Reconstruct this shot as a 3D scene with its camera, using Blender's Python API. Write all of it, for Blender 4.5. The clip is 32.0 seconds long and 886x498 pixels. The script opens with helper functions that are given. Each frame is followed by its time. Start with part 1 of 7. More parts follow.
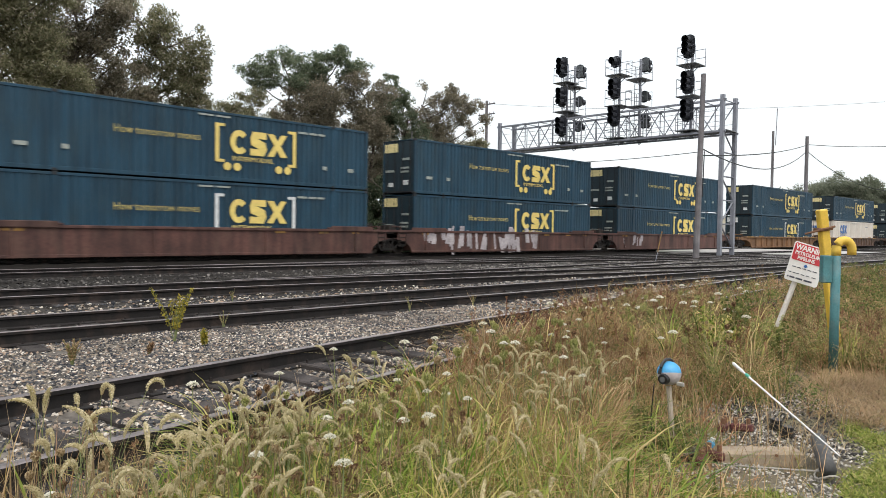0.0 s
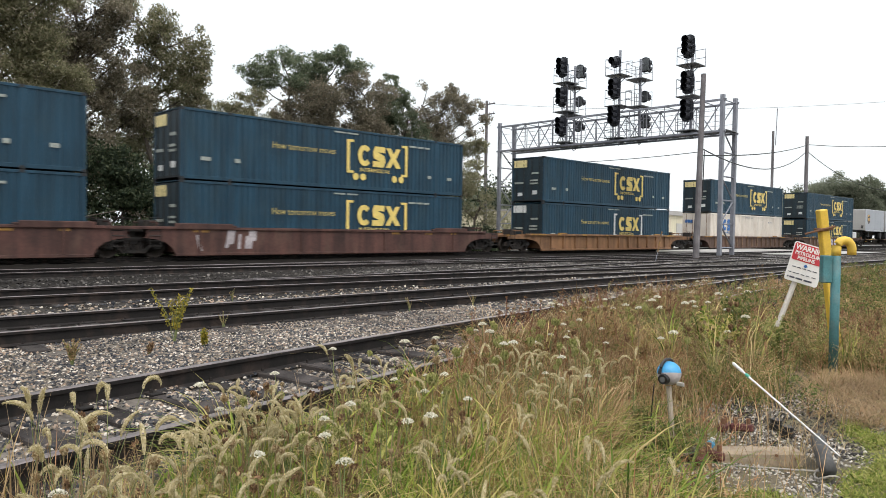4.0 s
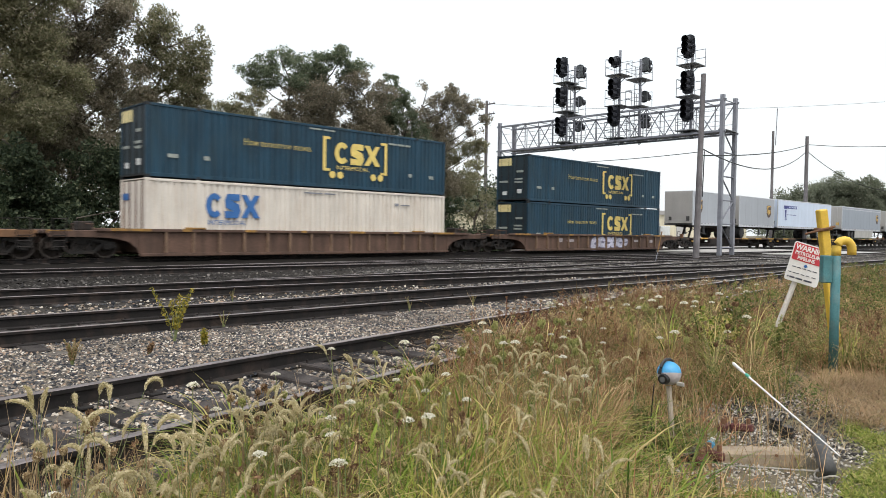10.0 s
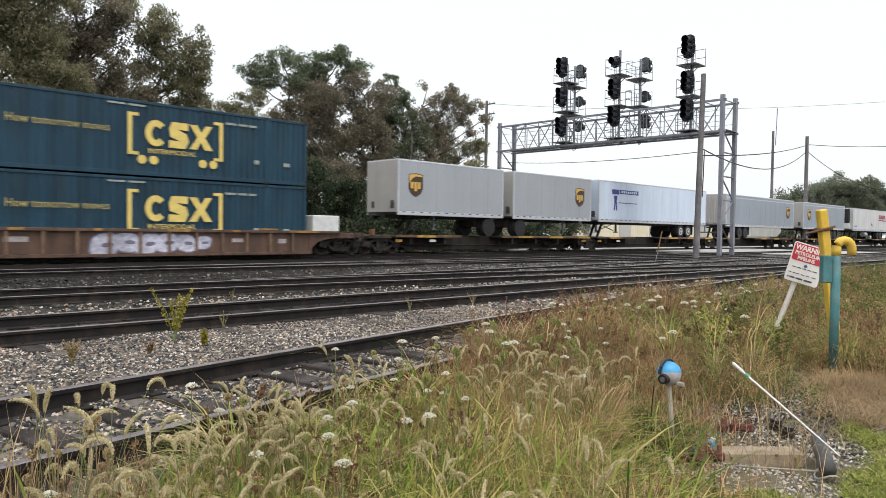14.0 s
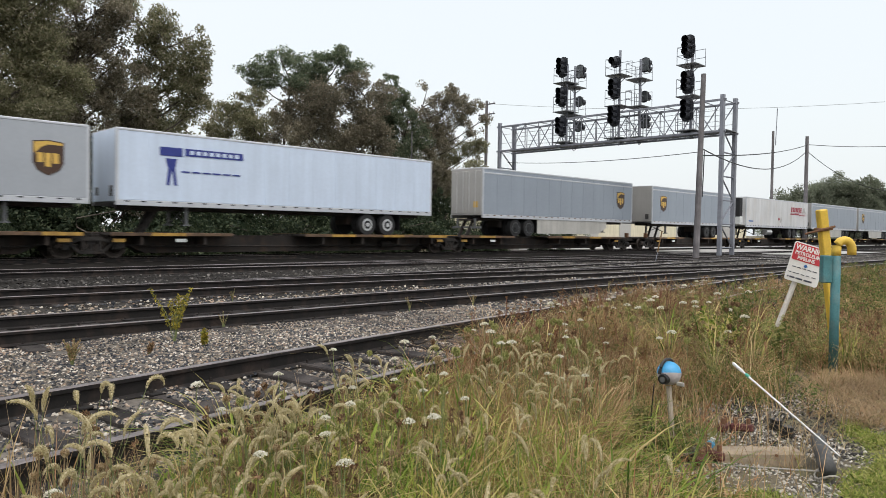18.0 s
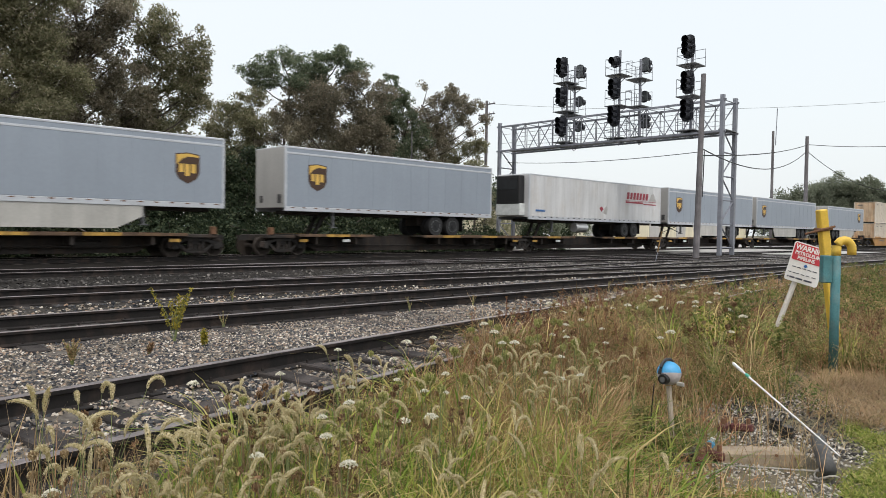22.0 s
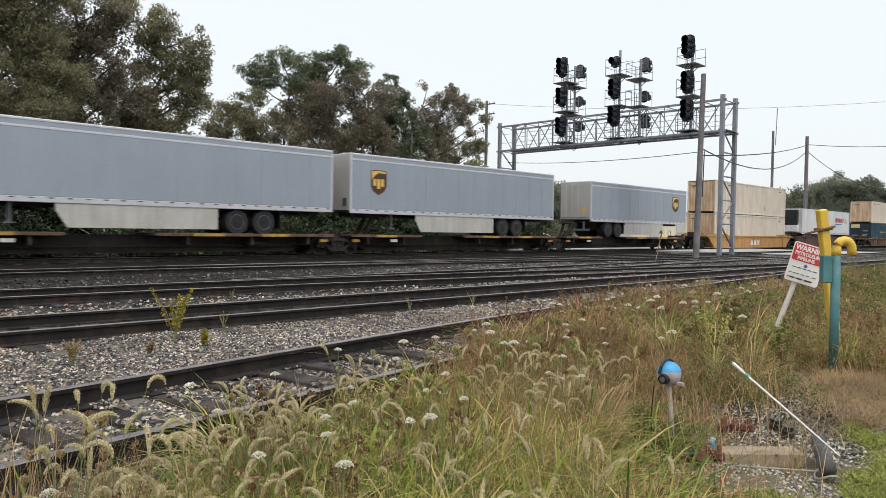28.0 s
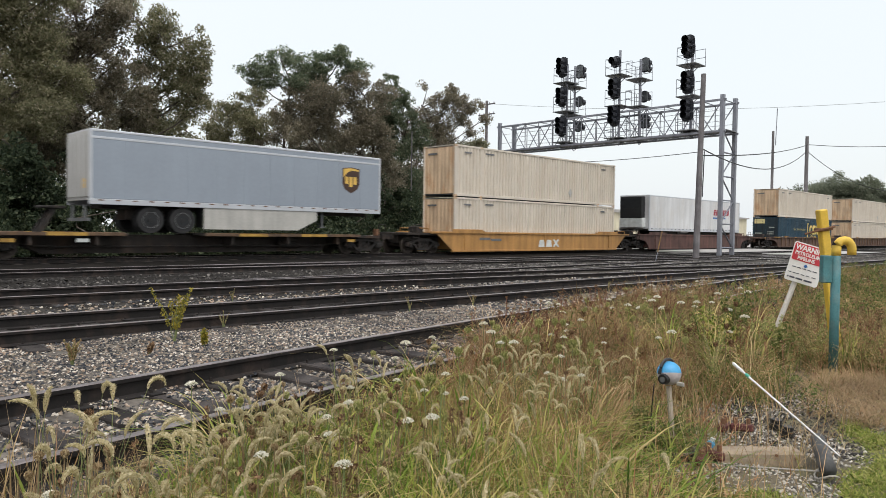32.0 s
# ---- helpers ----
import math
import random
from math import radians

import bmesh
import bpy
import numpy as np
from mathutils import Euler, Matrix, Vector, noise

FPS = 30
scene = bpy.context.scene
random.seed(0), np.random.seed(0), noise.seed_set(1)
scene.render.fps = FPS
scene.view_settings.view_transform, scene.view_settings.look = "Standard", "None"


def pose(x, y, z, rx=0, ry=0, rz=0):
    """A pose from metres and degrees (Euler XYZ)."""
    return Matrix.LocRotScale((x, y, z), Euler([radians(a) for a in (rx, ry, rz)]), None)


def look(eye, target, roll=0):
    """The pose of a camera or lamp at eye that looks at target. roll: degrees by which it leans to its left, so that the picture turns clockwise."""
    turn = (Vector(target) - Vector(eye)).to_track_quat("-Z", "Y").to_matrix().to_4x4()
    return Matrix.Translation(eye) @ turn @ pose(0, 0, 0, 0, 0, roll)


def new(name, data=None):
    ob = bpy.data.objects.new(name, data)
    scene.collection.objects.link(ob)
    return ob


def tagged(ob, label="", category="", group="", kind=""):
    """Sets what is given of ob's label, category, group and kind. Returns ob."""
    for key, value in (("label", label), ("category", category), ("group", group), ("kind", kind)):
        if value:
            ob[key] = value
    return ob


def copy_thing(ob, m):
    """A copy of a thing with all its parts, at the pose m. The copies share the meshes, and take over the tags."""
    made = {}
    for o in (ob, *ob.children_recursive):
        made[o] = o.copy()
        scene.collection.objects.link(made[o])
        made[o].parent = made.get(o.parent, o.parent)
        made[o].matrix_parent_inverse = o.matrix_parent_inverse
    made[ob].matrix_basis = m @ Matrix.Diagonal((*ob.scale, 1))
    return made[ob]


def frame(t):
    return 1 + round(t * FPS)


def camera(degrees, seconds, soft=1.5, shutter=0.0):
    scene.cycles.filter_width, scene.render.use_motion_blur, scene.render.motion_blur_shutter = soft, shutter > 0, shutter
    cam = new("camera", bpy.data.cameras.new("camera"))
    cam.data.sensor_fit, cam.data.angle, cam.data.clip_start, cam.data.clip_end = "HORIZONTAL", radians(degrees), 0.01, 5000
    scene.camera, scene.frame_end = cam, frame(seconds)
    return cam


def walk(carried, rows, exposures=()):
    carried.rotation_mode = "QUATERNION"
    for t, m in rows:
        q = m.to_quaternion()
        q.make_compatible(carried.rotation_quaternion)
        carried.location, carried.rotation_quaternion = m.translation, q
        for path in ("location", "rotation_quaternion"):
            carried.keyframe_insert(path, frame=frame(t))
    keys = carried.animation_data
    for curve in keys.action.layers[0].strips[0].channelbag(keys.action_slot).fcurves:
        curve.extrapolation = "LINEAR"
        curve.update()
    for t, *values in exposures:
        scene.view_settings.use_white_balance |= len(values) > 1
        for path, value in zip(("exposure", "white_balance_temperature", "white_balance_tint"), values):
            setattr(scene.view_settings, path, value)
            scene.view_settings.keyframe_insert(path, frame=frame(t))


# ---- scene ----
cam = camera(64.05, 32.0, soft=0.7, shutter=0.5)
HEAD, TILT = radians(44.384), radians(-1.45)
EYE = Vector((0, 0, 1.2))
AIM = EYE + Vector((math.sin(HEAD) * math.cos(TILT), math.cos(HEAD) * math.cos(TILT), math.sin(TILT)))
walk(cam, [(0, look(EYE, AIM, 0.842)), (32, look(EYE, AIM, 0.842))], [(0, 0.67), (8.5, 0.66), (10.5, 0.62), (14.5, 0.59), (16.5, 0.48), (19, 0.44), (32, 0.46)])

# ---- world and light: a bright overcast sky, the sun diffused behind it ----
world = bpy.data.worlds.new("overcast_sky")
scene.world = world
world.use_nodes = True
wn, wl = world.node_tree.nodes, world.node_tree.links
wn.clear()
sky = wn.new("ShaderNodeTexSky")
sky.sky_type, sky.sun_disc = "NISHITA", False
sky.sun_elevation, sky.sun_rotation = radians(63), radians(207)
sky.air_density, sky.dust_density = 1.6, 4.0
dim = wn.new("ShaderNodeVectorMath")
dim.operation = "SCALE"
dim.inputs["Scale"].default_value = 0.115
veil = wn.new("ShaderNodeMix")
veil.data_type = "RGBA"
veil.inputs["Factor"].default_value = 0.8
# cloud brightness falls off smoothly away from the hidden sun
way = wn.new("ShaderNodeTexCoord")
dot = wn.new("ShaderNodeVectorMath")
dot.operation = "DOT_PRODUCT"
dot.inputs[1].default_value = (-0.60, -0.35, 0.72)
wl.new(way.outputs["Generated"], dot.inputs[0])
cloud = wn.new("ShaderNodeMapRange")
cloud.inputs[1].default_value, cloud.inputs[2].default_value = -0.6, 1.0
wl.new(dot.outputs["Value"], cloud.inputs[0])
tint = wn.new("ShaderNodeMix")
tint.data_type = "RGBA"
tint.inputs["A"].default_value = (0.735, 0.775, 0.805, 1)
tint.inputs["B"].default_value = (0.89, 0.89, 0.90, 1)
wl.new(cloud.outputs[0], tint.inputs["Factor"])
wl.new(tint.outputs["Result"], veil.inputs["B"])
back = wn.new("ShaderNodeBackground")
back.inputs["Strength"].default_value = 1.0
wout = wn.new("ShaderNodeOutputWorld")
wl.new(sky.outputs[0], dim.inputs[0])
wl.new(dim.outputs[0], veil.inputs["A"])
wl.new(veil.outputs["Result"], back.inputs["Color"])
wl.new(back.outputs[0], wout.inputs[0])
sun = new("sun", bpy.data.lights.new("sun", "SUN"))
sun.data.energy, sun.data.angle, sun.data.color = 1.5, radians(30), (1.0, 0.97, 0.93)
sun.matrix_world = look((-13, -25, 56), (0, 0, 0))


# ---- materials ----
def mat(name, base, rough=0.7, metal=0.0, vary=0.25, scale=3.0, fine=40.0, bump=0.15, streak=0.0, stain=None, amount=0.4, each=0.0, spec=0.5):
    """A procedural surface: base colour with two scales of variation, optional vertical streaks and stains, and fine relief."""
    m = bpy.data.materials.new(name)
    m.use_nodes = True
    n, l = m.node_tree.nodes, m.node_tree.links
    b = n["Principled BSDF"]
    b.inputs["Roughness"].default_value, b.inputs["Metallic"].default_value = rough, metal
    b.inputs["Specular IOR Level"].default_value = spec
    tc = n.new("ShaderNodeTexCoord")

    def noise_tex(sc, stretch=None, detail=4):
        t = n.new("ShaderNodeTexNoise")
        t.inputs["Scale"].default_value, t.inputs["Detail"].default_value = sc, detail
        if stretch:
            mp = n.new("ShaderNodeMapping")
            mp.inputs["Scale"].default_value = stretch
            l.new(tc.outputs["Object"], mp.inputs[0])
            l.new(mp.outputs[0], t.inputs["Vector"])
        else:
            l.new(tc.outputs["Object"], t.inputs["Vector"])
        return t.outputs["Fac"]

    def remap(src, a, b2, lo, hi):
        r = n.new("ShaderNodeMapRange")
        for i, v in enumerate((a, b2, lo, hi)):
            r.inputs[i + 1].default_value = v
        l.new(src, r.inputs[0])
        return r.outputs[0]

    def times(x, y):
        k = n.new("ShaderNodeMath")
        k.operation = "MULTIPLY"
        l.new(x, k.inputs[0])
        l.new(y, k.inputs[1])
        return k.outputs[0]

    f = times(remap(noise_tex(scale), 0.3, 0.7, 1 - vary, 1 + vary * 0.6), remap(noise_tex(fine, None, 3), 0.3, 0.7, 1 - vary * 0.6, 1 + vary * 0.4))
    if streak:
        f = times(f, remap(noise_tex(1.0, (3.0, 3.0, 0.25), 5), 0.35, 0.7, 1 + streak * 0.3, 1 - streak))
    if each:
        oi = n.new("ShaderNodeObjectInfo")
        f = times(f, remap(oi.outputs["Random"], 0, 1, 1 - each, 1 + each))
    s = n.new("ShaderNodeVectorMath")
    s.operation = "SCALE"
    s.inputs[0].default_value = base
    l.new(f, s.inputs["Scale"])
    col = s.outputs[0]
    if stain:
        mx = n.new("ShaderNodeMix")
        mx.data_type = "RGBA"
        mx.inputs["B"].default_value = (*stain, 1)
        l.new(times(remap(noise_tex(scale * 1.7, (1.0, 1.0, 0.45), 6), 0.5, 0.72, 0, 1), remap(noise_tex(scale * 9), 0.3, 0.6, amount * 0.4, amount)), mx.inputs["Factor"])
        l.new(col, mx.inputs["A"])
        col = mx.outputs["Result"]
    l.new(col, b.inputs["Base Color"])
    if bump:
        bp = n.new("ShaderNodeBump")
        bp.inputs["Strength"].default_value, bp.inputs["Distance"].default_value = bump, 0.01
        l.new(noise_tex(fine * 1.5), bp.inputs["Height"])
        l.new(bp.outputs[0], b.inputs["Normal"])
    return m


def island_mat(name, stops, rough=0.8, trans=0.0, scale=0.5, bump=0.0, spec=0.15):
    """A surface whose separate pieces (blades, leaves, stones) each take a colour of their own from the stops."""
    m = bpy.data.materials.new(name)
    m.use_nodes = True
    n, l = m.node_tree.nodes, m.node_tree.links
    b = n["Principled BSDF"]
    b.inputs["Roughness"].default_value, b.inputs["Specular IOR Level"].default_value = rough, spec
    g = n.new("ShaderNodeNewGeometry")
    r = n.new("ShaderNodeValToRGB")
    r.color_ramp.interpolation = "LINEAR"
    while len(r.color_ramp.elements) < len(stops):
        r.color_ramp.elements.new(0.5)
    for e, (p, c) in zip(r.color_ramp.elements, stops):
        e.position, e.color = p, (*c, 1)
    l.new(g.outputs["Random Per Island"], r.inputs[0])
    tc = n.new("ShaderNodeTexCoord")
    t = n.new("ShaderNodeTexNoise")
    t.inputs["Scale"].default_value, t.inputs["Detail"].default_value = scale, 3
    l.new(tc.outputs["Object"], t.inputs["Vector"])
    k = n.new("ShaderNodeMapRange")
    for i, v in enumerate((0.3, 0.7, 0.65, 1.3)):
        k.inputs[i + 1].default_value = v
    l.new(t.outputs["Fac"], k.inputs[0])
    s = n.new("ShaderNodeVectorMath")
    s.operation = "SCALE"
    l.new(r.outputs[0], s.inputs[0])
    l.new(k.outputs[0], s.inputs["Scale"])
    l.new(s.outputs[0], b.inputs["Base Color"])
    if bump:
        t2 = n.new("ShaderNodeTexNoise")
        t2.inputs["Scale"].default_value = 60
        l.new(tc.outputs["Object"], t2.inputs["Vector"])
        bp = n.new("ShaderNodeBump")
        bp.inputs["Strength"].default_value, bp.inputs["Distance"].default_value = bump, 0.01
        l.new(t2.outputs["Fac"], bp.inputs["Height"])
        l.new(bp.outputs[0], b.inputs["Normal"])
    if trans:
        tr = n.new("ShaderNodeBsdfTranslucent")
        l.new(s.outputs[0], tr.inputs["Color"])
        mx = n.new("ShaderNodeMixShader")
        mx.inputs[0].default_value = trans
        l.new(b.outputs[0], mx.inputs[1])
        l.new(tr.outputs[0], mx.inputs[2])
        l.new(mx.outputs[0], n["Material Output"].inputs[0])
    return m


M = {}
M["blue"] = mat("container_blue", (0.0135, 0.051, 0.085), 0.5, 0, 0.2, 0.6, 12, 0.05, 0.35, (0.04, 0.065, 0.07), 0.35, spec=0.32)
# door ends: a darker, greyer blue than the side walls
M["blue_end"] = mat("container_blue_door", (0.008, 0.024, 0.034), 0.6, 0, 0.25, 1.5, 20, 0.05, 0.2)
M["cream"] = mat("container_cream", (0.68, 0.63, 0.56), 0.55, 0, 0.08, 0.8, 15, 0.05, 0.12, (0.34, 0.21, 0.12), 0.25)
M["tan"] = mat("container_tan", (0.62, 0.56, 0.475), 0.55, 0, 0.07, 0.7, 12, 0.05, 0.08, (0.45, 0.31, 0.19), 0.25)
M["tan_end"] = mat("container_rusty_end", (0.64, 0.47, 0.31), 0.6, 0, 0.14, 0.9, 15, 0.08, 0.3, (0.40, 0.19, 0.07), 0.7)
M["dark_gap"] = mat("dark_steel", (0.018, 0.020, 0.022), 0.7, 0.2, 0.3, 3, 30)
M["yellow"] = mat("decal_yellow", (0.72, 0.56, 0.16), 0.5, 0, 0.15, 3, 30, 0)
M["slogan"] = mat("decal_dull_yellow", (0.46, 0.38, 0.13), 0.55, 0, 0.2, 3, 30, 0)
M["pale_gold"] = mat("decal_pale_yellow", (0.66, 0.56, 0.27), 0.55, 0, 0.2, 3, 30, 0)
M["faded"] = mat("decal_faded", (0.30, 0.33, 0.30), 0.6, 0, 0.25, 6, 40, 0)
M["decal_blue"] = mat("decal_blue", (0.03, 0.13, 0.36), 0.5, 0, 0.15, 3, 30, 0)
M["navy"] = mat("decal_navy", (0.02, 0.035, 0.22), 0.5, 0, 0.12, 3, 30, 0)
M["decal_white"] = mat("decal_white", (0.62, 0.64, 0.63), 0.5, 0, 0.15, 4, 40, 0)
M["decal_red"] = mat("decal_red", (0.30, 0.025, 0.045), 0.5, 0, 0.15, 3, 30, 0)
M["shield"] = mat("decal_brown", (0.055, 0.026, 0.014), 0.5, 0, 0.15, 3, 30, 0)
M["gold"] = mat("decal_gold", (0.66, 0.42, 0.09), 0.45, 0, 0.15, 3, 30, 0)
# silver and trailer_white carry the sky's bluish reflection in their base colours
M["silver"] = mat("trailer_grey", (0.292, 0.332, 0.385), 0.42, 0.25, 0.05, 0.5, 8, 0.02, 0.03)
M["silver_dull"] = mat("trailer_grey_dull", (0.37, 0.395, 0.43), 0.5, 0.2, 0.05, 0.6, 8, 0.02, 0.02)
M["trailer_end"] = mat("trailer_end_grey", (0.42, 0.41, 0.39), 0.55, 0.1, 0.08, 0.8, 10, 0.03, 0.06)
M["trailer_white"] = mat("trailer_white", (0.575, 0.665, 0.80), 0.4, 0, 0.05, 0.5, 8, 0.02, 0.08)
M["trailer_dirty"] = mat("trailer_worn_white", (0.62, 0.625, 0.63), 0.5, 0, 0.08, 0.5, 10, 0.02, 0.15, (0.42, 0.36, 0.28), 0.4)
M["skirt"] = mat("skirt_grey", (0.44, 0.43, 0.40), 0.6, 0, 0.12, 1, 12, 0.03, 0.15)
M["alu"] = mat("aluminium", (0.55, 0.55, 0.55), 0.4, 0.6, 0.1, 2, 30, 0.03)
M["alu_edge"] = mat("bright_edge", (0.50, 0.52, 0.55), 0.4, 0.2, 0.08, 2, 30, 0.02)
M["red_car"] = mat("car_oxide_red", (0.085, 0.036, 0.028), 0.75, 0, 0.4, 0.8, 12, 0.1, 0.5, (0.13, 0.075, 0.055), 0.6)
M["brown_car"] = mat("car_faded_yellow", (0.235, 0.120, 0.055), 0.75, 0, 0.3, 0.7, 12, 0.1, 0.4, (0.09, 0.05, 0.03), 0.7)
# rust paint made paler: light caught by the ribs is put into their colour
M["rib_lit"] = mat("car_rib_lit", (0.20, 0.125, 0.08), 0.75, 0, 0.35, 2, 15, 0.08, 0.4)
M["rust_car"] = mat("car_rusty_brown", (0.115, 0.066, 0.046), 0.78, 0, 0.35, 0.7, 12, 0.1, 0.4, (0.06, 0.035, 0.025), 0.7)
M["yellow_car"] = mat("car_yellow", (0.44, 0.23, 0.07), 0.65, 0, 0.15, 0.6, 10, 0.06, 0.3, (0.16, 0.08, 0.03), 0.45)
M["car_edge"] = mat("car_edge_yellow", (0.33, 0.175, 0.04), 0.7, 0, 0.35, 2, 20, 0.06, 0.3, (0.07, 0.045, 0.03), 0.95)
M["deck_yellow"] = mat("deck_edge_yellow", (0.44, 0.255, 0.05), 0.65, 0, 0.3, 2, 20, 0.06, 0.3, (0.16, 0.09, 0.04), 0.6)
M["spine"] = mat("spine_dark", (0.035, 0.028, 0.024), 0.8, 0.1, 0.4, 1.2, 15, 0.1, 0.3, (0.10, 0.055, 0.03), 0.5)
M["truck"] = mat("bogie_steel", (0.024, 0.021, 0.019), 0.8, 0.2, 0.4, 3, 30, 0.15, 0, (0.08, 0.05, 0.035), 0.5)
M["wheel"] = mat("wheel_steel", (0.060, 0.048, 0.040), 0.6, 0.4, 0.3, 4, 40, 0.1)
M["tyre"] = mat("tyre_rubber", (0.018, 0.018, 0.019), 0.85, 0, 0.3, 6, 60, 0.2)
M["rim"] = mat("rim_steel", (0.55, 0.56, 0.57), 0.4, 0.4, 0.2, 6, 60, 0.05)
M["rim_dark"] = mat("rim_dull", (0.018, 0.018, 0.019), 0.55, 0.3, 0.3, 6, 60, 0.05)
M["graffiti"] = mat("graffiti_pale", (0.40, 0.36, 0.37), 0.7, 0, 0.4, 1.2, 10, 0)
M["navy_faded"] = mat("graffiti_outline", (0.16, 0.15, 0.22), 0.7, 0, 0.4, 2, 12, 0)
M["graffiti2"] = mat("graffiti_violet", (0.50, 0.50, 0.60), 0.7, 0, 0.45, 1.0, 8, 0)
M["rail_head"] = mat("rail_steel", (0.27, 0.235, 0.23), 0.38, 0.7, 0.25, 4, 50, 0.1, 0, (0.05, 0.03, 0.022), 0.4)
M["rail_side"] = mat("rail_rust", (0.014, 0.011, 0.010), 0.85, 0.1, 0.4, 3, 40, 0.2, 0.6, (0.070, 0.046, 0.034), 0.6)
M["tie"] = mat("creosote_timber", (0.048, 0.042, 0.040), 0.9, 0, 0.5, 4, 50, 0.6, 0, (0.085, 0.075, 0.066), 0.5, 0.35, 0.15)
M["steel"] = mat("galvanised_steel", (0.27, 0.28, 0.315), 0.5, 0.5, 0.15, 2, 20, 0.05, 0.2)
M["steel_dark"] = mat("weathered_steel", (0.17, 0.175, 0.18), 0.6, 0.4, 0.2, 2, 20, 0.05, 0.2)
M["signal"] = mat("signal_black", (0.016, 0.018, 0.025), 0.5, 0, 0.3, 3, 30, 0.03)
M["signal_back"] = mat("signal_grey_back", (0.10, 0.11, 0.115), 0.5, 0.3, 0.2, 3, 30, 0.03)
M["pole"] = mat("grey_timber_pole", (0.16, 0.15, 0.155), 0.9, 0, 0.3, 2, 30, 0.3, 0.4)
M["wire"] = mat("cable_black", (0.02, 0.02, 0.022), 0.7, 0, 0.1, 2, 30, 0)
M["concrete"] = mat("pale_concrete", (0.36, 0.35, 0.335), 0.85, 0, 0.15, 0.4, 8, 0.1, 0, (0.32, 0.30, 0.28), 0.4)
M["cream_wall"] = mat("cream_cladding", (0.62, 0.57, 0.42), 0.75, 0, 0.1, 0.4, 6, 0.03, 0.15)
M["teal"] = mat("teal_paint", (0.068, 0.185, 0.20), 0.7, 0, 0.3, 5, 60, 0.1, 0.4, (0.17, 0.22, 0.21), 0.6, spec=0.3)
M["safety"] = mat("safety_yellow", (0.70, 0.46, 0.055), 0.55, 0, 0.15, 5, 60, 0.08, 0.2, (0.36, 0.25, 0.08), 0.4)
M["rust"] = mat("rusted_steel", (0.17, 0.085, 0.045), 0.85, 0.1, 0.35, 10, 80, 0.2)
M["sign_white"] = mat("sign_white", (0.72, 0.72, 0.71), 0.45, 0, 0.08, 4, 40, 0.02, 0.1)
M["sign_red"] = mat("sign_red", (0.50, 0.035, 0.05), 0.45, 0, 0.12, 4, 40, 0.02)
M["sign_ink"] = mat("sign_ink", (0.05, 0.055, 0.08), 0.5, 0, 0.1, 4, 40, 0)
M["peeling"] = mat("peeling_white_post", (0.60, 0.57, 0.52), 0.7, 0, 0.2, 8, 60, 0.2, 0, (0.28, 0.22, 0.16), 0.8)
M["timber"] = mat("weathered_timber", (0.34, 0.27, 0.19), 0.9, 0, 0.25, 7, 60, 0.4, 0.2, (0.19, 0.15, 0.11), 0.5)
M["stub"] = mat("dark_grey_plastic", (0.062, 0.062, 0.062), 0.75, 0, 0.3, 8, 60, 0.15, 0, (0.19, 0.18, 0.16), 0.6)
M["ball_blue"] = mat("ball_blue", (0.055, 0.30, 0.56), 0.5, 0, 0.15, 12, 80, 0.05)
M["ball_grey"] = mat("ball_grey", (0.40, 0.36, 0.36), 0.6, 0, 0.2, 12, 80, 0.05, 0, (0.26, 0.24, 0.23), 0.5)
M["black"] = mat("black_plastic", (0.012, 0.012, 0.013), 0.45, 0, 0.2, 10, 60, 0.03)
M["stake"] = mat("pale_stake", (0.40, 0.34, 0.27), 0.85, 0, 0.2, 10, 70, 0.25, 0.3)
M["white_rod"] = mat("white_fibreglass", (0.74, 0.74, 0.73), 0.4, 0, 0.08, 20, 90, 0.02)
M["rod_green"] = mat("green_tape", (0.05, 0.36, 0.25), 0.5, 0, 0.1, 20, 90, 0)
M["red_iron"] = mat("faded_red_iron", (0.115, 0.034, 0.03), 0.8, 0, 0.35, 12, 80, 0.2)
M["rope"] = mat("pale_rope", (0.36, 0.34, 0.30), 0.9, 0, 0.2, 30, 100, 0.2)
M["car_white"] = mat("car_white_paint", (0.78, 0.79, 0.80), 0.25, 0, 0.04, 3, 30, 0)
M["glass"] = mat("dark_glass", (0.02, 0.025, 0.03), 0.08, 0, 0.1, 3, 30, 0, spec=0.8)
M["bark"] = mat("bark", (0.095, 0.080, 0.065), 0.95, 0, 0.35, 3, 30, 0.4)
M["stem"] = mat("green_stem", (0.17, 0.20, 0.075), 0.8, 0, 0.3, 10, 60, 0)
M["stem_dry"] = mat("dry_stem", (0.24, 0.17, 0.09), 0.85, 0, 0.3, 10, 60, 0)
M["stem_red"] = mat("red_stem", (0.21, 0.085, 0.05), 0.85, 0, 0.35, 10, 60, 0)
M["stone"] = island_mat("ballast_stone", [(0, (0.020, 0.023, 0.029)), (0.30, (0.058, 0.060, 0.066)), (0.52, (0.115, 0.104, 0.092)), (0.68, (0.27, 0.23, 0.18)), (0.78, (0.25, 0.17, 0.12)), (0.89, (0.40, 0.355, 0.30)), (1, (0.56, 0.52, 0.46))], 0.9, 0, 0.6, 0.3)
M["stone_pale"] = island_mat("limestone_grit", [(0, (0.045, 0.042, 0.040)), (0.35, (0.13, 0.12, 0.105)), (0.6, (0.30, 0.28, 0.24)), (0.88, (0.42, 0.39, 0.34)), (1, (0.56, 0.53, 0.48))], 0.9, 0, 0.9, 0.3)
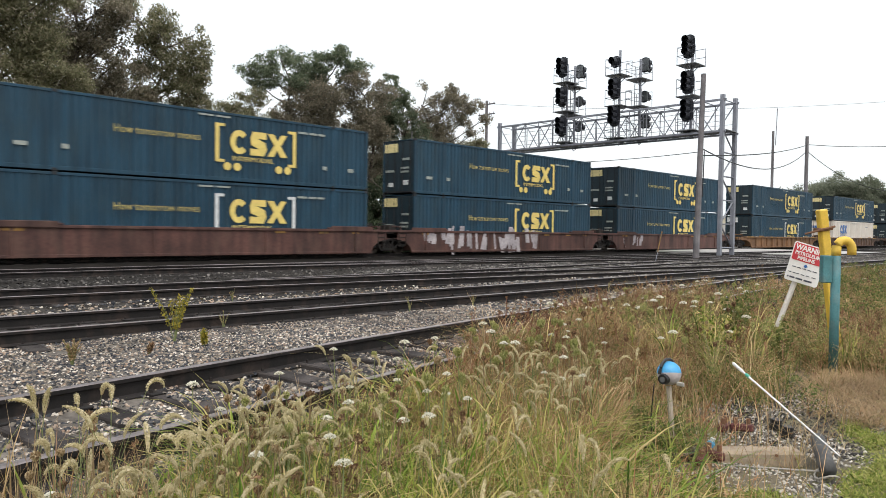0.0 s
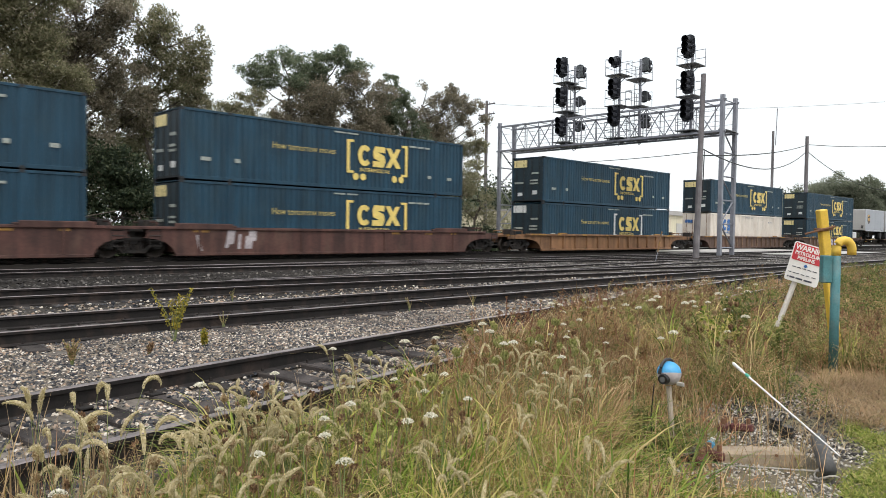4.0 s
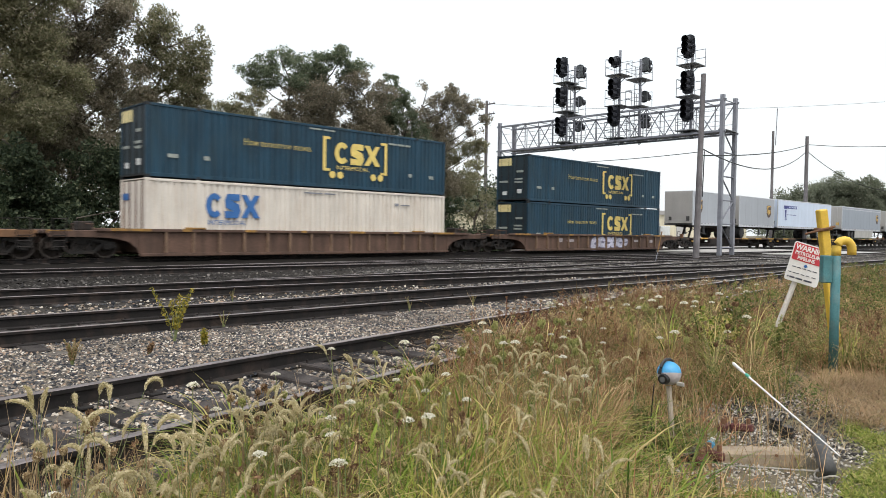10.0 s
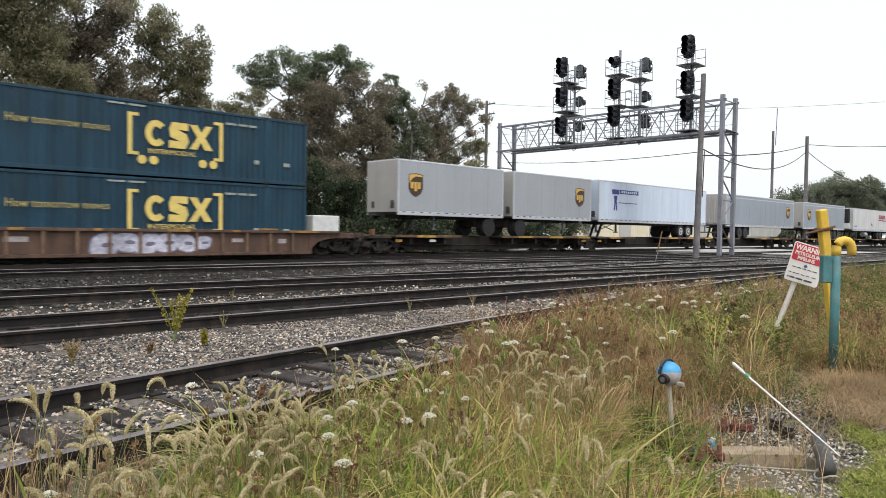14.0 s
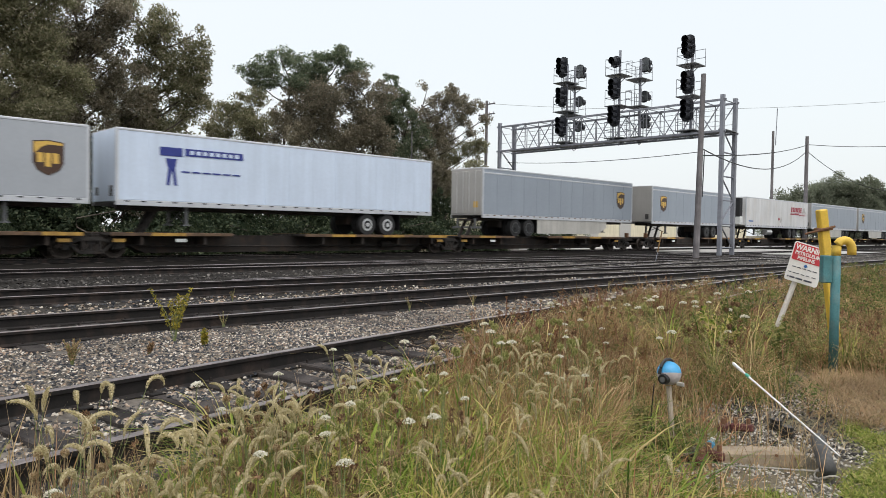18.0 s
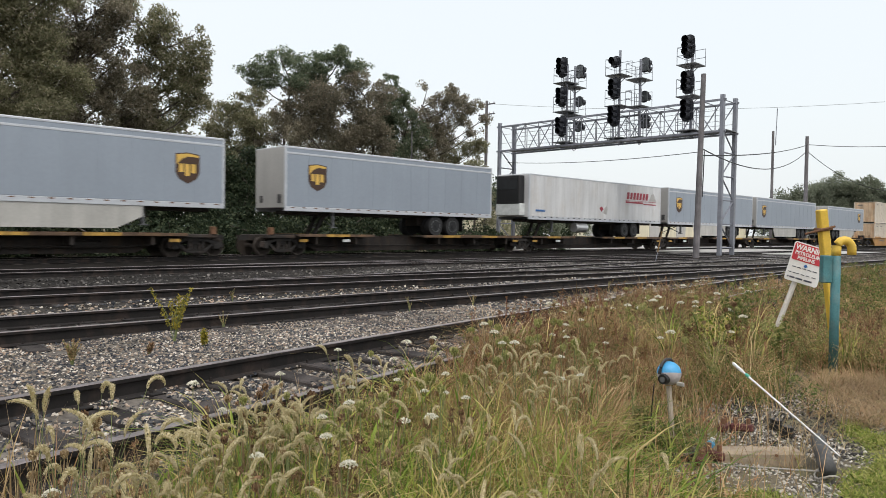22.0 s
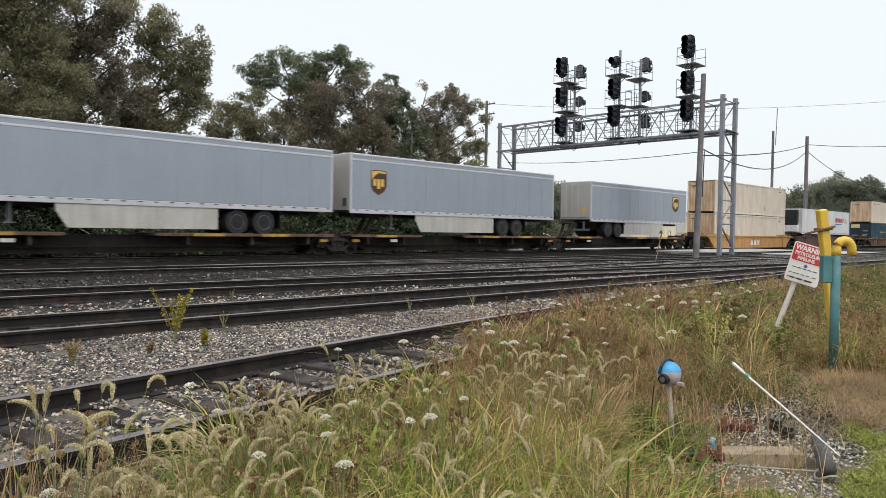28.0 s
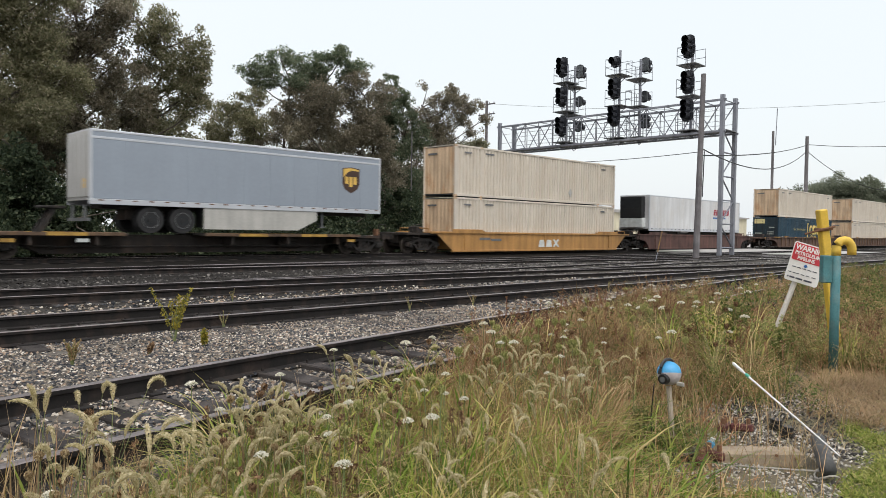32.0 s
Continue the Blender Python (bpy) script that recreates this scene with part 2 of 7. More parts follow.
M["stone_grey"] = island_mat("ballast_stone_grey", [(0, (0.04, 0.04, 0.042)), (0.5, (0.10, 0.095, 0.09)), (0.85, (0.20, 0.185, 0.17)), (1, (0.34, 0.315, 0.28))], 0.9, 0, 0.5, 0.3)
M["stone_dark"] = island_mat("ballast_stone_dark", [(0, (0.022, 0.021, 0.021)), (0.5, (0.042, 0.038, 0.036)), (0.88, (0.075, 0.070, 0.066)), (1, (0.19, 0.175, 0.16))], 0.9, 0, 0.4, 0.3)
M["grass"] = island_mat("grass_green", [(0, (0.055, 0.105, 0.016)), (0.25, (0.20, 0.29, 0.045)), (0.5, (0.44, 0.455, 0.11)), (0.75, (0.62, 0.54, 0.22)), (1, (0.76, 0.60, 0.32))], 0.5, 0.6, 1.6)
M["straw"] = island_mat("grass_dry", [(0, (0.18, 0.115, 0.06)), (0.3, (0.37, 0.25, 0.13)), (0.5, (0.51, 0.36, 0.20)), (0.7, (0.60, 0.48, 0.28)), (0.84, (0.30, 0.12, 0.06)), (0.92, (0.26, 0.27, 0.08)), (1, (0.17, 0.21, 0.06))], 0.8, 0.35, 0.6)
M["flat_grass"] = island_mat("grass_flattened", [(0, (0.27, 0.17, 0.10)), (0.35, (0.45, 0.31, 0.185)), (0.72, (0.58, 0.43, 0.27)), (0.87, (0.32, 0.26, 0.12)), (1, (0.20, 0.20, 0.08))], 0.8, 0.35, 1.2)
M["rust_grass"] = island_mat("grass_rust", [(0, (0.22, 0.11, 0.06)), (0.35, (0.38, 0.20, 0.11)), (0.6, (0.52, 0.34, 0.19)), (0.8, (0.60, 0.47, 0.28)), (0.9, (0.30, 0.13, 0.08)), (1, (0.28, 0.25, 0.09))], 0.8, 0.35, 0.9)
M["weed"] = island_mat("weed_leaf", [(0, (0.08, 0.115, 0.034)), (0.5, (0.17, 0.20, 0.06)), (0.8, (0.27, 0.27, 0.095)), (1, (0.34, 0.26, 0.12))], 0.75, 0.45)
M["lush"] = island_mat("grass_lush", [(0, (0.07, 0.14, 0.02)), (0.4, (0.19, 0.29, 0.045)), (0.75, (0.36, 0.43, 0.09)), (1, (0.60, 0.58, 0.20))], 0.45, 0.55, 1.2)
M["feathery"] = island_mat("feathery_weed_leaf", [(0, (0.09, 0.12, 0.035)), (0.35, (0.20, 0.22, 0.075)), (0.55, (0.36, 0.31, 0.13)), (0.70, (0.36, 0.19, 0.10)), (0.86, (0.52, 0.38, 0.22)), (1, (0.30, 0.14, 0.08))], 0.8, 0.4, 1.5)
M["feathery_green"] = island_mat("green_weed_leaf", [(0, (0.055, 0.085, 0.03)), (0.5, (0.13, 0.17, 0.055)), (0.85, (0.24, 0.26, 0.09)), (1, (0.40, 0.32, 0.15))], 0.8, 0.4, 1.5)
M["moss"] = island_mat("low_clover", [(0, (0.08, 0.12, 0.02)), (0.5, (0.20, 0.235, 0.045)), (0.85, (0.31, 0.31, 0.09)), (1, (0.44, 0.36, 0.18))], 0.8, 0.2)
M["foxtail"] = island_mat("foxtail_bristle", [(0, (0.42, 0.37, 0.19)), (0.5, (0.62, 0.54, 0.33)), (1, (0.80, 0.71, 0.50))], 0.7, 0.5)
M["umbel"] = island_mat("white_floret", [(0, (0.66, 0.64, 0.50)), (0.5, (0.82, 0.79, 0.68)), (1, (0.90, 0.88, 0.80))], 0.8, 0.4)
M["seedhead"] = island_mat("brown_seed_head", [(0, (0.10, 0.055, 0.034)), (0.5, (0.20, 0.12, 0.07)), (0.8, (0.33, 0.20, 0.11)), (1, (0.44, 0.32, 0.17))], 0.9, 0.25)
M["tan_head"] = island_mat("tan_seed_head", [(0, (0.26, 0.17, 0.09)), (0.5, (0.42, 0.31, 0.17)), (1, (0.60, 0.50, 0.32))], 0.9, 0.3)
M["umbel_green"] = island_mat("green_seed_head", [(0, (0.24, 0.27, 0.08)), (0.6, (0.40, 0.40, 0.15)), (1, (0.55, 0.50, 0.26))], 0.9, 0.3)
M["goldenrod"] = island_mat("yellow_leaf", [(0, (0.16, 0.17, 0.035)), (0.6, (0.33, 0.27, 0.045)), (1, (0.46, 0.36, 0.06))], 0.8, 0.3)
M["leaf_olive"] = island_mat("leaf_olive", [(0, (0.14, 0.145, 0.08)), (0.5, (0.255, 0.25, 0.145)), (0.85, (0.35, 0.325, 0.21)), (1, (0.48, 0.43, 0.32))], 0.5, 0.6, 0.12)
M["leaf_brown"] = island_mat("leaf_brown", [(0, (0.145, 0.135, 0.095)), (0.5, (0.26, 0.235, 0.165)), (0.8, (0.34, 0.295, 0.22)), (1, (0.48, 0.43, 0.34))], 0.5, 0.6, 0.12)
# leaf_green is raised in lightness, so haze sits in its base colour
M["leaf_green"] = island_mat("leaf_green", [(0, (0.085, 0.115, 0.075)), (0.5, (0.165, 0.205, 0.125)), (0.85, (0.25, 0.28, 0.18)), (1, (0.36, 0.37, 0.26))], 0.55, 0.55, 0.12)
M["deck_rust"] = mat("deck_edge_rust", (0.115, 0.070, 0.042), 0.8, 0, 0.4, 1.5, 15, 0.08, 0.3, (0.24, 0.13, 0.05), 0.5)
# far foliage: distance haze is mixed into this paler, greyer green
M["leaf_hazed"] = island_mat("leaf_green_hazed", [(0, (0.145, 0.17, 0.12)), (0.5, (0.225, 0.25, 0.18)), (1, (0.34, 0.36, 0.27))], 0.6, 0.6, 0.12)
# understory leaves: the shade beneath the trees is put into this colour
M["leaf_shaded"] = island_mat("shrub_leaf_shaded", [(0, (0.024, 0.038, 0.022)), (0.5, (0.046, 0.064, 0.036)), (0.9, (0.078, 0.098, 0.052)), (1, (0.15, 0.165, 0.10))], 0.55, 0.35, 0.12)


# ---- mesh helpers ----
class Build:
    """Collects vertices and faces of one mesh."""

    def __init__(self):
        self.v, self.f = [], []

    def add(self, vs, fs, m=None):
        k = len(self.v)
        self.v += [tuple(m @ Vector(p)) for p in vs] if m else [tuple(p) for p in vs]
        self.f += [tuple(i + k for i in q) for q in fs]
        return self

    def box(self, x0, x1, y0, y1, z0, z1, m=None):
        x0, x1, y0, y1, z0, z1 = min(x0, x1), max(x0, x1), min(y0, y1), max(y0, y1), min(z0, z1), max(z0, z1)
        return self.add([(x, y, z) for x in (x0, x1) for y in (y0, y1) for z in (z0, z1)],
                        [(0, 1, 3, 2), (4, 6, 7, 5), (0, 4, 5, 1), (2, 3, 7, 6), (0, 2, 6, 4), (1, 5, 7, 3)], m)

    def soft(self, x0, x1, y0, y1, z0, z1, c=0.01, m=None):
        """A box with chamfered edges."""
        lo, hi = (x0, y0, z0), (x1, y1, z1)
        vs, at = [], {}
        for ix in (0, 1):
            for iy in (0, 1):
                for iz in (0, 1):
                    s = (ix, iy, iz)
                    p = [hi[a] if s[a] else lo[a] for a in range(3)]
                    for a in range(3):
                        q = [p[b] + (0 if b == a else (-c if s[b] else c)) for b in range(3)]
                        at[s, a] = len(vs)
                        vs.append(q)
        fs = []
        for a in range(3):
            b, d = (a + 1) % 3, (a + 2) % 3
            for e in (0, 1):
                ring = []
                for sb, sd in ((0, 0), (1, 0), (1, 1), (0, 1)):
                    s = [0, 0, 0]
                    s[a], s[b], s[d] = e, sb, sd
                    ring.append(at[tuple(s), a])
                fs.append(ring if e else ring[::-1])
            for sb in (0, 1):
                for sd in (0, 1):
                    s0, s1 = [0, 0, 0], [0, 0, 0]
                    s0[b] = s1[b] = sb
                    s0[d] = s1[d] = sd
                    s1[a] = 1
                    s0, s1 = tuple(s0), tuple(s1)
                    ring = [at[s0, b], at[s1, b], at[s1, d], at[s0, d]]
                    fs.append(ring if (sb == sd) else ring[::-1])
        for s in [(i, j, k) for i in (0, 1) for j in (0, 1) for k in (0, 1)]:
            ring = [at[s, 0], at[s, 1], at[s, 2]]
            fs.append(ring if sum(s) % 2 else ring[::-1])
        return self.add(vs, fs, m)

    def prism(self, outline, y0, y1, m=None):
        """An outline in x and z, drawn out along y."""
        k = len(outline)
        vs = [(x, y0, z) for x, z in outline] + [(x, y1, z) for x, z in outline]
        fs = [tuple(range(k)), tuple(range(2 * k - 1, k - 1, -1))] + [(i, i + k, (i + 1) % k + k, (i + 1) % k) for i in range(k)]
        return self.add(vs, fs, m)

    def tube(self, pts, radii, sides=8, caps=True):
        """A round bar along points; radii: one, or one for each point."""
        pts = [Vector(p) for p in pts]
        if not hasattr(radii, "__len__"):
            radii = [radii] * len(pts)
        k0 = len(self.v)
        for i, p in enumerate(pts):
            d = (pts[min(i + 1, len(pts) - 1)] - pts[max(i - 1, 0)]).normalized()
            u = d.cross(Vector((0, 0, 1)) if abs(d.z) < 0.9 else Vector((1, 0, 0))).normalized()
            w = d.cross(u)
            for j in range(sides):
                a = 2 * math.pi * j / sides
                self.v.append(tuple(p + radii[i] * (math.cos(a) * u + math.sin(a) * w)))
        for i in range(len(pts) - 1):
            for j in range(sides):
                a, b = k0 + i * sides + j, k0 + i * sides + (j + 1) % sides
                self.f.append((a, b, b + sides, a + sides))
        if caps:
            self.f.append(tuple(k0 + j for j in range(sides))[::-1])
            self.f.append(tuple(k0 + (len(pts) - 1) * sides + j for j in range(sides)))
        return self

    def disc(self, cx, cy, cz, r, y1, sides=20, r2=None):
        """A wheel-like drum whose axle lies along y, from cy to y1; r2 is its far radius."""
        r2 = r if r2 is None else r2
        vs = [(cx + r * math.cos(2 * math.pi * j / sides), cy, cz + r * math.sin(2 * math.pi * j / sides)) for j in range(sides)]
        vs += [(cx + r2 * math.cos(2 * math.pi * j / sides), y1, cz + r2 * math.sin(2 * math.pi * j / sides)) for j in range(sides)]
        fs = [tuple(range(sides)), tuple(range(2 * sides - 1, sides - 1, -1))]
        fs += [(j, j + sides, (j + 1) % sides + sides, (j + 1) % sides) for j in range(sides)]
        return self.add(vs, fs)

    def mesh(self, name, material, smooth=False):
        me = bpy.data.meshes.new(name)
        me.from_pydata(self.v, [], self.f)
        me.materials.append(material)
        bm = bmesh.new()
        bm.from_mesh(me)
        bmesh.ops.recalc_face_normals(bm, faces=bm.faces)
        bm.to_mesh(me)
        bm.free()
        if smooth:
            me.shade_smooth()
        return me


def part(name, b, material=None, parent=None, label="", smooth=False):
    """Links a Build, or a mesh, as one mesh object under a thing or a part."""
    ob = new(name, b.mesh(name, material, smooth) if isinstance(b, Build) else b)
    if parent:
        ob.parent = parent
    if label:
        ob["label"] = label
    return ob


def bars(name, spec, material, parent, y0=-1.308, y1=-1.285):
    """Painted bars on a side that faces the viewer, each a part: (x, z, width, height)."""
    for x, z, w, h in spec:
        part(name, Build().box(x, x + w, y0, y1, z, z + h), material, parent)


def thing(name, label, category, group="", kind=""):
    return tagged(new(name), label, category, group, kind)


def fast_mesh(name, verts, tris, material, smooth=False):
    """A mesh from arrays of vertices (n, 3) and triangles (m, 3)."""
    me = bpy.data.meshes.new(name)
    me.vertices.add(len(verts))
    me.vertices.foreach_set("co", np.ascontiguousarray(verts, dtype=np.float32).ravel())
    me.loops.add(len(tris) * 3)
    me.loops.foreach_set("vertex_index", np.ascontiguousarray(tris, dtype=np.int32).ravel())
    me.polygons.add(len(tris))
    me.polygons.foreach_set("loop_start", np.arange(0, len(tris) * 3, 3, dtype=np.int32))
    me.update(calc_edges=True)
    me.materials.append(material)
    if smooth:
        me.shade_smooth()
    return me


def lettering(text, size, material, squash=1.0, bold=0.0):
    """A flat mesh of words in the built-in font, in the x-z plane, facing -y, its lower left corner at the origin."""
    cu = bpy.data.curves.new("lettering", "FONT")
    cu.body, cu.size, cu.resolution_u, cu.extrude, cu.offset = text, size, 2, 0.002, bold
    ob = new("lettering", cu)
    bpy.context.view_layer.update()
    me = bpy.data.meshes.new_from_object(ob.evaluated_get(bpy.context.evaluated_depsgraph_get()))
    bpy.data.objects.remove(ob)
    bpy.data.curves.remove(cu)
    me.transform(Matrix.Rotation(radians(90), 4, "X") @ Matrix.Diagonal((squash, 1, 1, 1)))
    me.materials.clear()
    me.materials.append(material)
    return me


RNG = np.random.default_rng(7)


# ---- ground and tracks ----
GROUND = -0.42
TRAIN_Y = 28.86


def siding_y(x):
    """The far rail of the siding that curves into the second track."""
    return 5.74 + 0.18 * (x - 2) - (0.18 / 76 * (x - 2) ** 2 if x > 2 else 0) if x < 40 else 9.16


def curve_to(x, x0, y0, x1, y1):
    u = min(max((x - x0) / (x1 - x0), 0), 1)
    return y0 + (y1 - y0) * u * u * (3 - 2 * u)


def ground_height(x, y):
    near = noise.noise((x * 0.9, y * 0.9, 0)) * 0.05 + noise.noise((x * 3, y * 3, 5)) * 0.015
    far = max(0.0, min(1.0, (math.hypot(x - 5, y - 5) - 60) / 60))
    return GROUND + near * (1 - far)


def make_ground():
    xs = [-3000, -1200, -500, -200, -100, -60, -40] + [-30 + i * 1.0 for i in range(30)] + [i * 0.4 for i in range(60)] + [24 + i * 1.5 for i in range(40)] + [90, 110, 150, 220, 400, 900, 3000]
    ys = [-3000, -900, -300, -120, -60, -30] + [-20 + i for i in range(16)] + [-4 + i * 0.4 for i in range(40)] + [12 + i * 2 for i in range(30)] + [80, 110, 160, 250, 500, 1200, 3500]
    b = Build()
    b.v = [(x, y, ground_height(x, y)) for y in ys for x in xs]
    n = len(xs)
    b.f = [(j * n + i, j * n + i + 1, (j + 1) * n + i + 1, (j + 1) * n + i) for j in range(len(ys) - 1) for i in range(n - 1)]
    return b


M["earth"] = mat("earth_and_litter", (0.13, 0.105, 0.065), 0.95, 0, 0.45, 1.3, 25, 0.6, 0, (0.10, 0.11, 0.045), 0.7)
ground = tagged(part("ground", make_ground(), M["earth"], None, "", True), "dry earth with grass litter beside the tracks", "ground", kind="structure")


def zone_mat():
    """Ballast: pale stone by the siding, oil-dark fines between the rails of the running tracks, and shade painted in
    under the train.
    """
    m = mat("ballast_bed", (0.145, 0.134, 0.12), 0.95, 0, 0.5, 2.5, 22, 0.9, spec=0.08)
    n, l = m.node_tree.nodes, m.node_tree.links
    b = n["Principled BSDF"]
    old = b.inputs["Base Color"].links[0].from_socket
    tc = n.new("ShaderNodeTexCoord")
    sp = n.new("ShaderNodeSeparateXYZ")
    l.new(tc.outputs["Object"], sp.inputs[0])
    t = n.new("ShaderNodeTexNoise")
    t.inputs["Scale"].default_value = 1.2
    l.new(tc.outputs["Object"], t.inputs["Vector"])
    ad = n.new("ShaderNodeMath")
    ad.operation = "MULTIPLY_ADD"
    l.new(t.outputs["Fac"], ad.inputs[0])
    ad.inputs[1].default_value = 1.0
    l.new(sp.outputs["Y"], ad.inputs[2])
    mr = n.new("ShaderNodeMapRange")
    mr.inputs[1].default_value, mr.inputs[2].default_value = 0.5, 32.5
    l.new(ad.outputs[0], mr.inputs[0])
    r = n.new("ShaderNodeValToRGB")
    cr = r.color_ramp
    # stops from 27.2 on put the shade under the train into the colour
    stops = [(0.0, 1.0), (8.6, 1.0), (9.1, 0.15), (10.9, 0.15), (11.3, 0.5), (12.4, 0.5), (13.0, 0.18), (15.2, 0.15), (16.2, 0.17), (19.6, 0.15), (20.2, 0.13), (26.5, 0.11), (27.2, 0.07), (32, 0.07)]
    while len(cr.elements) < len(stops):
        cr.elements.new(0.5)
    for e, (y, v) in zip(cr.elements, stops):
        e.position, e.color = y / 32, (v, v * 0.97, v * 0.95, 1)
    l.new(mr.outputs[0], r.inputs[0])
    # fresher, paler stone along the turnouts
    along = n.new("ShaderNodeMapRange")
    for i, v in enumerate((9.0, 19.0, 0.0, 0.75)):
        along.inputs[i + 1].default_value = v
    l.new(sp.outputs["X"], along.inputs[0])
    fresh = n.new("ShaderNodeMix")
    fresh.data_type = "RGBA"
    fresh.inputs["B"].default_value = (0.50, 0.48, 0.46, 1)
    near_side = n.new("ShaderNodeMapRange")
    for i, v in enumerate((18.0, 20.5, 1.0, 0.0)):
        near_side.inputs[i + 1].default_value = v
    l.new(sp.outputs["Y"], near_side.inputs[0])
    both = n.new("ShaderNodeMath")
    both.operation = "MULTIPLY"
    l.new(along.outputs[0], both.inputs[0])
    l.new(near_side.outputs[0], both.inputs[1])
    l.new(both.outputs[0], fresh.inputs["Factor"])
    l.new(r.outputs[0], fresh.inputs["A"])
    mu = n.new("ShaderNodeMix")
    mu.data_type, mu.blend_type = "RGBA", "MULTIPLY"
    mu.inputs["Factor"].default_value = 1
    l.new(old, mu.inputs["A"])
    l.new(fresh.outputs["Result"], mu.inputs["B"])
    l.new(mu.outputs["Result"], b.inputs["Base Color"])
    return m


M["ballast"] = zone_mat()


def bed_height(x, y):
    edge = siding_y(x) - 1.51 - 0.75
    z = -0.165 + noise.noise((x * 0.7, y * 0.7, 2)) * 0.02 + noise.noise((x * 5, y * 5, 1)) * 0.012
    if 11.2 < y < 12.8 or 16.5 < y < 19 or 23 < y < 26.5:
        z -= 0.03
    if siding_y(x) + 0.3 < y < 8.4:
        z -= 0.015
    if -1.4 < y - siding_y(x) < -0.1:
        z -= 0.03
    if x > 12 and siding_y(x) + 0.2 < y < 20:  # filled higher along the turnouts
        w = min((x - 12) / 8, 1)
        inside = 8.95 < y < 10.75
        z += w * (0.035 if inside else 0.085)
    z -= max(0, edge + 0.45 - y) * 0.55
    if y > 31:
        z -= (y - 31) * 0.25
    return z


def make_bed():
    xs = [-330, -250, -150, -80, -50, -30, -20, -12, -6] + [-3 + i * 0.3 for i in range(80)] + [21 + i * 0.8 for i in range(50)] + [63, 70, 80, 100, 130, 170, 230, 300, 420]
    rows = 110
    b = Build()
    for x in xs:
        y0 = siding_y(x) - 1.51 - 1.25
        for j in range(rows):
            u = j / (rows - 1)
            y = y0 + (32.3 - y0) * u ** 1.25
            b.v.append((x, y, bed_height(x, y)))
    b.f = [(i * rows + j, (i + 1) * rows + j, (i + 1) * rows + j + 1, i * rows + j + 1) for i in range(len(xs) - 1) for j in range(rows - 1)]
    return b


tagged(part("ballast_bed", make_bed(), M["ballast"], None, "", True), "crushed stone ballast, pale by the siding, oil-dark under the running tracks, shade painted in under the train", "ballast", kind="structure")

RAIL = [(-0.07, -0.17), (0.07, -0.17), (0.07, -0.158), (0.012, -0.14), (0.010, -0.05), (0.034, -0.036), (0.036, -0.006), (0.028, 0.0),
        (-0.028, 0.0), (-0.036, -0.006), (-0.034, -0.036), (-0.010, -0.05), (-0.012, -0.14), (-0.07, -0.158)]


def rail_mesh(path):
    """A rail along points of its centre line: flat foot, thin web, worn head; the head is the second material."""
    k = len(RAIL)
    b = Build()
    for i, (x, y) in enumerate(path):
        x0, y0 = path[max(i - 1, 0)]
        x1, y1 = path[min(i + 1, len(path) - 1)]
        d = Vector((x1 - x0, y1 - y0)).normalized()
        b.v += [(x - d.y * o, y + d.x * o, z) for o, z in RAIL]
    b.f = [(i * k + j, (i + 1) * k + j, (i + 1) * k + (j + 1) % k, i * k + (j + 1) % k) for i in range(len(path) - 1) for j in range(k)]
    b.f += [tuple(range(k)), tuple((len(path) - 1) * k + j for j in range(k))]
    me = b.mesh("rail", M["rail_side"])
    me.materials.append(M["rail_head"])
    for p in me.polygons:
        if p.normal.z > 0.55 and p.center.z > -0.02:
            p.material_index = 1
    return me


def steps(x0, x1, s):
    n = max(2, int(round((x1 - x0) / s)) + 1)
    return [x0 + (x1 - x0) * i / (n - 1) for i in range(n)]


def track(label, rails):
    t = thing("railway_track", label, "railway track", "tracks side by side", "structure")
    for path in rails:
        part("rail", rail_mesh(path), None, t)
    return t


LONG = [-330, -150, -60, -20, 0, 20, 40, 60, 100, 160, 260, 420]
track_near = track("rusty siding track curving in from the grass, weeds between its ties",
                   [[(x, siding_y(x)) for x in steps(-40, 40, 1.0)], [(x, siding_y(x) - 1.51) for x in steps(-40, 31, 1.0)]])
track_two = track("dark worn running track with rust-brown rails", [[(x, 9.08) for x in LONG], [(x, 10.6) for x in LONG]])


def cross_far(x):
    return curve_to(x, 4, 15.02, 46, 10.6)


track_three = track("dark running track whose turnout crosses over to its neighbour",
                    [[(x, 15.02) for x in (-330, -60, -5, 4)] + [(x, cross_far(x)) for x in steps(5, 46, 1.0)],
                     [(x, 13.5) for x in (-330, -60, -5, 2)] + [(x, curve_to(x, 2, 13.5, 44, 9.08)) for x in steps(3, 24, 1.0)],
                     [(x, 15.2 + curve_to(x, 8, 0, 40, 1.0)) for x in steps(8, 60, 2.0)] + [(420, 16.2)],
                     [(x, 13.7 + curve_to(x, 8, 0, 40, 1.0)) for x in steps(19, 60, 2.0)] + [(420, 14.7)]])
track_four = track("dark running track with a turnout towards the next one",
                   [[(-330, 21.7), (-60, 21.7), (4, 21.7), (420, 21.7)], [(-330, 20.2), (-60, 20.2), (4, 20.2), (420, 20.2)],
                    [(x, curve_to(x, 8, 21.6, 56, 16.3)) for x in steps(10, 56, 1.5)], [(x, curve_to(x, 8, 20.1, 56, 14.8)) for x in steps(10, 50, 1.5)]])
track_five = track("main track under the passing train", [[(x, TRAIN_Y - 0.755) for x in LONG], [(x, TRAIN_Y + 0.755) for x in LONG]])

# ---- the train: its loads stand on its cars, and all of them roll together ----
SPEED = 8.052
ROLLING = []  # (thing, place along the track at the start, height)
WHEELS = []   # (wheelset, its place on the bogie)


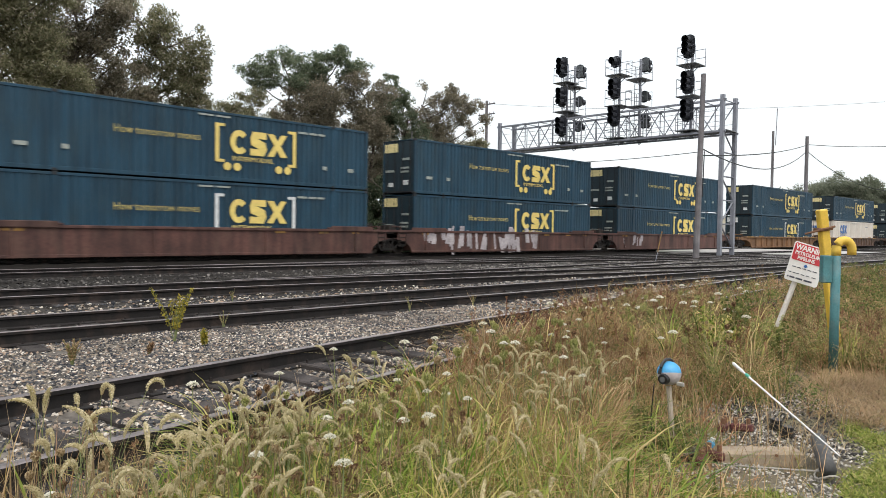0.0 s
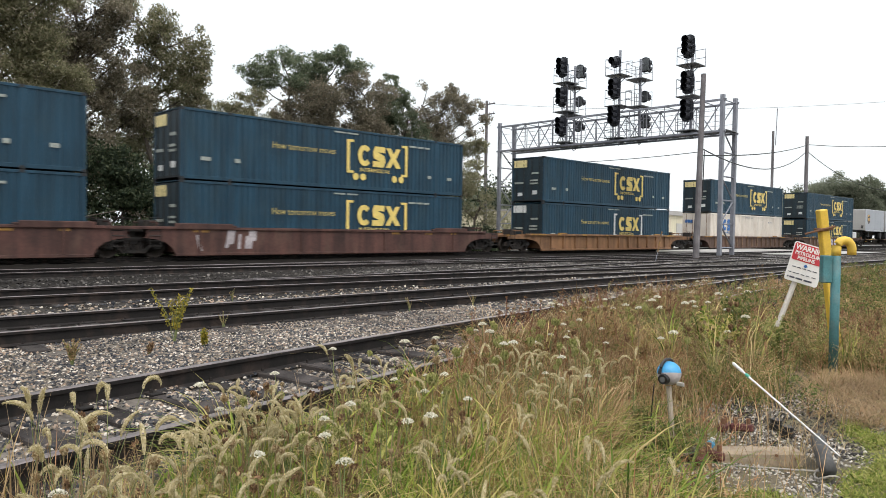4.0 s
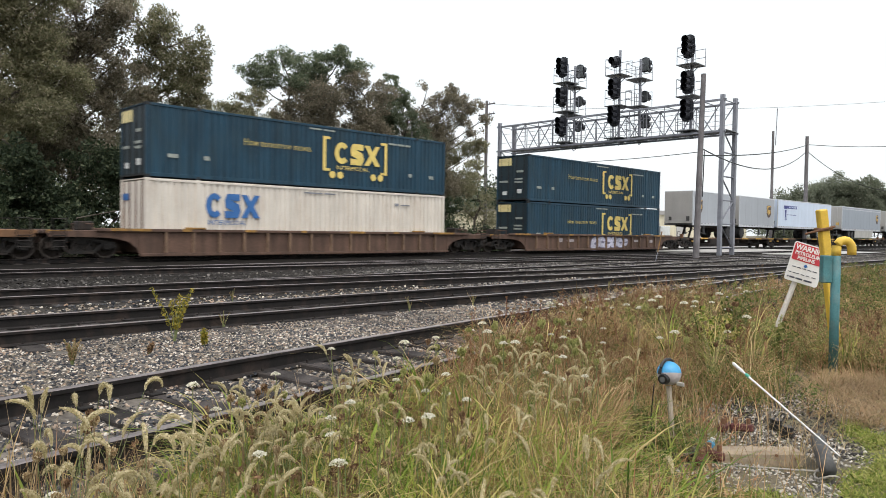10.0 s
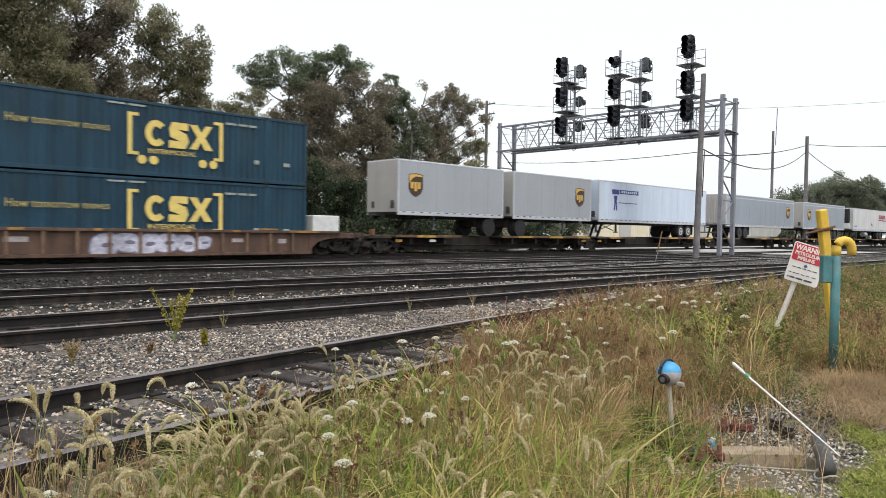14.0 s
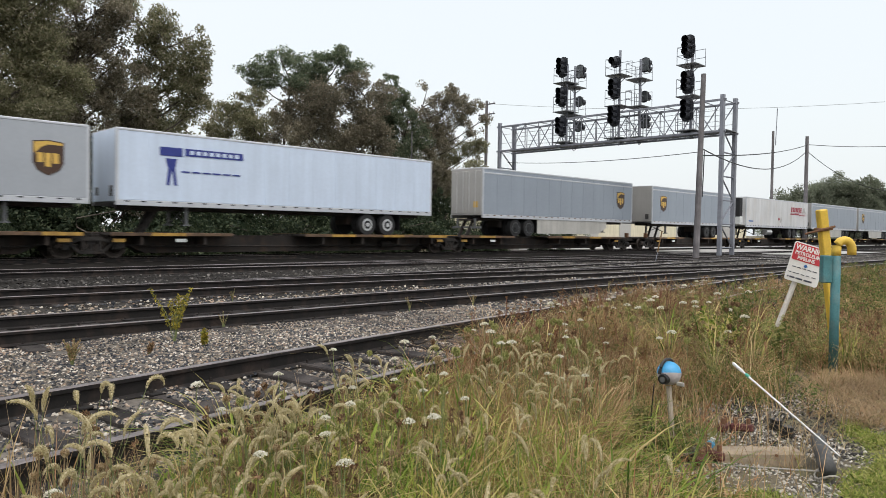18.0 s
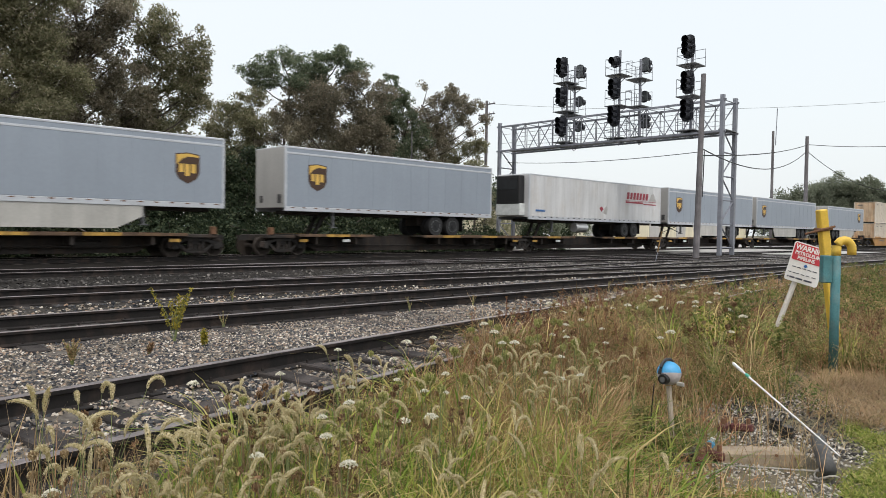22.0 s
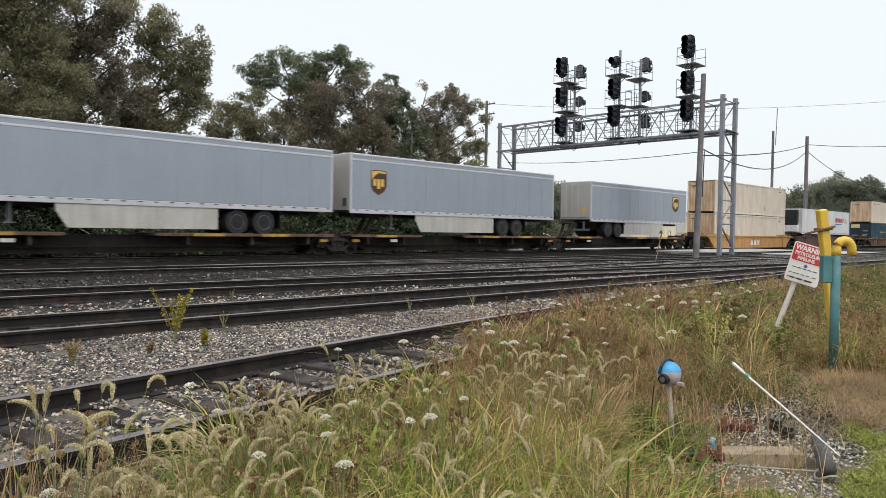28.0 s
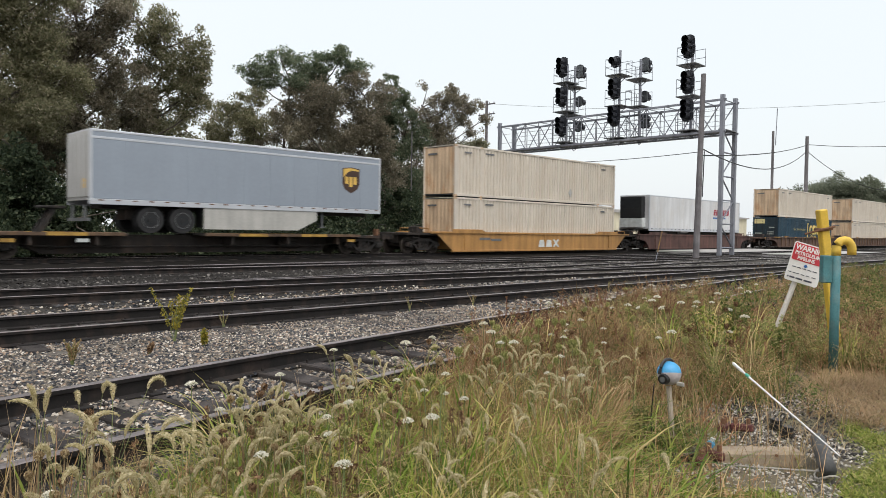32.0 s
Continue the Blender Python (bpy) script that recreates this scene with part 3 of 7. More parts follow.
def rolls(ob, s, z=0.0):
    ROLLING.append((ob, s, z))
    ob.location = (s, TRAIN_Y, z)
    return ob


WHEEL_ME, FRAME_ME, BOLSTER_ME = None, None, None


def bogie_meshes():
    global WHEEL_ME, FRAME_ME, BOLSTER_ME
    b = Build()
    for s in (-1, 1):
        b.disc(0, s * 0.69, 0, 0.455, s * 0.72, 28)
        b.disc(0, s * 0.72, 0, 0.42, s * 0.82, 28)
        b.disc(0, s * 0.82, 0, 0.36, s * 0.80, 28, 0.2)
        b.disc(0, s * 0.82, 0, 0.13, s * 0.90, 14)
        for a in range(3):
            t = 2 * math.pi * a / 3
            b.disc(0.08 * math.cos(t), s * 0.90, 0.08 * math.sin(t), 0.02, s * 0.925, 6)
    b.tube([(0, -0.7, 0), (0, 0.7, 0)], 0.085, 10)
    WHEEL_ME = b.mesh("wheelset", M["wheel"])
    b = Build()
    # a cast side frame: arched top, two window openings, spring nest, axle boxes
    b.prism([(-1.20, 0.38), (-1.16, 0.60), (-0.75, 0.66), (-0.35, 0.80), (0.35, 0.80), (0.75, 0.66), (1.16, 0.60), (1.20, 0.38), (1.02, 0.40), (0.98, 0.52), (0.70, 0.54), (0.36, 0.66), (-0.36, 0.66), (-0.70, 0.54), (-0.98, 0.52), (-1.02, 0.40)], -0.07, 0.07)
    b.prism([(-0.80, 0.54), (-0.66, 0.54), (-0.34, 0.28), (0.34, 0.28), (0.66, 0.54), (0.80, 0.54), (0.42, 0.17), (-0.42, 0.17)], -0.06, 0.06)
    for s in (-1, 1):
        b.soft(s * 0.30 - 0.05, s * 0.30 + 0.05, -0.08, 0.08, 0.25, 0.70, 0.01)
        b.soft(s * 0.90 - 0.15, s * 0.90 + 0.15, -0.09, 0.09, 0.30, 0.55, 0.03)
        b.disc(s * 0.90, -0.12, 0.42, 0.10, 0.05, 12)
    for i in range(3):
        b.tube([(-0.17 + i * 0.17, 0, 0.27), (-0.17 + i * 0.17, 0, 0.52)], 0.07, 8)
    FRAME_ME = b.mesh("side_frame", M["truck"])
    b = Build()
    b.soft(-0.2, 0.2, -1.0, 1.0, 0.5, 0.72, 0.03).disc(0, -0.2, 0.75, 0.18, 0.2, 12)
    b.box(-0.9, 0.9, -0.08, 0.08, 0.4, 0.46)
    BOLSTER_ME = b.mesh("bogie", M["truck"])


bogie_meshes()


def bogie(car, x):
    t = part("bogie", BOLSTER_ME, None, car)
    t.location = (x, 0, 0)
    for s in (-1, 1):
        f = part("side_frame", FRAME_ME, None, t)
        f.location = (0, s * 1.0, 0)
    for dx in (-0.9, 0.9):
        w = part("wheelset", WHEEL_ME, None, t)
        w.location = (dx, 0, 0.42)
        WHEELS.append((w, dx))
    return t


def well_unit(car, cx, ends, paint, edge, ribs, chord, slope, marks=()):
    """One well of a container car round x = cx: two side walls with ribs and chord, floor beams, end platforms out to ends = (x0, x1)."""
    half = 8.2
    for s in (-1, 1):
        y = s * 1.42
        b = Build()
        deep = 0.095 if ribs > 6 else 0.03
        e0, e1 = ends[0] + 0.12, ends[1] - 0.12
        if slope > 1.1:
            outline = [(cx - half - slope - 0.1, chord - 0.12), (cx - half - 0.1, 0.16), (cx + half + 0.1, 0.16), (cx + half + slope + 0.1, chord - 0.12)]
        else:  # the plate arches over the wheels and runs on to the car's end
            arch = [(0.1, 0.16), (0.22, 0.38), (0.5, 0.60), (0.9, 0.72), (1.4, 0.78)]
            outline = [(e0, chord - 0.12), (e0, 0.80)] + [(cx - half - a, z) for a, z in arch[::-1]] + [(cx + half + a, z) for a, z in arch] + [(e1, 0.80), (e1, chord - 0.12)]
        b.prism(outline, y - s * deep, y - s * (deep + 0.018))
        b.soft(cx - half - 0.1, cx + half + 0.1, min(y, y - s * 0.14), max(y, y - s * 0.14), 0.05, 0.17, 0.012)
        part("side_wall", b, paint, car)
        b = Build().soft(cx - half - 1.7, cx + half + 1.7, min(y + s * 0.03, y - s * 0.15), max(y + s * 0.03, y - s * 0.15), chord - 0.12, chord, 0.015)
        part("top_chord", b, paint, car)
        if edge:
            for j in range(7):
                x = cx - half - 1.2 + j * 2.75
                w = (1.5, 0.35, 0.5, 0.3, 0.9, 0.35, 1.6)[j]
                part("edge_stripe", Build().soft(x, x + w, min(y + s * 0.034, y), max(y + s * 0.034, y), chord - 0.105, chord + 0.004, 0.008), edge, car)
        for i in range(ribs):
            x = cx - half + 0.9 + (2 * half - 1.8) * i / (ribs - 1)
            part("rib", Build().soft(x - 0.05, x + 0.05, min(y + s * 0.02, y - s * 0.11), max(y + s * 0.02, y - s * 0.10), 0.17, chord - 0.12, 0.01), M["rib_lit"] if paint == M["rust_car"] else paint, car)
        if ribs < 6:  # smooth-sided wells: raised end panels and lifting blocks
            for e in (-1, 1):
                part("end_panel", Build().soft(cx + e * (half - 1.1) - 1.25, cx + e * (half - 1.1) + 1.25, min(y + s * 0.045, y), max(y + s * 0.045, y), chord - 0.1, chord + 0.14, 0.02), paint, car)
    b = Build()
    for i in range(5):
        x = cx - half + 1.2 + (2 * half - 2.4) * i / 4
        b.box(x - 0.2, x + 0.2, -1.38, 1.38, 0.10, 0.19)
    part("floor_beam", b, M["spine"], car)
    for e, x1 in ((-1, ends[0]), (1, ends[1])):
        x0 = cx + e * (half + 0.12)
        lo, hi = min(x0, x1), max(x0, x1)
        b = Build().soft(lo, hi, -1.25, 1.25, chord - 0.22, chord - 0.08, 0.02)
        b.box(lo + 0.1, hi - 0.05, -0.35, 0.35, 0.55, chord - 0.2)
        part("end_platform", b, M["spine"] if not edge else paint, car)
        b = Build().box(cx + e * (half + 0.02), cx + e * (half + 0.14), -1.35, 1.35, 0.2, chord - 0.04)
        part("bulkhead", b, paint, car)
        if edge:
            part("edge_stripe", Build().soft(lo + 0.1, lo + 0.9, -1.30, -1.24, chord - 0.2, chord - 0.07, 0.01), M["car_edge"], car)
        b = Build()
        for y in (-1.15, -0.4, 0.4, 1.15):
            b.tube([((x0 + x1) / 2, y, chord - 0.1), ((x0 + x1) / 2, y, chord + 0.16)], 0.03, 6)
        b.tube([((x0 + x1) / 2, -1.15, chord + 0.16), ((x0 + x1) / 2, 1.15, chord + 0.16)], 0.03, 6)
        part("handrail", b, paint, car)
        for s in (-1, 1):  # ladder rungs and grab irons at the corners
            g = Build()
            gx = x1 - e * 0.45
            for z in (0.45, 0.65, 0.85, 1.05):
                g.tube([(gx - 0.22, s * 1.40, z), (gx + 0.22, s * 1.40, z)], 0.018, 5)
            for k in (-0.22, 0.22):
                g.tube([(gx + k, s * 1.40, 0.40), (gx + k, s * 1.40, chord + 0.32)], 0.018, 5)
            g.tube([(gx - 0.22, s * 1.40, chord + 0.32), (gx + 0.22, s * 1.40, chord + 0.32)], 0.018, 5)
            part("ladder", g, M["truck"], car)
        part("brake_gear", Build().tube([((x0 + x1) / 2 - 0.5, -0.75, 0.62), ((x0 + x1) / 2 + 0.5, -0.75, 0.62)], 0.13, 10).soft((x0 + x1) / 2 - 0.25, (x0 + x1) / 2 + 0.25, -0.5, 0.2, chord - 0.08, chord + 0.26, 0.03), M["truck"], car)
    # a lifting pad on each chord near the 40 foot posts
    for dx in (-6.1, 6.1):
        part("guide", Build().soft(cx + dx - 0.42, cx + dx + 0.42, -1.46, -1.3, chord - 0.005, chord + 0.075, 0.02), edge or paint, car)


def smear(car, x0, x1, z0, z1, m, seed, n=26, depth=-1.404):
    """Spray paint on a car's side: overlapping flat strokes."""
    r = random.Random(seed)
    b = Build()
    for i in range(n):
        x, z = r.uniform(x0, x1), r.uniform(z0 + 0.25 * (z1 - z0), z1 - 0.25 * (z1 - z0))
        h, w, a = r.uniform(0.25, 0.5) * (z1 - z0), r.uniform(0.05, 0.18), r.uniform(-0.35, 0.35)
        y = depth - 0.0006 * i
        b.add([(x - w + a * h, y, z + h), (x + w + a * h, y, z + h), (x + w - a * h, y, z - h), (x - w - a * h, y, z - h)], [(0, 1, 2, 3)])
    me = b.mesh("graffiti", m)
    return tagged(part("graffiti", me, None, car), kind="stuff")


def plates(car, spec, depth=-1.405):
    """Small painted panels and stencil bars on a car's side: (x, z, width, height, material)."""
    for x, z, w, h, k in spec:
        part("stencil", Build().box(x, x + w, depth, -1.30, z, z + h), M[k], car)


def well_car(label, units, bogies, paint, edge, ribs, chord, slope=1.0):
    """units: places of the wells' middles; bogies: places of the bogies."""
    s0 = units[0]
    car = thing("well_car", label, "rail car", "cars of the train")
    for i, u in enumerate(units):
        left = bogies[i] - s0 + (0.25 if i else -1.3)
        right = bogies[i + 1] - s0 - (0.25 if i < len(units) - 1 else -1.3)
        well_unit(car, u - s0, (left, right), paint, edge, ribs, chord, slope)
    for x in bogies:
        bogie(car, x - s0)
    b = Build()
    for x, e in ((bogies[0] - s0 - 1.3, -1), (bogies[-1] - s0 + 1.3, 1)):
        b.box(min(x, x + e * 0.75), max(x, x + e * 0.75), -0.11, 0.11, 0.72, 0.98)
    part("coupler", b, M["truck"], car)
    return rolls(car, s0)


def spine_car(label, bogies):
    """A low articulated car: a centre sill, and side decks with yellow edges between its bogies."""
    s0 = bogies[0]
    car = thing("spine_car", label, "rail car", "cars of the train")
    for i in range(len(bogies) - 1):
        a, c = bogies[i] - s0, bogies[i + 1] - s0
        b = Build()
        b.prism([(a + 0.2, 0.62), (a + 1.5, 0.50), (a + 2.2, 0.16), (c - 2.2, 0.16), (c - 1.5, 0.50), (c - 0.2, 0.62), (c - 0.2, 0.88), (a + 0.2, 0.88)], -0.4, 0.4)
        part("centre_sill", b, M["spine"], car)
        w = (c - a)
        for lo, hi in ((a + 0.5, a + 0.30 * w), (c - 0.52 * w, c - 0.4)):
            for s in (-1, 1):
                b = Build().soft(lo, hi, min(s * 0.45, s * 1.36), max(s * 0.45, s * 1.36), 0.86, 0.94, 0.015)
                part("side_deck", b, M["spine"], car)
                part("deck_edge", Build().soft(lo + 0.1, hi - 0.1, s * 1.38 - 0.03, s * 1.38 + 0.03, 0.84, 0.97, 0.012), M["deck_rust"], car)
                k = lo + 1.6
                while k < hi - 1.2:
                    part("edge_stripe", Build().box(k, k + 1.35, s * 1.38 - 0.034, s * 1.38 + 0.034, 0.845, 0.968), M["deck_yellow"], car)
                    k += 3.1
                k = int((hi - lo) / 2.2)
                for j in range(k):
                    x = lo + (j + 0.5) * (hi - lo) / k
                    part("bracket", Build().prism([(x - 0.06, 0.5), (x + 0.06, 0.5), (x + 0.06, 0.86), (x - 0.06, 0.86)], s * 0.4, s * 1.3), M["spine"], car)
        # hitch stand for a trailer's kingpin
        hb = Build()
        for s in (-1, 1):
            hb.prism([(a + 2.0, 0.88), (a + 2.2, 0.88), (a + 2.75, 1.85), (a + 2.55, 1.85)], s * 0.30 - 0.05, s * 0.30 + 0.05)
        hb.soft(a + 2.2, a + 3.0, -0.45, 0.45, 1.83, 1.93, 0.02)
        part("hitch", hb, M["truck"], car)
        for x, k in ((a + 0.9, "deck_yellow"), (c - 1.0, "deck_yellow"), (a + 3.3, "decal_white")):
            part("step_plate", Build().soft(x - 0.22, x + 0.22, -1.34, -1.30, 0.60, 0.74, 0.01), M[k], car)
        part("brake_pipe", Build().tube([(a + 0.6, -0.5, 0.55), (a + 2.5, -0.62, 0.42), (c - 2.5, -0.62, 0.42), (c - 0.6, -0.5, 0.55)], 0.04, 6), M["truck"], car)
        part("brake_tank", Build().tube([(c - 4.6, -0.62, 0.5), (c - 3.6, -0.62, 0.5)], 0.17, 10), M["truck"], car)
    for x in bogies:
        bogie(car, x - s0)
    for x, e in ((bogies[0] - s0, -1), (bogies[-1] - s0, 1)):
        part("end_platform", Build().soft(x - 0.9, x + 0.9, -1.2, 1.2, 0.78, 0.92, 0.02), M["spine"], car)
        part("end_post", Build().soft(x + e * 0.7 - 0.1, x + e * 0.7 + 0.1, -1.25, -1.0, 0.92, 1.25, 0.02), M["rust"], car)
        part("coupler", Build().box(min(x, x + e * 1.7), max(x, x + e * 1.7), -0.11, 0.11, 0.66, 0.9), M["truck"], car)
    return rolls(car, s0)


# ---- containers ----
BOX_L, BOX_H, BOX_W = 16.15, 2.90, 1.295
LOGO = {}


def side_panel(x0, x1, y, z0, z1, pitch, depth):
    """A sheet with upright corrugations between x0 and x1; y is its outer plane, towards the viewer when negative."""
    s = -1 if y < 0 else 1
    n = max(1, int(round((x1 - x0) / pitch)))
    p = (x1 - x0) / n
    line = []
    for i in range(n):
        a = x0 + i * p
        line += [(a, y), (a + 0.42 * p, y), (a + 0.5 * p, y - s * depth), (a + 0.92 * p, y - s * depth)]
    line.append((x1, y))
    b = Build()
    for x, q in line:
        b.v += [(x, q, z0), (x, q, z1)]
    b.f = [(2 * i, 2 * i + 2, 2 * i + 3, 2 * i + 1) for i in range(len(line) - 1)]
    return b


def emblem(parent, x, z, w, h, m, m_text=None):
    """Three blocky shapes in a row standing for a company's mark, and the word beneath it."""
    y0, y1 = -1.312, -1.290
    u, a = w / 3.05, h
    # a broken ring
    cx, cz, n = x + 0.47 * u, z + 0.5 * a, 14
    arc = [radians(42 + 276 * k / n) for k in range(n + 1)]
    line = [(cx + 0.47 * u * math.cos(p), cz + 0.52 * a * math.sin(p)) for p in arc] + [(cx + 0.20 * u * math.cos(p), cz + 0.27 * a * math.sin(p)) for p in arc[::-1]]
    ring = Build().prism(line, y0, y1)
    part("emblem", ring, m, parent)
    # three offset bars
    x2 = x + 1.04 * u
    part("emblem", Build().prism([(x2 + 0.06 * u, z + 0.42 * a), (x2, z + 0.74 * a), (x2 + 0.14 * u, z + 1.02 * a), (x2 + 0.86 * u, z + 1.02 * a), (x2 + 0.86 * u, z + 0.72 * a), (x2 + 0.36 * u, z + 0.74 * a), (x2 + 0.80 * u, z + 0.58 * a), (x2 + 0.90 * u, z + 0.28 * a), (x2 + 0.74 * u, z - 0.02 * a), (x2, z - 0.02 * a), (x2, z + 0.28 * a), (x2 + 0.52 * u, z + 0.27 * a)], y0, y1), m, parent)
    # crossed bars
    x3 = x + 1.98 * u
    part("emblem", Build().prism([(x3, z + a), (x3 + 0.36 * u, z + a), (x3 + 0.55 * u, z + 0.70 * a), (x3 + 0.76 * u, z + a), (x3 + 1.08 * u, z + a), (x3 + 0.73 * u, z + 0.5 * a), (x3 + 1.10 * u, z), (x3 + 0.72 * u, z), (x3 + 0.54 * u, z + 0.30 * a), (x3 + 0.34 * u, z), (x3, z), (x3 + 0.36 * u, z + 0.5 * a)], y0, y1), m, parent)
    if m_text:
        if "word" not in LOGO:
            LOGO["word"] = {}
        key = m_text.name
        if key not in LOGO["word"]:
            LOGO["word"][key] = lettering("INTERMODAL", 0.36, m_text, 0.98)
        o = part("lettering", LOGO["word"][key], None, parent)
        o.location = (x + 0.1 * u, -1.305, z - 0.30)
        o.scale = (w / 3.05, 1, 0.75)


def container(name, label, style, doors="left", pale=False):
    """A 53 foot container, its lower left corner on the viewer's side at (0, -1.295, 0)."""
    t = thing(name, label, "container", "containers on the train")
    wall = {"blue": M["blue"], "cream": M["cream"], "tan": M["tan"]}[style]
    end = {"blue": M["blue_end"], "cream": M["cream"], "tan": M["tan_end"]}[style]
    L, H, W = BOX_L, BOX_H, BOX_W
    posts = (0.0, 2.05, 14.0, L - 0.16)
    for s in (-1, 1):
        for x0, x1 in ((0.16, 2.05), (2.21, 14.0), (14.16, L - 0.16)):
            part("side_panel", side_panel(x0, x1, s * (W - 0.02), 0.18, H - 0.12, 0.27, 0.034 if style == "blue" else 0.055), wall, t)
        for x in posts:
            part("post", Build().soft(x, x + 0.16, min(s * W, s * (W - 0.1)), max(s * W, s * (W - 0.1)), 0.12, H - 0.02, 0.012), wall, t)
        part("top_rail", Build().soft(0.02, L - 0.02, min(s * (W - 0.004), s * (W - 0.09)), max(s * (W - 0.004), s * (W - 0.09)), H - 0.12, H - 0.01, 0.012), wall, t)
        part("bottom_rail", Build().soft(0.02, L - 0.02, min(s * (W - 0.004), s * (W - 0.09)), max(s * (W - 0.004), s * (W - 0.09)), 0.04, 0.19, 0.012), wall, t)
        for x in posts:
            for z in (0.0, H - 0.12):
                part("corner_casting", Build().soft(x - 0.005, x + 0.175, min(s * (W + 0.004), s * (W - 0.16)), max(s * (W + 0.004), s * (W - 0.16)), z, z + 0.125, 0.012), M["dark_gap"] if style == "blue" else end, t)
    part("roof", Build().box(0.02, L - 0.02, -W + 0.03, W - 0.03, H - 0.05, H - 0.012), wall, t)
    part("floor", Build().box(0.02, L - 0.02, -W + 0.03, W - 0.03, 0.1, 0.18), M["dark_gap"], t)
    part("end_wall", Build().box(L - 0.08, L - 0.03, -W + 0.1, W - 0.1, 0.15, H - 0.1), wall, t)
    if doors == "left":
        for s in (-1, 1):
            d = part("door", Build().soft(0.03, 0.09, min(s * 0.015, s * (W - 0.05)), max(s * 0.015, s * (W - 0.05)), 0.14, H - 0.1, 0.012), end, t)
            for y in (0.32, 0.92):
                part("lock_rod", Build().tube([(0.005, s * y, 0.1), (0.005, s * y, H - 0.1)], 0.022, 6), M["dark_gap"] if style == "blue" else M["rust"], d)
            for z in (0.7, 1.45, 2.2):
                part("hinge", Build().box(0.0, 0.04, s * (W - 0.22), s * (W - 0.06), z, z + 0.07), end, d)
    else:
        b = side_panel(-W + 0.1, W - 0.1, -0.03, 0.15, H - 0.1, 0.29, 0.04)
        b.v = [(q + 0.06, x, z) for x, q, z in b.v]
        part("end_wall", b, end, t)
    if style == "blue":
        part("placard", Build().box(-0.012, 0.035, 0.10, 1.12, 2.26, 2.72), M["decal_white" if pale else "pale_gold"], t, "white placard" if pale else "pale yellow placard")
        for y, z, w, h in ((0.45, 0.42, 0.35, 0.22), (-0.75, 0.5, 0.35, 0.25), (-0.8, 1.15, 0.6, 0.1), (-0.8, 1.35, 0.6, 0.1), (0.35, 1.2, 0.7, 0.12), (-0.85, 1.8, 0.55, 0.12)):
            part("door_stencil", Build().box(-0.01, 0.035, y, y + w, z, z + h), M["faded"] if z > 1 else M["decal_white"], t)
        emblem(t, 8.84, 1.22, 2.72, 0.98, M["yellow"], M["yellow"])
        for x, e in ((8.18, 1), (12.04, -1)):
            br = Build()
            br.prism([(x, 0.82), (x + e * 0.16, 0.82), (x + e * 0.16, 2.42), (x, 2.42)], -1.312, -1.290)
            br.prism([(x, 2.42), (x + e * 0.40, 2.42), (x + e * 0.40, 2.30), (x, 2.30)], -1.313, -1.290)
            br.prism([(x, 0.82), (x + e * 0.40, 0.82), (x + e * 0.40, 0.94), (x, 0.94)], -1.313, -1.290)
            part("bracket_mark", br, M["decal_white" if pale else "yellow"], t)
        for x in (8.82, 9.27, 11.27, 11.72):
            part("dot_mark", Build().disc(x - 0.1, -1.312, 0.66, 0.17, -1.29, 14), M["yellow"], t)
        if "slogan" not in LOGO:
            LOGO["slogan"] = lettering("How tomorrow moves", 0.42, M["slogan"], 0.86)
        o = part("lettering", LOGO["slogan"], None, t)
        o.location = (4.12, -1.310, 1.62)
        bars("stencil", [(7.45, 2.66, 0.65, 0.07), (8.22, 2.66, 0.62, 0.07), (12.15, 2.38, 0.5, 0.09), (12.75, 2.38, 0.42, 0.09), (13.25, 2.38, 0.35, 0.09)], M["faded"], t)
        bars("stencil", [(0.86, 0.82, 0.42, 0.15), (2.36, 0.82, 0.24, 0.17), (13.50, 0.83, 0.22, 0.17), (14.95, 0.82, 0.30, 0.16)], M["faded"], t)
    elif label.startswith("cream"):
        emblem(t, 2.45, 1.42, 2.45, 0.98, M["decal_blue"], M["decal_blue"])
        for i in range(3):
            part("emblem", Build().box(-0.012, 0.035, 0.35 + i * 0.24, 0.55 + i * 0.24, 2.05, 2.32), M["decal_blue"], t)
        bars("stencil", [(7.2, 2.62, 1.0, 0.06), (8.3, 2.62, 0.6, 0.06), (12.6, 2.22, 0.25, 0.14), (13.0, 2.25, 0.6, 0.06)], M["steel"], t)
    else:
        bars("stencil", [(0.75, 2.45, 0.55, 0.09), (2.5, 2.5, 0.7, 0.09), (14.4, 2.45, 0.5, 0.09)], M["steel_dark"], t)
        part("stencil", Build().box(-0.012, 0.03, 0.2, 0.9, 2.4, 2.5), M["steel_dark"], t)
        part("placard", Build().prism([(10.6, 0.72), (10.8, 1.0), (11.0, 0.72), (10.8, 0.44)], -1.306, -1.27), M["trailer_end"], t)
    return t


def stack(s, lower, upper):
    for z, c in ((0.21, lower), (0.21 + BOX_H + 0.015, upper)):
        rolls(c, s, z)


BLUE = "dark blue steel container with yellow company mark on its ribbed side"
blue_first = container("container", BLUE, "blue")


pale_first = container("container", "dark blue steel container with yellow mark between pale brackets", "blue", "left", True)


def blue():
    return copy_thing(blue_first, Matrix())


stack(5.57, pale_first, blue_first)
stack(24.82, blue(), blue())
stack(44.48, blue(), blue())
stack(67.98, copy_thing(pale_first, Matrix()), blue())
cream = container("container", "cream corrugated container with a blue company mark, rust-streaked doors", "cream")
stack(91.42, cream, blue())
stack(114.77, blue(), blue())
tan_first = container("container", "tan ribbed container with rust-stained end wall", "tan", "none")
stack(285.5, tan_first, copy_thing(tan_first, Matrix()))
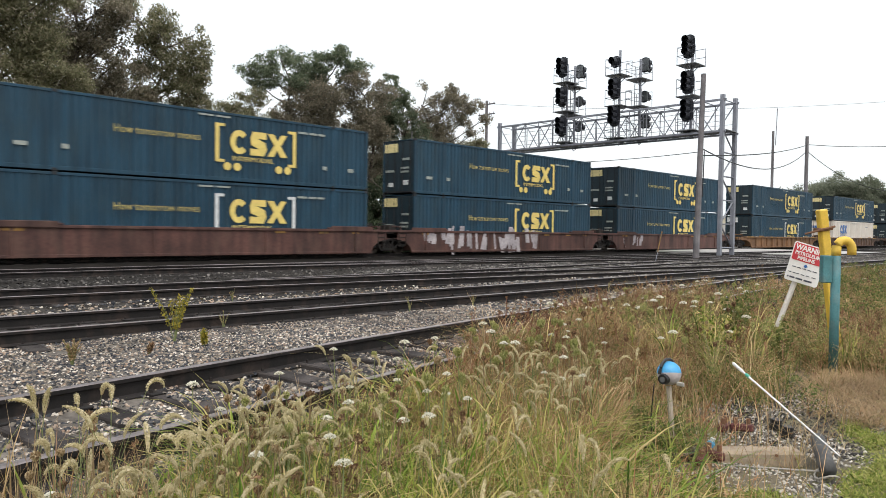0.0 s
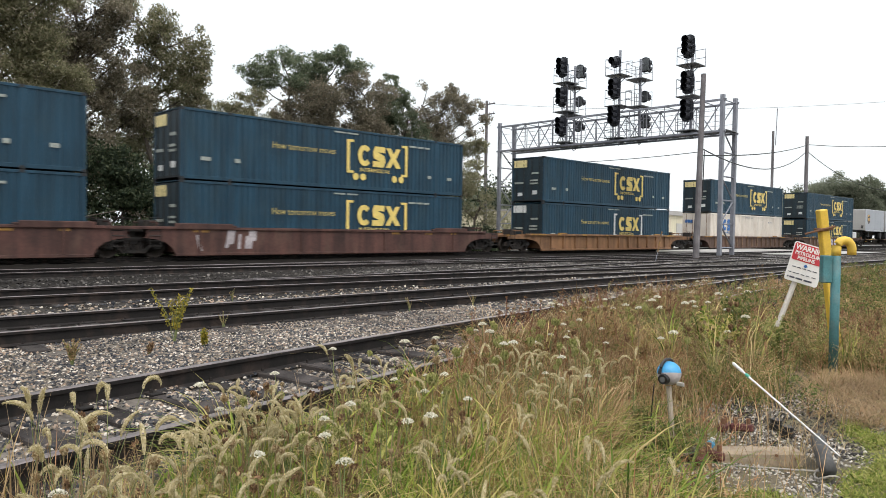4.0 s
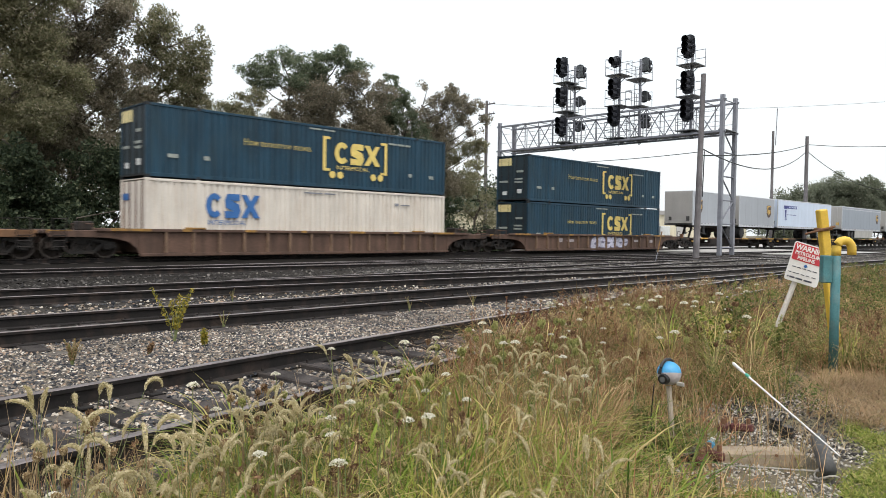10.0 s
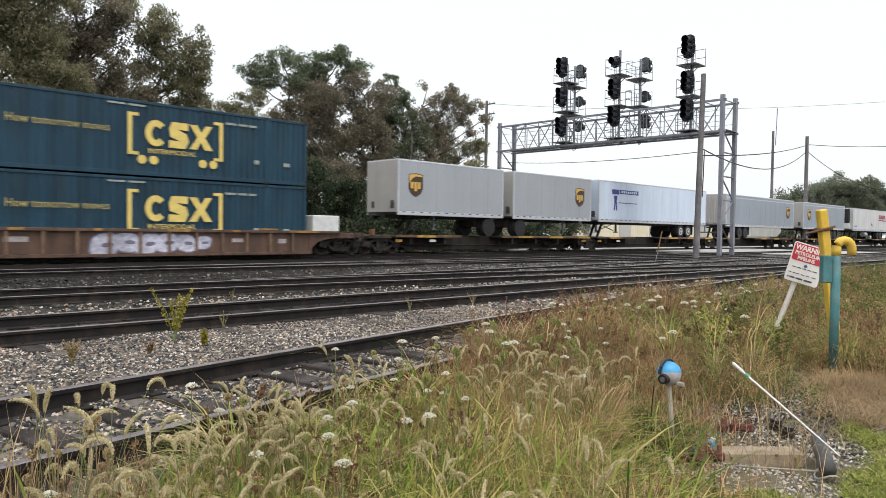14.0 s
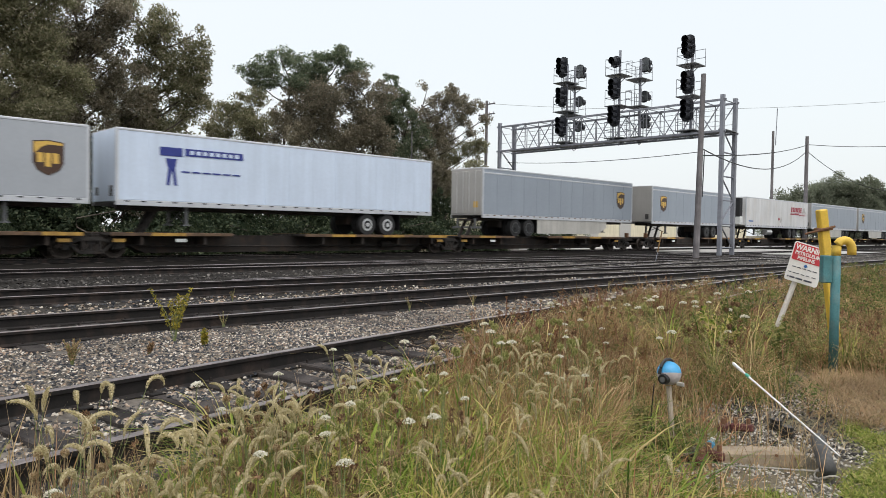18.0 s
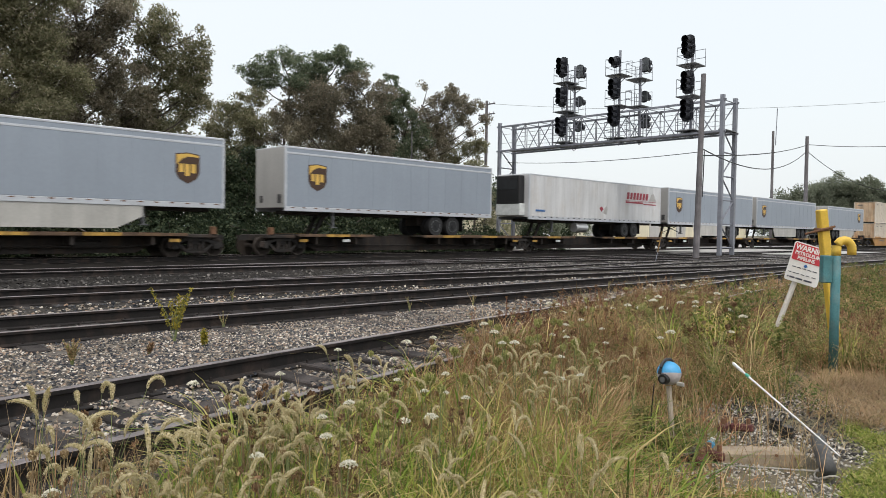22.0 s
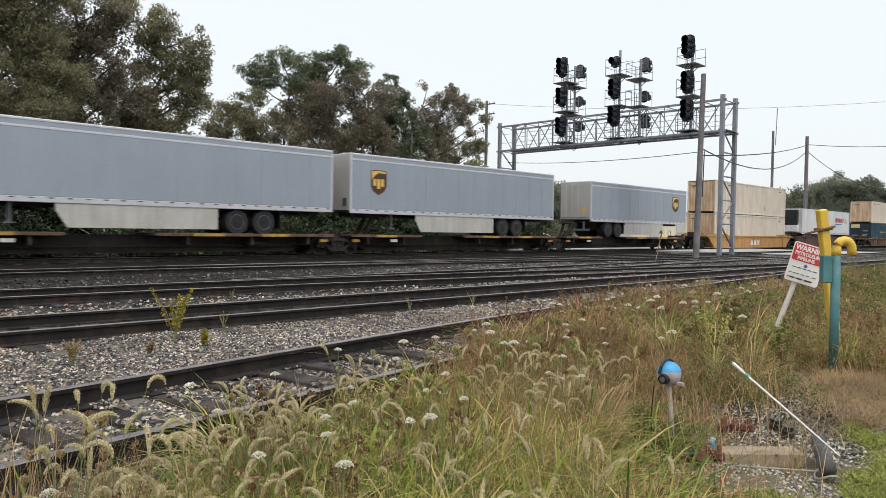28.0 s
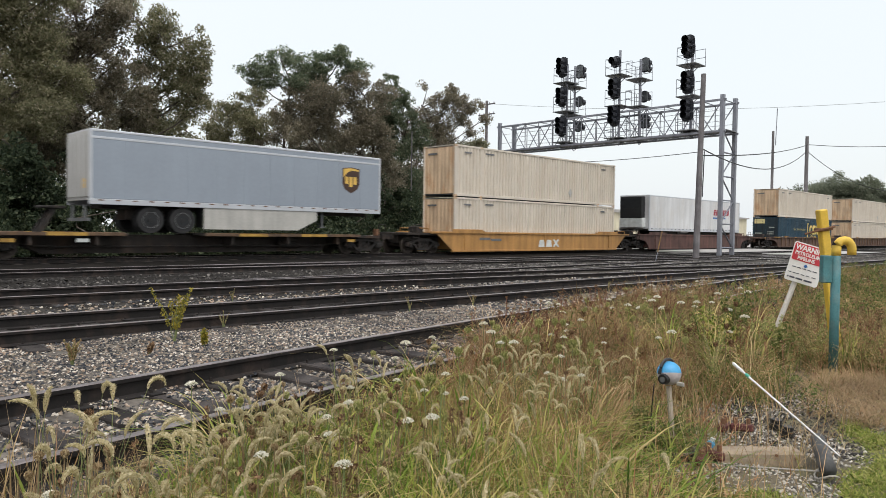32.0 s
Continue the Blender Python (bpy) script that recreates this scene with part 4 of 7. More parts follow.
stack(332.2, blue(), copy_thing(tan_first, Matrix()))
stack(356.2, copy_thing(tan_first, Matrix()), copy_thing(tan_first, Matrix()))

# ---- trailers ----
def wheel_pair(t, x, r=0.51, bright=False):
    for dx in (0, 1.28):
        for s in (-1, 1):
            y = s * 1.22
            w = part("wheel", Build().disc(x + dx, y, r, r, y - s * 0.3, 24).disc(x + dx, y - s * 0.35, r, r, y - s * 0.62, 24), M["tyre"], t)
            b = Build()
            b.disc(x + dx, y + s * 0.012, r, r * 0.60, y - s * 0.05, 20, r * 0.5)
            b.disc(x + dx, y + s * 0.05, r, r * 0.2, y, 12)
            part("rim", b, M["rim"] if bright else M["rim_dark"], w)
            part("rim_ring", Build().tube([(x + dx + r * 0.61 * math.cos(k * 0.3142), y + s * 0.01, r + r * 0.61 * math.sin(k * 0.3142)) for k in range(21)], 0.012, 5, False), M["steel_dark"], w)
            part("hub", Build().disc(x + dx, y + s * 0.014, r, r * 0.40, y + s * 0.016, 16), M["dark_gap"], w)
    part("axle_frame", Build().soft(x - 0.7, x + 2.0, -0.5, 0.5, r, r + 0.42, 0.03), M["spine"], t)


def trailer(label, length, wall, end, axle_x, emblem_x=None, nose_left=True, skirt=None, reefer=False, floor=2.0, roof=4.92, bright=False, legs=None, single=False, low=False):
    """A box trailer, x from 0 to length, z measured from the top of its supporting deck at 0.95."""
    t = thing("semi_trailer", label, "trailer", "trailers on the train")
    z0, z1, W = floor - 0.95, roof - 0.95, 1.295
    b = Build().soft(0.02, length - 0.02, -W + 0.01, W - 0.01, z0 + 0.2, z1 - 0.06, 0.03)
    part("box_body", b, wall, t)
    part("roof", Build().soft(0.0, length, -W + 0.02, W - 0.02, z1 - 0.07, z1, 0.02), M["alu_edge"], t)
    for s in (-1, 1):
        part("bottom_rail", Build().soft(0.0, length, min(s * (W + 0.004), s * (W - 0.06)), max(s * (W + 0.004), s * (W - 0.06)), z0, z0 + 0.21, 0.012), M["alu_edge"], t)
        part("top_rail", Build().soft(0.0, length, min(s * (W + 0.002), s * (W - 0.05)), max(s * (W + 0.002), s * (W - 0.05)), z1 - 0.1, z1 - 0.02, 0.012), M["alu_edge"], t)
        part("belt_rail", Build().soft(0.05, length - 0.05, min(s * (W + 0.001), s * (W - 0.03)), max(s * (W + 0.001), s * (W - 0.03)), z1 - 0.36, z1 - 0.27, 0.01), M["alu_edge"], t) if wall == M["silver"] else None
        n = max(3, int(length / 1.2))
        if s < 0:
            for i in range(1, n):  # faint upright seams between side sheets
                x = i * length / n
                part("seam", Build().box(x - 0.02, x + 0.02, -W + 0.012, -W + 0.004, z0 + 0.21, z1 - 0.1), wall, t)
            m = Build().box(0, 0.18, -W - 0.010, -W, z0 + 0.14, z0 + 0.185).mesh("side_marker", M["rust"] if wall == M["silver"] else M["dark_gap"])
            for i in range(int(length / 0.62)):
                part("side_marker", m, None, t).location = (0.3 + i * 0.62, 0, 0)
    for x, m in ((-0.012, end), (length - 0.02, end)):
        part("end_frame", Build().soft(x, x + 0.05, -W + 0.03, W - 0.03, z0 + 0.15, z1 - 0.04, 0.015), m, t)
    part("corner_post", Build().soft(-0.02, 0.09, -W - 0.002, -W + 0.09, z0, z1 - 0.02, 0.015), M["alu_edge"], t)
    part("corner_post", Build().soft(length - 0.09, length + 0.012, -W - 0.002, -W + 0.09, z0, z1 - 0.02, 0.015), M["alu_edge"], t)
    if not nose_left:
        d = Build()
        for s in (-1, 1):
            d.soft(-0.045, 0.0, min(s * 0.02, s * 1.18), max(s * 0.02, s * 1.18), z0 + 0.28, z1 - 0.2, 0.012)
        part("rear_door", d, end, t)
        r = Build()
        for y in (-0.75, -0.25, 0.25, 0.75):
            r.tube([(-0.06, y, z0 + 0.25), (-0.06, y, z1 - 0.18)], 0.018, 6)
        part("lock_rod", r, M["alu"], t)
        part("rear_bumper", Build().box(-0.03, 0.05, -1.15, 1.15, z0 - 0.62, z0 - 0.5).box(-0.03, 0.05, -0.75, -0.65, z0 - 0.5, z0).box(-0.03, 0.05, 0.65, 0.75, z0 - 0.5, z0), M["steel_dark"], t)
        part("door_sticker", Build().box(-0.055, -0.04, -0.95, -0.6, z0 + 0.6, z0 + 0.95), M["gold"], t)
    elif not reefer:
        part("connector_box", Build().soft(-0.06, 0.0, -1.0, -0.72, z0 + 0.35, z0 + 0.75, 0.015).soft(-0.05, 0.0, 0.6, 0.85, z0 + 0.4, z0 + 0.72, 0.015), M["stub"], t)
    if single:
        for s in (-1, 1):
            y = s * 1.22
            w = part("wheel", Build().disc(axle_x, y, 0.51, 0.51, y - s * 0.3, 24).disc(axle_x, y - s * 0.35, 0.51, 0.51, y - s * 0.6, 24), M["tyre"], t)
            part("rim", Build().disc(axle_x, y + s * 0.012, 0.51, 0.3, y - s * 0.05, 20, 0.25), M["rim_dark"], w)
        part("axle_frame", Build().soft(axle_x - 0.5, axle_x + 0.5, -0.5, 0.5, 0.51, z0, 0.03), M["spine"], t)
    elif not low:
        wheel_pair(t, axle_x, 0.51, bright)
        part("mud_flap", Build().box(axle_x + 2.1, axle_x + 2.12, -1.2, -0.6, 0.25, z0), M["black"], t)
    if not low:
        part("chassis", Build().soft(0.6, length - 0.3, -0.55, 0.55, z0 - 0.13, z0 + 0.05, 0.02), M["spine"], t)
        lx = legs if legs else (2.9 if nose_left else length - 3.2)
        for s in (-1, 1):
            part("landing_leg", Build().box(lx - 0.06, lx + 0.06, s * 0.85 - 0.06, s * 0.85 + 0.06, 0.35, z0).box(lx - 0.16, lx + 0.16, s * 0.85 - 0.12, s * 0.85 + 0.12, 0.31, 0.36), M["steel_dark"], t)
        part("leg_brace", Build().tube([(lx, -0.8, 0.4), (lx, 0.8, z0)], 0.03, 6).tube([(lx, 0.8, 0.4), (lx, -0.8, z0)], 0.03, 6), M["steel_dark"], t)
    if skirt:
        x0, x1 = skirt
        part("side_skirt", Build().prism([(x0, 0.18), (x1 - 1.0, 0.18), (x1, z0 * 0.62), (x1, z0), (x0, z0)] if not nose_left else [(x0 + 0.4, 0.18), (x1, 0.18), (x1, z0), (x0, z0), (x0, z0 - 0.25)], -1.27, -1.24), M["skirt"], t)
    if emblem_x is not None:
        a, h, zc = emblem_x, 1.16, z0 + 0.98
        o = part("emblem", Build().prism([(a, zc + h), (a + 0.5, zc + h + 0.06), (a + 1.0, zc + h), (a + 1.0, zc + 0.42), (a + 0.86, zc + 0.16), (a + 0.5, zc - 0.03), (a + 0.14, zc + 0.16), (a, zc + 0.42)], -W - 0.006, -W + 0.01), M["shield"], t, "brown shield mark with gold top")
        part("emblem_cap", Build().prism([(a + 0.04, zc + h - 0.04), (a + 0.5, zc + h + 0.02), (a + 0.96, zc + h - 0.04), (a + 0.96, zc + h - 0.12), (a + 0.5, zc + h - 0.10), (a + 0.25, zc + h - 0.22), (a + 0.04, zc + h - 0.45)], -W - 0.010, -W - 0.002), M["gold"], o)
        g = Build()
        for i, (dz, hh) in enumerate(((0.42, 0.34), (0.28, 0.48), (0.40, 0.36))):
            g.prism([(a + 0.14 + i * 0.25, zc + dz), (a + 0.33 + i * 0.25, zc + dz), (a + 0.33 + i * 0.25, zc + dz + hh), (a + 0.14 + i * 0.25, zc + dz + hh)], -W - 0.010, -W - 0.002)
            if i < 2:
                g.prism([(a + 0.20 + i * 0.25, zc + dz + hh * 0.5), (a + 0.27 + i * 0.25, zc + dz + hh * 0.5), (a + 0.27 + i * 0.25, zc + dz + hh * 0.8), (a + 0.20 + i * 0.25, zc + dz + hh * 0.8)], -W - 0.013, -W - 0.009)
        part("emblem_mark", g, M["gold"], o)
    if reefer:
        u = part("cooling_unit", Build().soft(-0.55, -0.02, -0.95, 0.95, z0 + 0.95, z1 - 0.12, 0.06), M["black"], t)
        part("grille", Build().box(-0.57, -0.54, -0.8, 0.8, z1 - 1.0, z1 - 0.3), M["dark_gap"], u)
        part("lower_cover", Build().soft(-0.52, -0.02, -1.0, 1.0, z0 + 0.22, z0 + 0.98, 0.05), M["decal_white"], u)
        part("fuel_tank", Build().tube([(5.2, -0.95, 0.62), (6.5, -0.95, 0.62)], 0.3, 14), M["alu"], t)
    return t


DECK = 0.95
UPS = "light grey box trailer with brown shield mark"
rolls(trailer("short " + UPS + " riding piggyback", 8.2, M["silver_dull"], M["trailer_end"], 7.05, 0.70, True, single=True, roof=4.88), 136.45, DECK)
rolls(trailer("short dull grey box trailer with a shield mark, doors leading", 8.2, M["silver_dull"], M["trailer_end"], 0.75, 6.35, True, single=True, roof=4.88, legs=5.6), 145.6, DECK)
herc = trailer("clean white box trailer with a blue banner on its side", 16.25, M["trailer_white"], M["trailer_white"], 11.98, None, True, bright=True, roof=4.93)
part("banner", Build().box(2.66, 5.19, -1.303, -1.285, 4.05 - DECK, 4.34 - DECK), M["navy"], herc)
bars("lettering_bar", [(2.85 + i * 0.28, 4.12 - DECK, 0.18, 0.15) for i in range(8)], M["trailer_white"], herc, -1.308, -1.301)
b = Build().box(1.64, 2.55, -1.303, -1.285, 4.0 - DECK, 4.34 - DECK)
b.prism([(1.95, 3.55 - DECK), (2.25, 3.55 - DECK), (2.32, 3.9 - DECK), (1.86, 3.9 - DECK)], -1.303, -1.285)
b.prism([(1.9, 2.85 - DECK), (2.02, 2.85 - DECK), (2.12, 3.5 - DECK), (2.22, 2.85 - DECK), (2.34, 2.85 - DECK), (2.24, 3.55 - DECK), (1.97, 3.55 - DECK)], -1.3035, -1.285)
part("emblem", b, M["navy"], herc)
bars("stencil", [(2.5 + i * 0.44, 3.38 - DECK, 0.36, 0.06) for i in range(6)], M["navy"], herc, -1.303)
rolls(herc, 154.75, DECK)
rolls(trailer(UPS + ", side skirt, doors leading", 16.25, M["silver"], M["trailer_end"], 3.05, 14.16, False, (5.1, 12.9)), 175.06, DECK)
rolls(trailer(UPS + ", nose leading", 13.8, M["silver"], M["trailer_end"], 9.4, 1.22, True), 194.22, DECK)
clip = trailer("worn white refrigerated trailer with dark red banner and cooling unit", 16.2, M["trailer_dirty"], M["trailer_dirty"], 11.15, None, True, reefer=True, floor=2.0, roof=4.85)
for i in range(7):
    b = Build()
    x = 11.25 + i * 0.44
    b.prism([(x, 3.72 - DECK), (x + 0.30, 3.72 - DECK), (x + 0.40, 4.22 - DECK), (x + 0.10, 4.22 - DECK)], -1.303, -1.285)
    part("lettering_bar", b, M["decal_red"], clip, "dark red slanted block")
part("banner", Build().box(11.12, 13.55, -1.303, -1.285, 3.44 - DECK, 3.56 - DECK), M["decal_red"], clip)
part("stripe", Build().box(13.6, 15.45, -1.303, -1.285, 3.38 - DECK, 3.46 - DECK).box(11.12, 15.45, -1.3025, -1.285, 3.60 - DECK, 3.63 - DECK), M["decal_red"], clip)
part("emblem", Build().prism([(14.3, 3.68 - DECK), (15.5, 3.68 - DECK), (15.3, 3.9 - DECK), (15.1, 4.25 - DECK), (14.75, 4.2 - DECK), (14.6, 3.9 - DECK)], -1.303, -1.285), M["trailer_end"], clip)
part("placard", Build().prism([(7.75, 2.95 - DECK), (8.0, 3.08 - DECK), (8.22, 2.9 - DECK), (8.0, 2.72 - DECK)], -1.303, -1.285), M["decal_red"], clip)
part("patch", Build().prism([(8.25, 2.62 - DECK), (8.6, 2.5 - DECK), (8.75, 2.9 - DECK), (8.6, 3.12 - DECK), (8.4, 2.95 - DECK)], -1.304, -1.285), M["trailer_end"], clip)
part("stencil", Build().box(0.67, 1.6, -1.303, -1.285, 2.52 - DECK, 2.64 - DECK), M["decal_blue"], clip)
rolls(clip, 211.5, DECK)
skirted = trailer(UPS + ", side skirt, nose leading", 16.15, M["silver"], M["trailer_end"], 11.3, 1.24, True, (4.25, 10.4))
rolls(skirted, 228.95, DECK)
rolls(copy_thing(skirted, Matrix()), 246.15, DECK)
rolls(trailer(UPS + ", side skirt, doors leading", 13.65, M["silver"], M["trailer_end"], 2.25, 11.33, False, (4.4, 9.9), roof=4.78), 266.55, DECK)
low_reefer = trailer("white refrigerated trailer riding low in a well car", 16.2, M["trailer_dirty"], M["trailer_dirty"], 11.2, None, True, reefer=True, floor=1.45, roof=4.2, low=True)
for i in range(7):
    x = 10.9 + i * 0.44
    part("lettering_bar", Build().prism([(x, 1.95), (x + 0.30, 1.95), (x + 0.40, 2.45), (x + 0.10, 2.45)], -1.303, -1.285), M["decal_red"], low_reefer, "dark red slanted block")
part("banner", Build().box(10.8, 13.2, -1.303, -1.285, 1.66, 1.78), M["decal_blue"], low_reefer)
part("emblem", Build().prism([(14.0, 1.9), (15.2, 1.9), (15.0, 2.12), (14.8, 2.47), (14.45, 2.42), (14.3, 2.12)], -1.303, -1.285), M["trailer_end"], low_reefer)
part("bogie_frame", Build().soft(2.0, 15, -0.9, 0.9, -0.7, 0.5, 0.05), M["spine"], low_reefer)
rolls(low_reefer, 306.55, DECK)

# ---- rail cars ----
red = well_car("rust-red three-unit articulated well car with pale graffiti", [13.65, 32.9, 52.56], [3.6, 23.26, 42.75, 62.4], M["red_car"], None, 4, 1.22, 0.9)
r0 = 13.65
smear(red, 32.9 - 8.08 + 2.2 - r0, 32.9 - 8.08 + 10.2 - r0, 0.15, 1.3, M["graffiti"], 3, 30)
smear(red, 24.82 + 0.6 - r0, 24.82 + 2.2 - r0, 0.6, 1.15, M["graffiti"], 4, 7)
smear(red, 44.48 + 0.4 - r0, 44.48 + 3.2 - r0, 0.4, 1.1, M["graffiti"], 5, 7)
plates(red, [(u - r0 + dx, 1.0, w, 0.16, "car_edge") for u in (13.65, 32.9, 52.56) for dx, w in ((-7.6, 0.7), (2.9, 0.5), (5.2, 0.5), (7.1, 0.4))])
yel = well_car("faded yellow-brown ribbed well car with yellow chord", [76.06], [65.75, 86.4], M["brown_car"], M["car_edge"], 12, 1.12)
well_car("rust-brown ribbed well car with yellow end edges", [99.5], [89.2, 109.8], M["rust_car"], M["car_edge"], 14, 1.12)
graf = well_car("rust-brown ribbed well car with violet-white graffiti", [122.85], [112.6, 133.0], M["rust_car"], M["car_edge"], 14, 1.12)
for k, (gx, gz, gw, gh, lean) in enumerate(((-0.72, 0.50, 0.50, 0.44, 0.10), (0.10, 0.60, 0.46, 0.36, -0.06), (0.86, 0.54, 0.44, 0.40, 0.12), (1.62, 0.58, 0.46, 0.36, 0.04), (2.40, 0.56, 0.42, 0.34, -0.10), (3.10, 0.58, 0.34, 0.26, 0.06))):
    for grow, m_, dy in ((1.14, "navy_faded", 0.0), (1.0, "graffiti2", -0.003), (0.42, "navy_faded", -0.006)):
        ring = [2 * math.pi * j / 18 for j in range(18)]
        pts = [(gx + grow * (gw * math.copysign(abs(math.cos(q)) ** 0.7, math.cos(q)) + lean * math.sin(q)) + (0.1 if grow < 0.5 else 0), gz + grow * gh * (1 if grow > 0.5 else 0.5) * math.copysign(abs(math.sin(q)) ** 0.8, math.sin(q))) for q in ring]
        part("graffiti", Build().prism(pts, -1.326 + dy - 0.0004 * k, -1.322), M[m_], graf)
plates(graf, [(-5.0, 0.6, 0.5, 0.25, "graffiti"), (-4.0, 0.62, 0.75, 0.18, "graffiti"), (4.4, 0.6, 0.5, 0.16, "graffiti"), (6.6, 0.55, 0.4, 0.2, "graffiti")], -1.335)
part("brake_box", Build().soft(8.5, 10.0, -1.2, -0.4, 1.05, 1.85, 0.03), M["decal_white"], graf)
ttx = well_car("clean yellow smooth-sided well car", [293.55], [283.4, 303.4], M["yellow_car"], None, 3, 1.18, 1.2)
for i in range(3):
    b = Build()
    x = 7.4 - 8.05 + i * 0.74
    b.prism([(x, 0.30), (x + 0.62, 0.30), (x + 0.50, 0.74), (x + 0.12, 0.74)] if i < 2 else [(x, 0.3), (x + 0.2, 0.3), (x + 0.3, 0.44), (x + 0.45, 0.3), (x + 0.66, 0.3), (x + 0.42, 0.53), (x + 0.66, 0.76), (x + 0.45, 0.76), (x + 0.32, 0.62), (x + 0.2, 0.76), (x, 0.76), (x + 0.2, 0.53)], -1.41, -1.39)
    part("emblem", b, M["decal_white"], ttx)
plates(ttx, [(-6.1, 0.72, 0.9, 0.14, "steel_dark"), (-5.1, 0.66, 0.9, 0.14, "steel_dark")])
well_car("rust-red smooth-sided well car carrying a low trailer", [314.65], [305.6, 324.0], M["red_car"], None, 3, 1.2, 0.9)
well_car("dark rust ribbed well car under stacked containers", [340.25], [330.0, 350.4], M["rust_car"], M["car_edge"], 14, 1.12)
well_car("dark rust ribbed well car with yellow chord", [364.3], [354.0, 374.4], M["rust_car"], M["car_edge"], 14, 1.12)
spine_car("dark articulated spine car carrying highway trailers, yellow deck edges", [135.6, 153.95, 172.65, 190.2])
spine_car("dark five-unit spine car carrying highway trailers, yellow deck edges", [194.3, 211.2, 228.4, 245.6, 263.0, 279.4])

# ---- the signal bridge over the tracks ----
GX0, GX1, GY0, GY1, GZ0, GZ1 = 43.5, 45.35, 19.65, 38.05, 7.72, 9.68
bridge = thing("signal_bridge", "grey steel truss signal bridge spanning the tracks", "signal bridge")
for x in (GX0, GX1):
    for y in (GY0, GY1):
        part("leg", Build().soft(x - 0.125, x + 0.125, y - 0.125, y + 0.125, -0.3, GZ1 + 0.32, 0.02), M["steel"], bridge)
        part("footing", Build().soft(x - 0.4, x + 0.4, y - 0.4, y + 0.4, -0.5, -0.1, 0.04), M["concrete"], bridge)
for y in (GY0, GY1):
    for i in range(5):
        z0, z1 = 0.4 + i * 1.5, 1.9 + i * 1.5
        a, c = (GX0, GX1) if i % 2 else (GX1, GX0)
        part("brace", Build().tube([(a, y, z0), (c, y, z1)], 0.05, 6), M["steel"], bridge)
        part("strut", Build().tube([(GX0, y, z0), (GX1, y, z0)], 0.05, 6), M["steel"], bridge)
for x in (GX0, GX1):
    for z in (GZ0, GZ1):
        part("chord", Build().soft(x - 0.065, x + 0.065, GY0 - 0.22, GY1 + 0.3, z - 0.065, z + 0.065, 0.01), M["steel"], bridge)
BAYS = 14
for i in range(BAYS + 1):
    y = GY0 + (GY1 - GY0) * i / BAYS
    for x in (GX0, GX1):
        part("upright", Build().tube([(x, y, GZ0), (x, y, GZ1)], 0.035, 6), M["steel"], bridge)
        if i < BAYS:
            y2 = GY0 + (GY1 - GY0) * (i + 1) / BAYS
            a, c = (GZ0, GZ1) if i % 2 else (GZ1, GZ0)
            part("diagonal", Build().tube([(x, y, a), (x, y2, c)], 0.035, 6), M["steel"], bridge)
            part("guard_wire", Build().tube([(x + 0.06, y, 8.35), (x + 0.06, y2, 8.35)], 0.015, 5).tube([(x + 0.06, y, 9.05), (x + 0.06, y2, 9.05)], 0.015, 5), M["steel"], bridge)
    for z in (GZ0, GZ1):
        part("strut", Build().tube([(GX0, y, z), (GX1, y, z)], 0.03, 6), M["steel"], bridge)
part("walkway", Build().box(GX0 + 0.15, GX1 - 0.15, GY0 - 0.2, GY1 - 0.2, GZ0 + 0.06, GZ0 + 0.11), M["steel_dark"], bridge, "steel grating walkway")


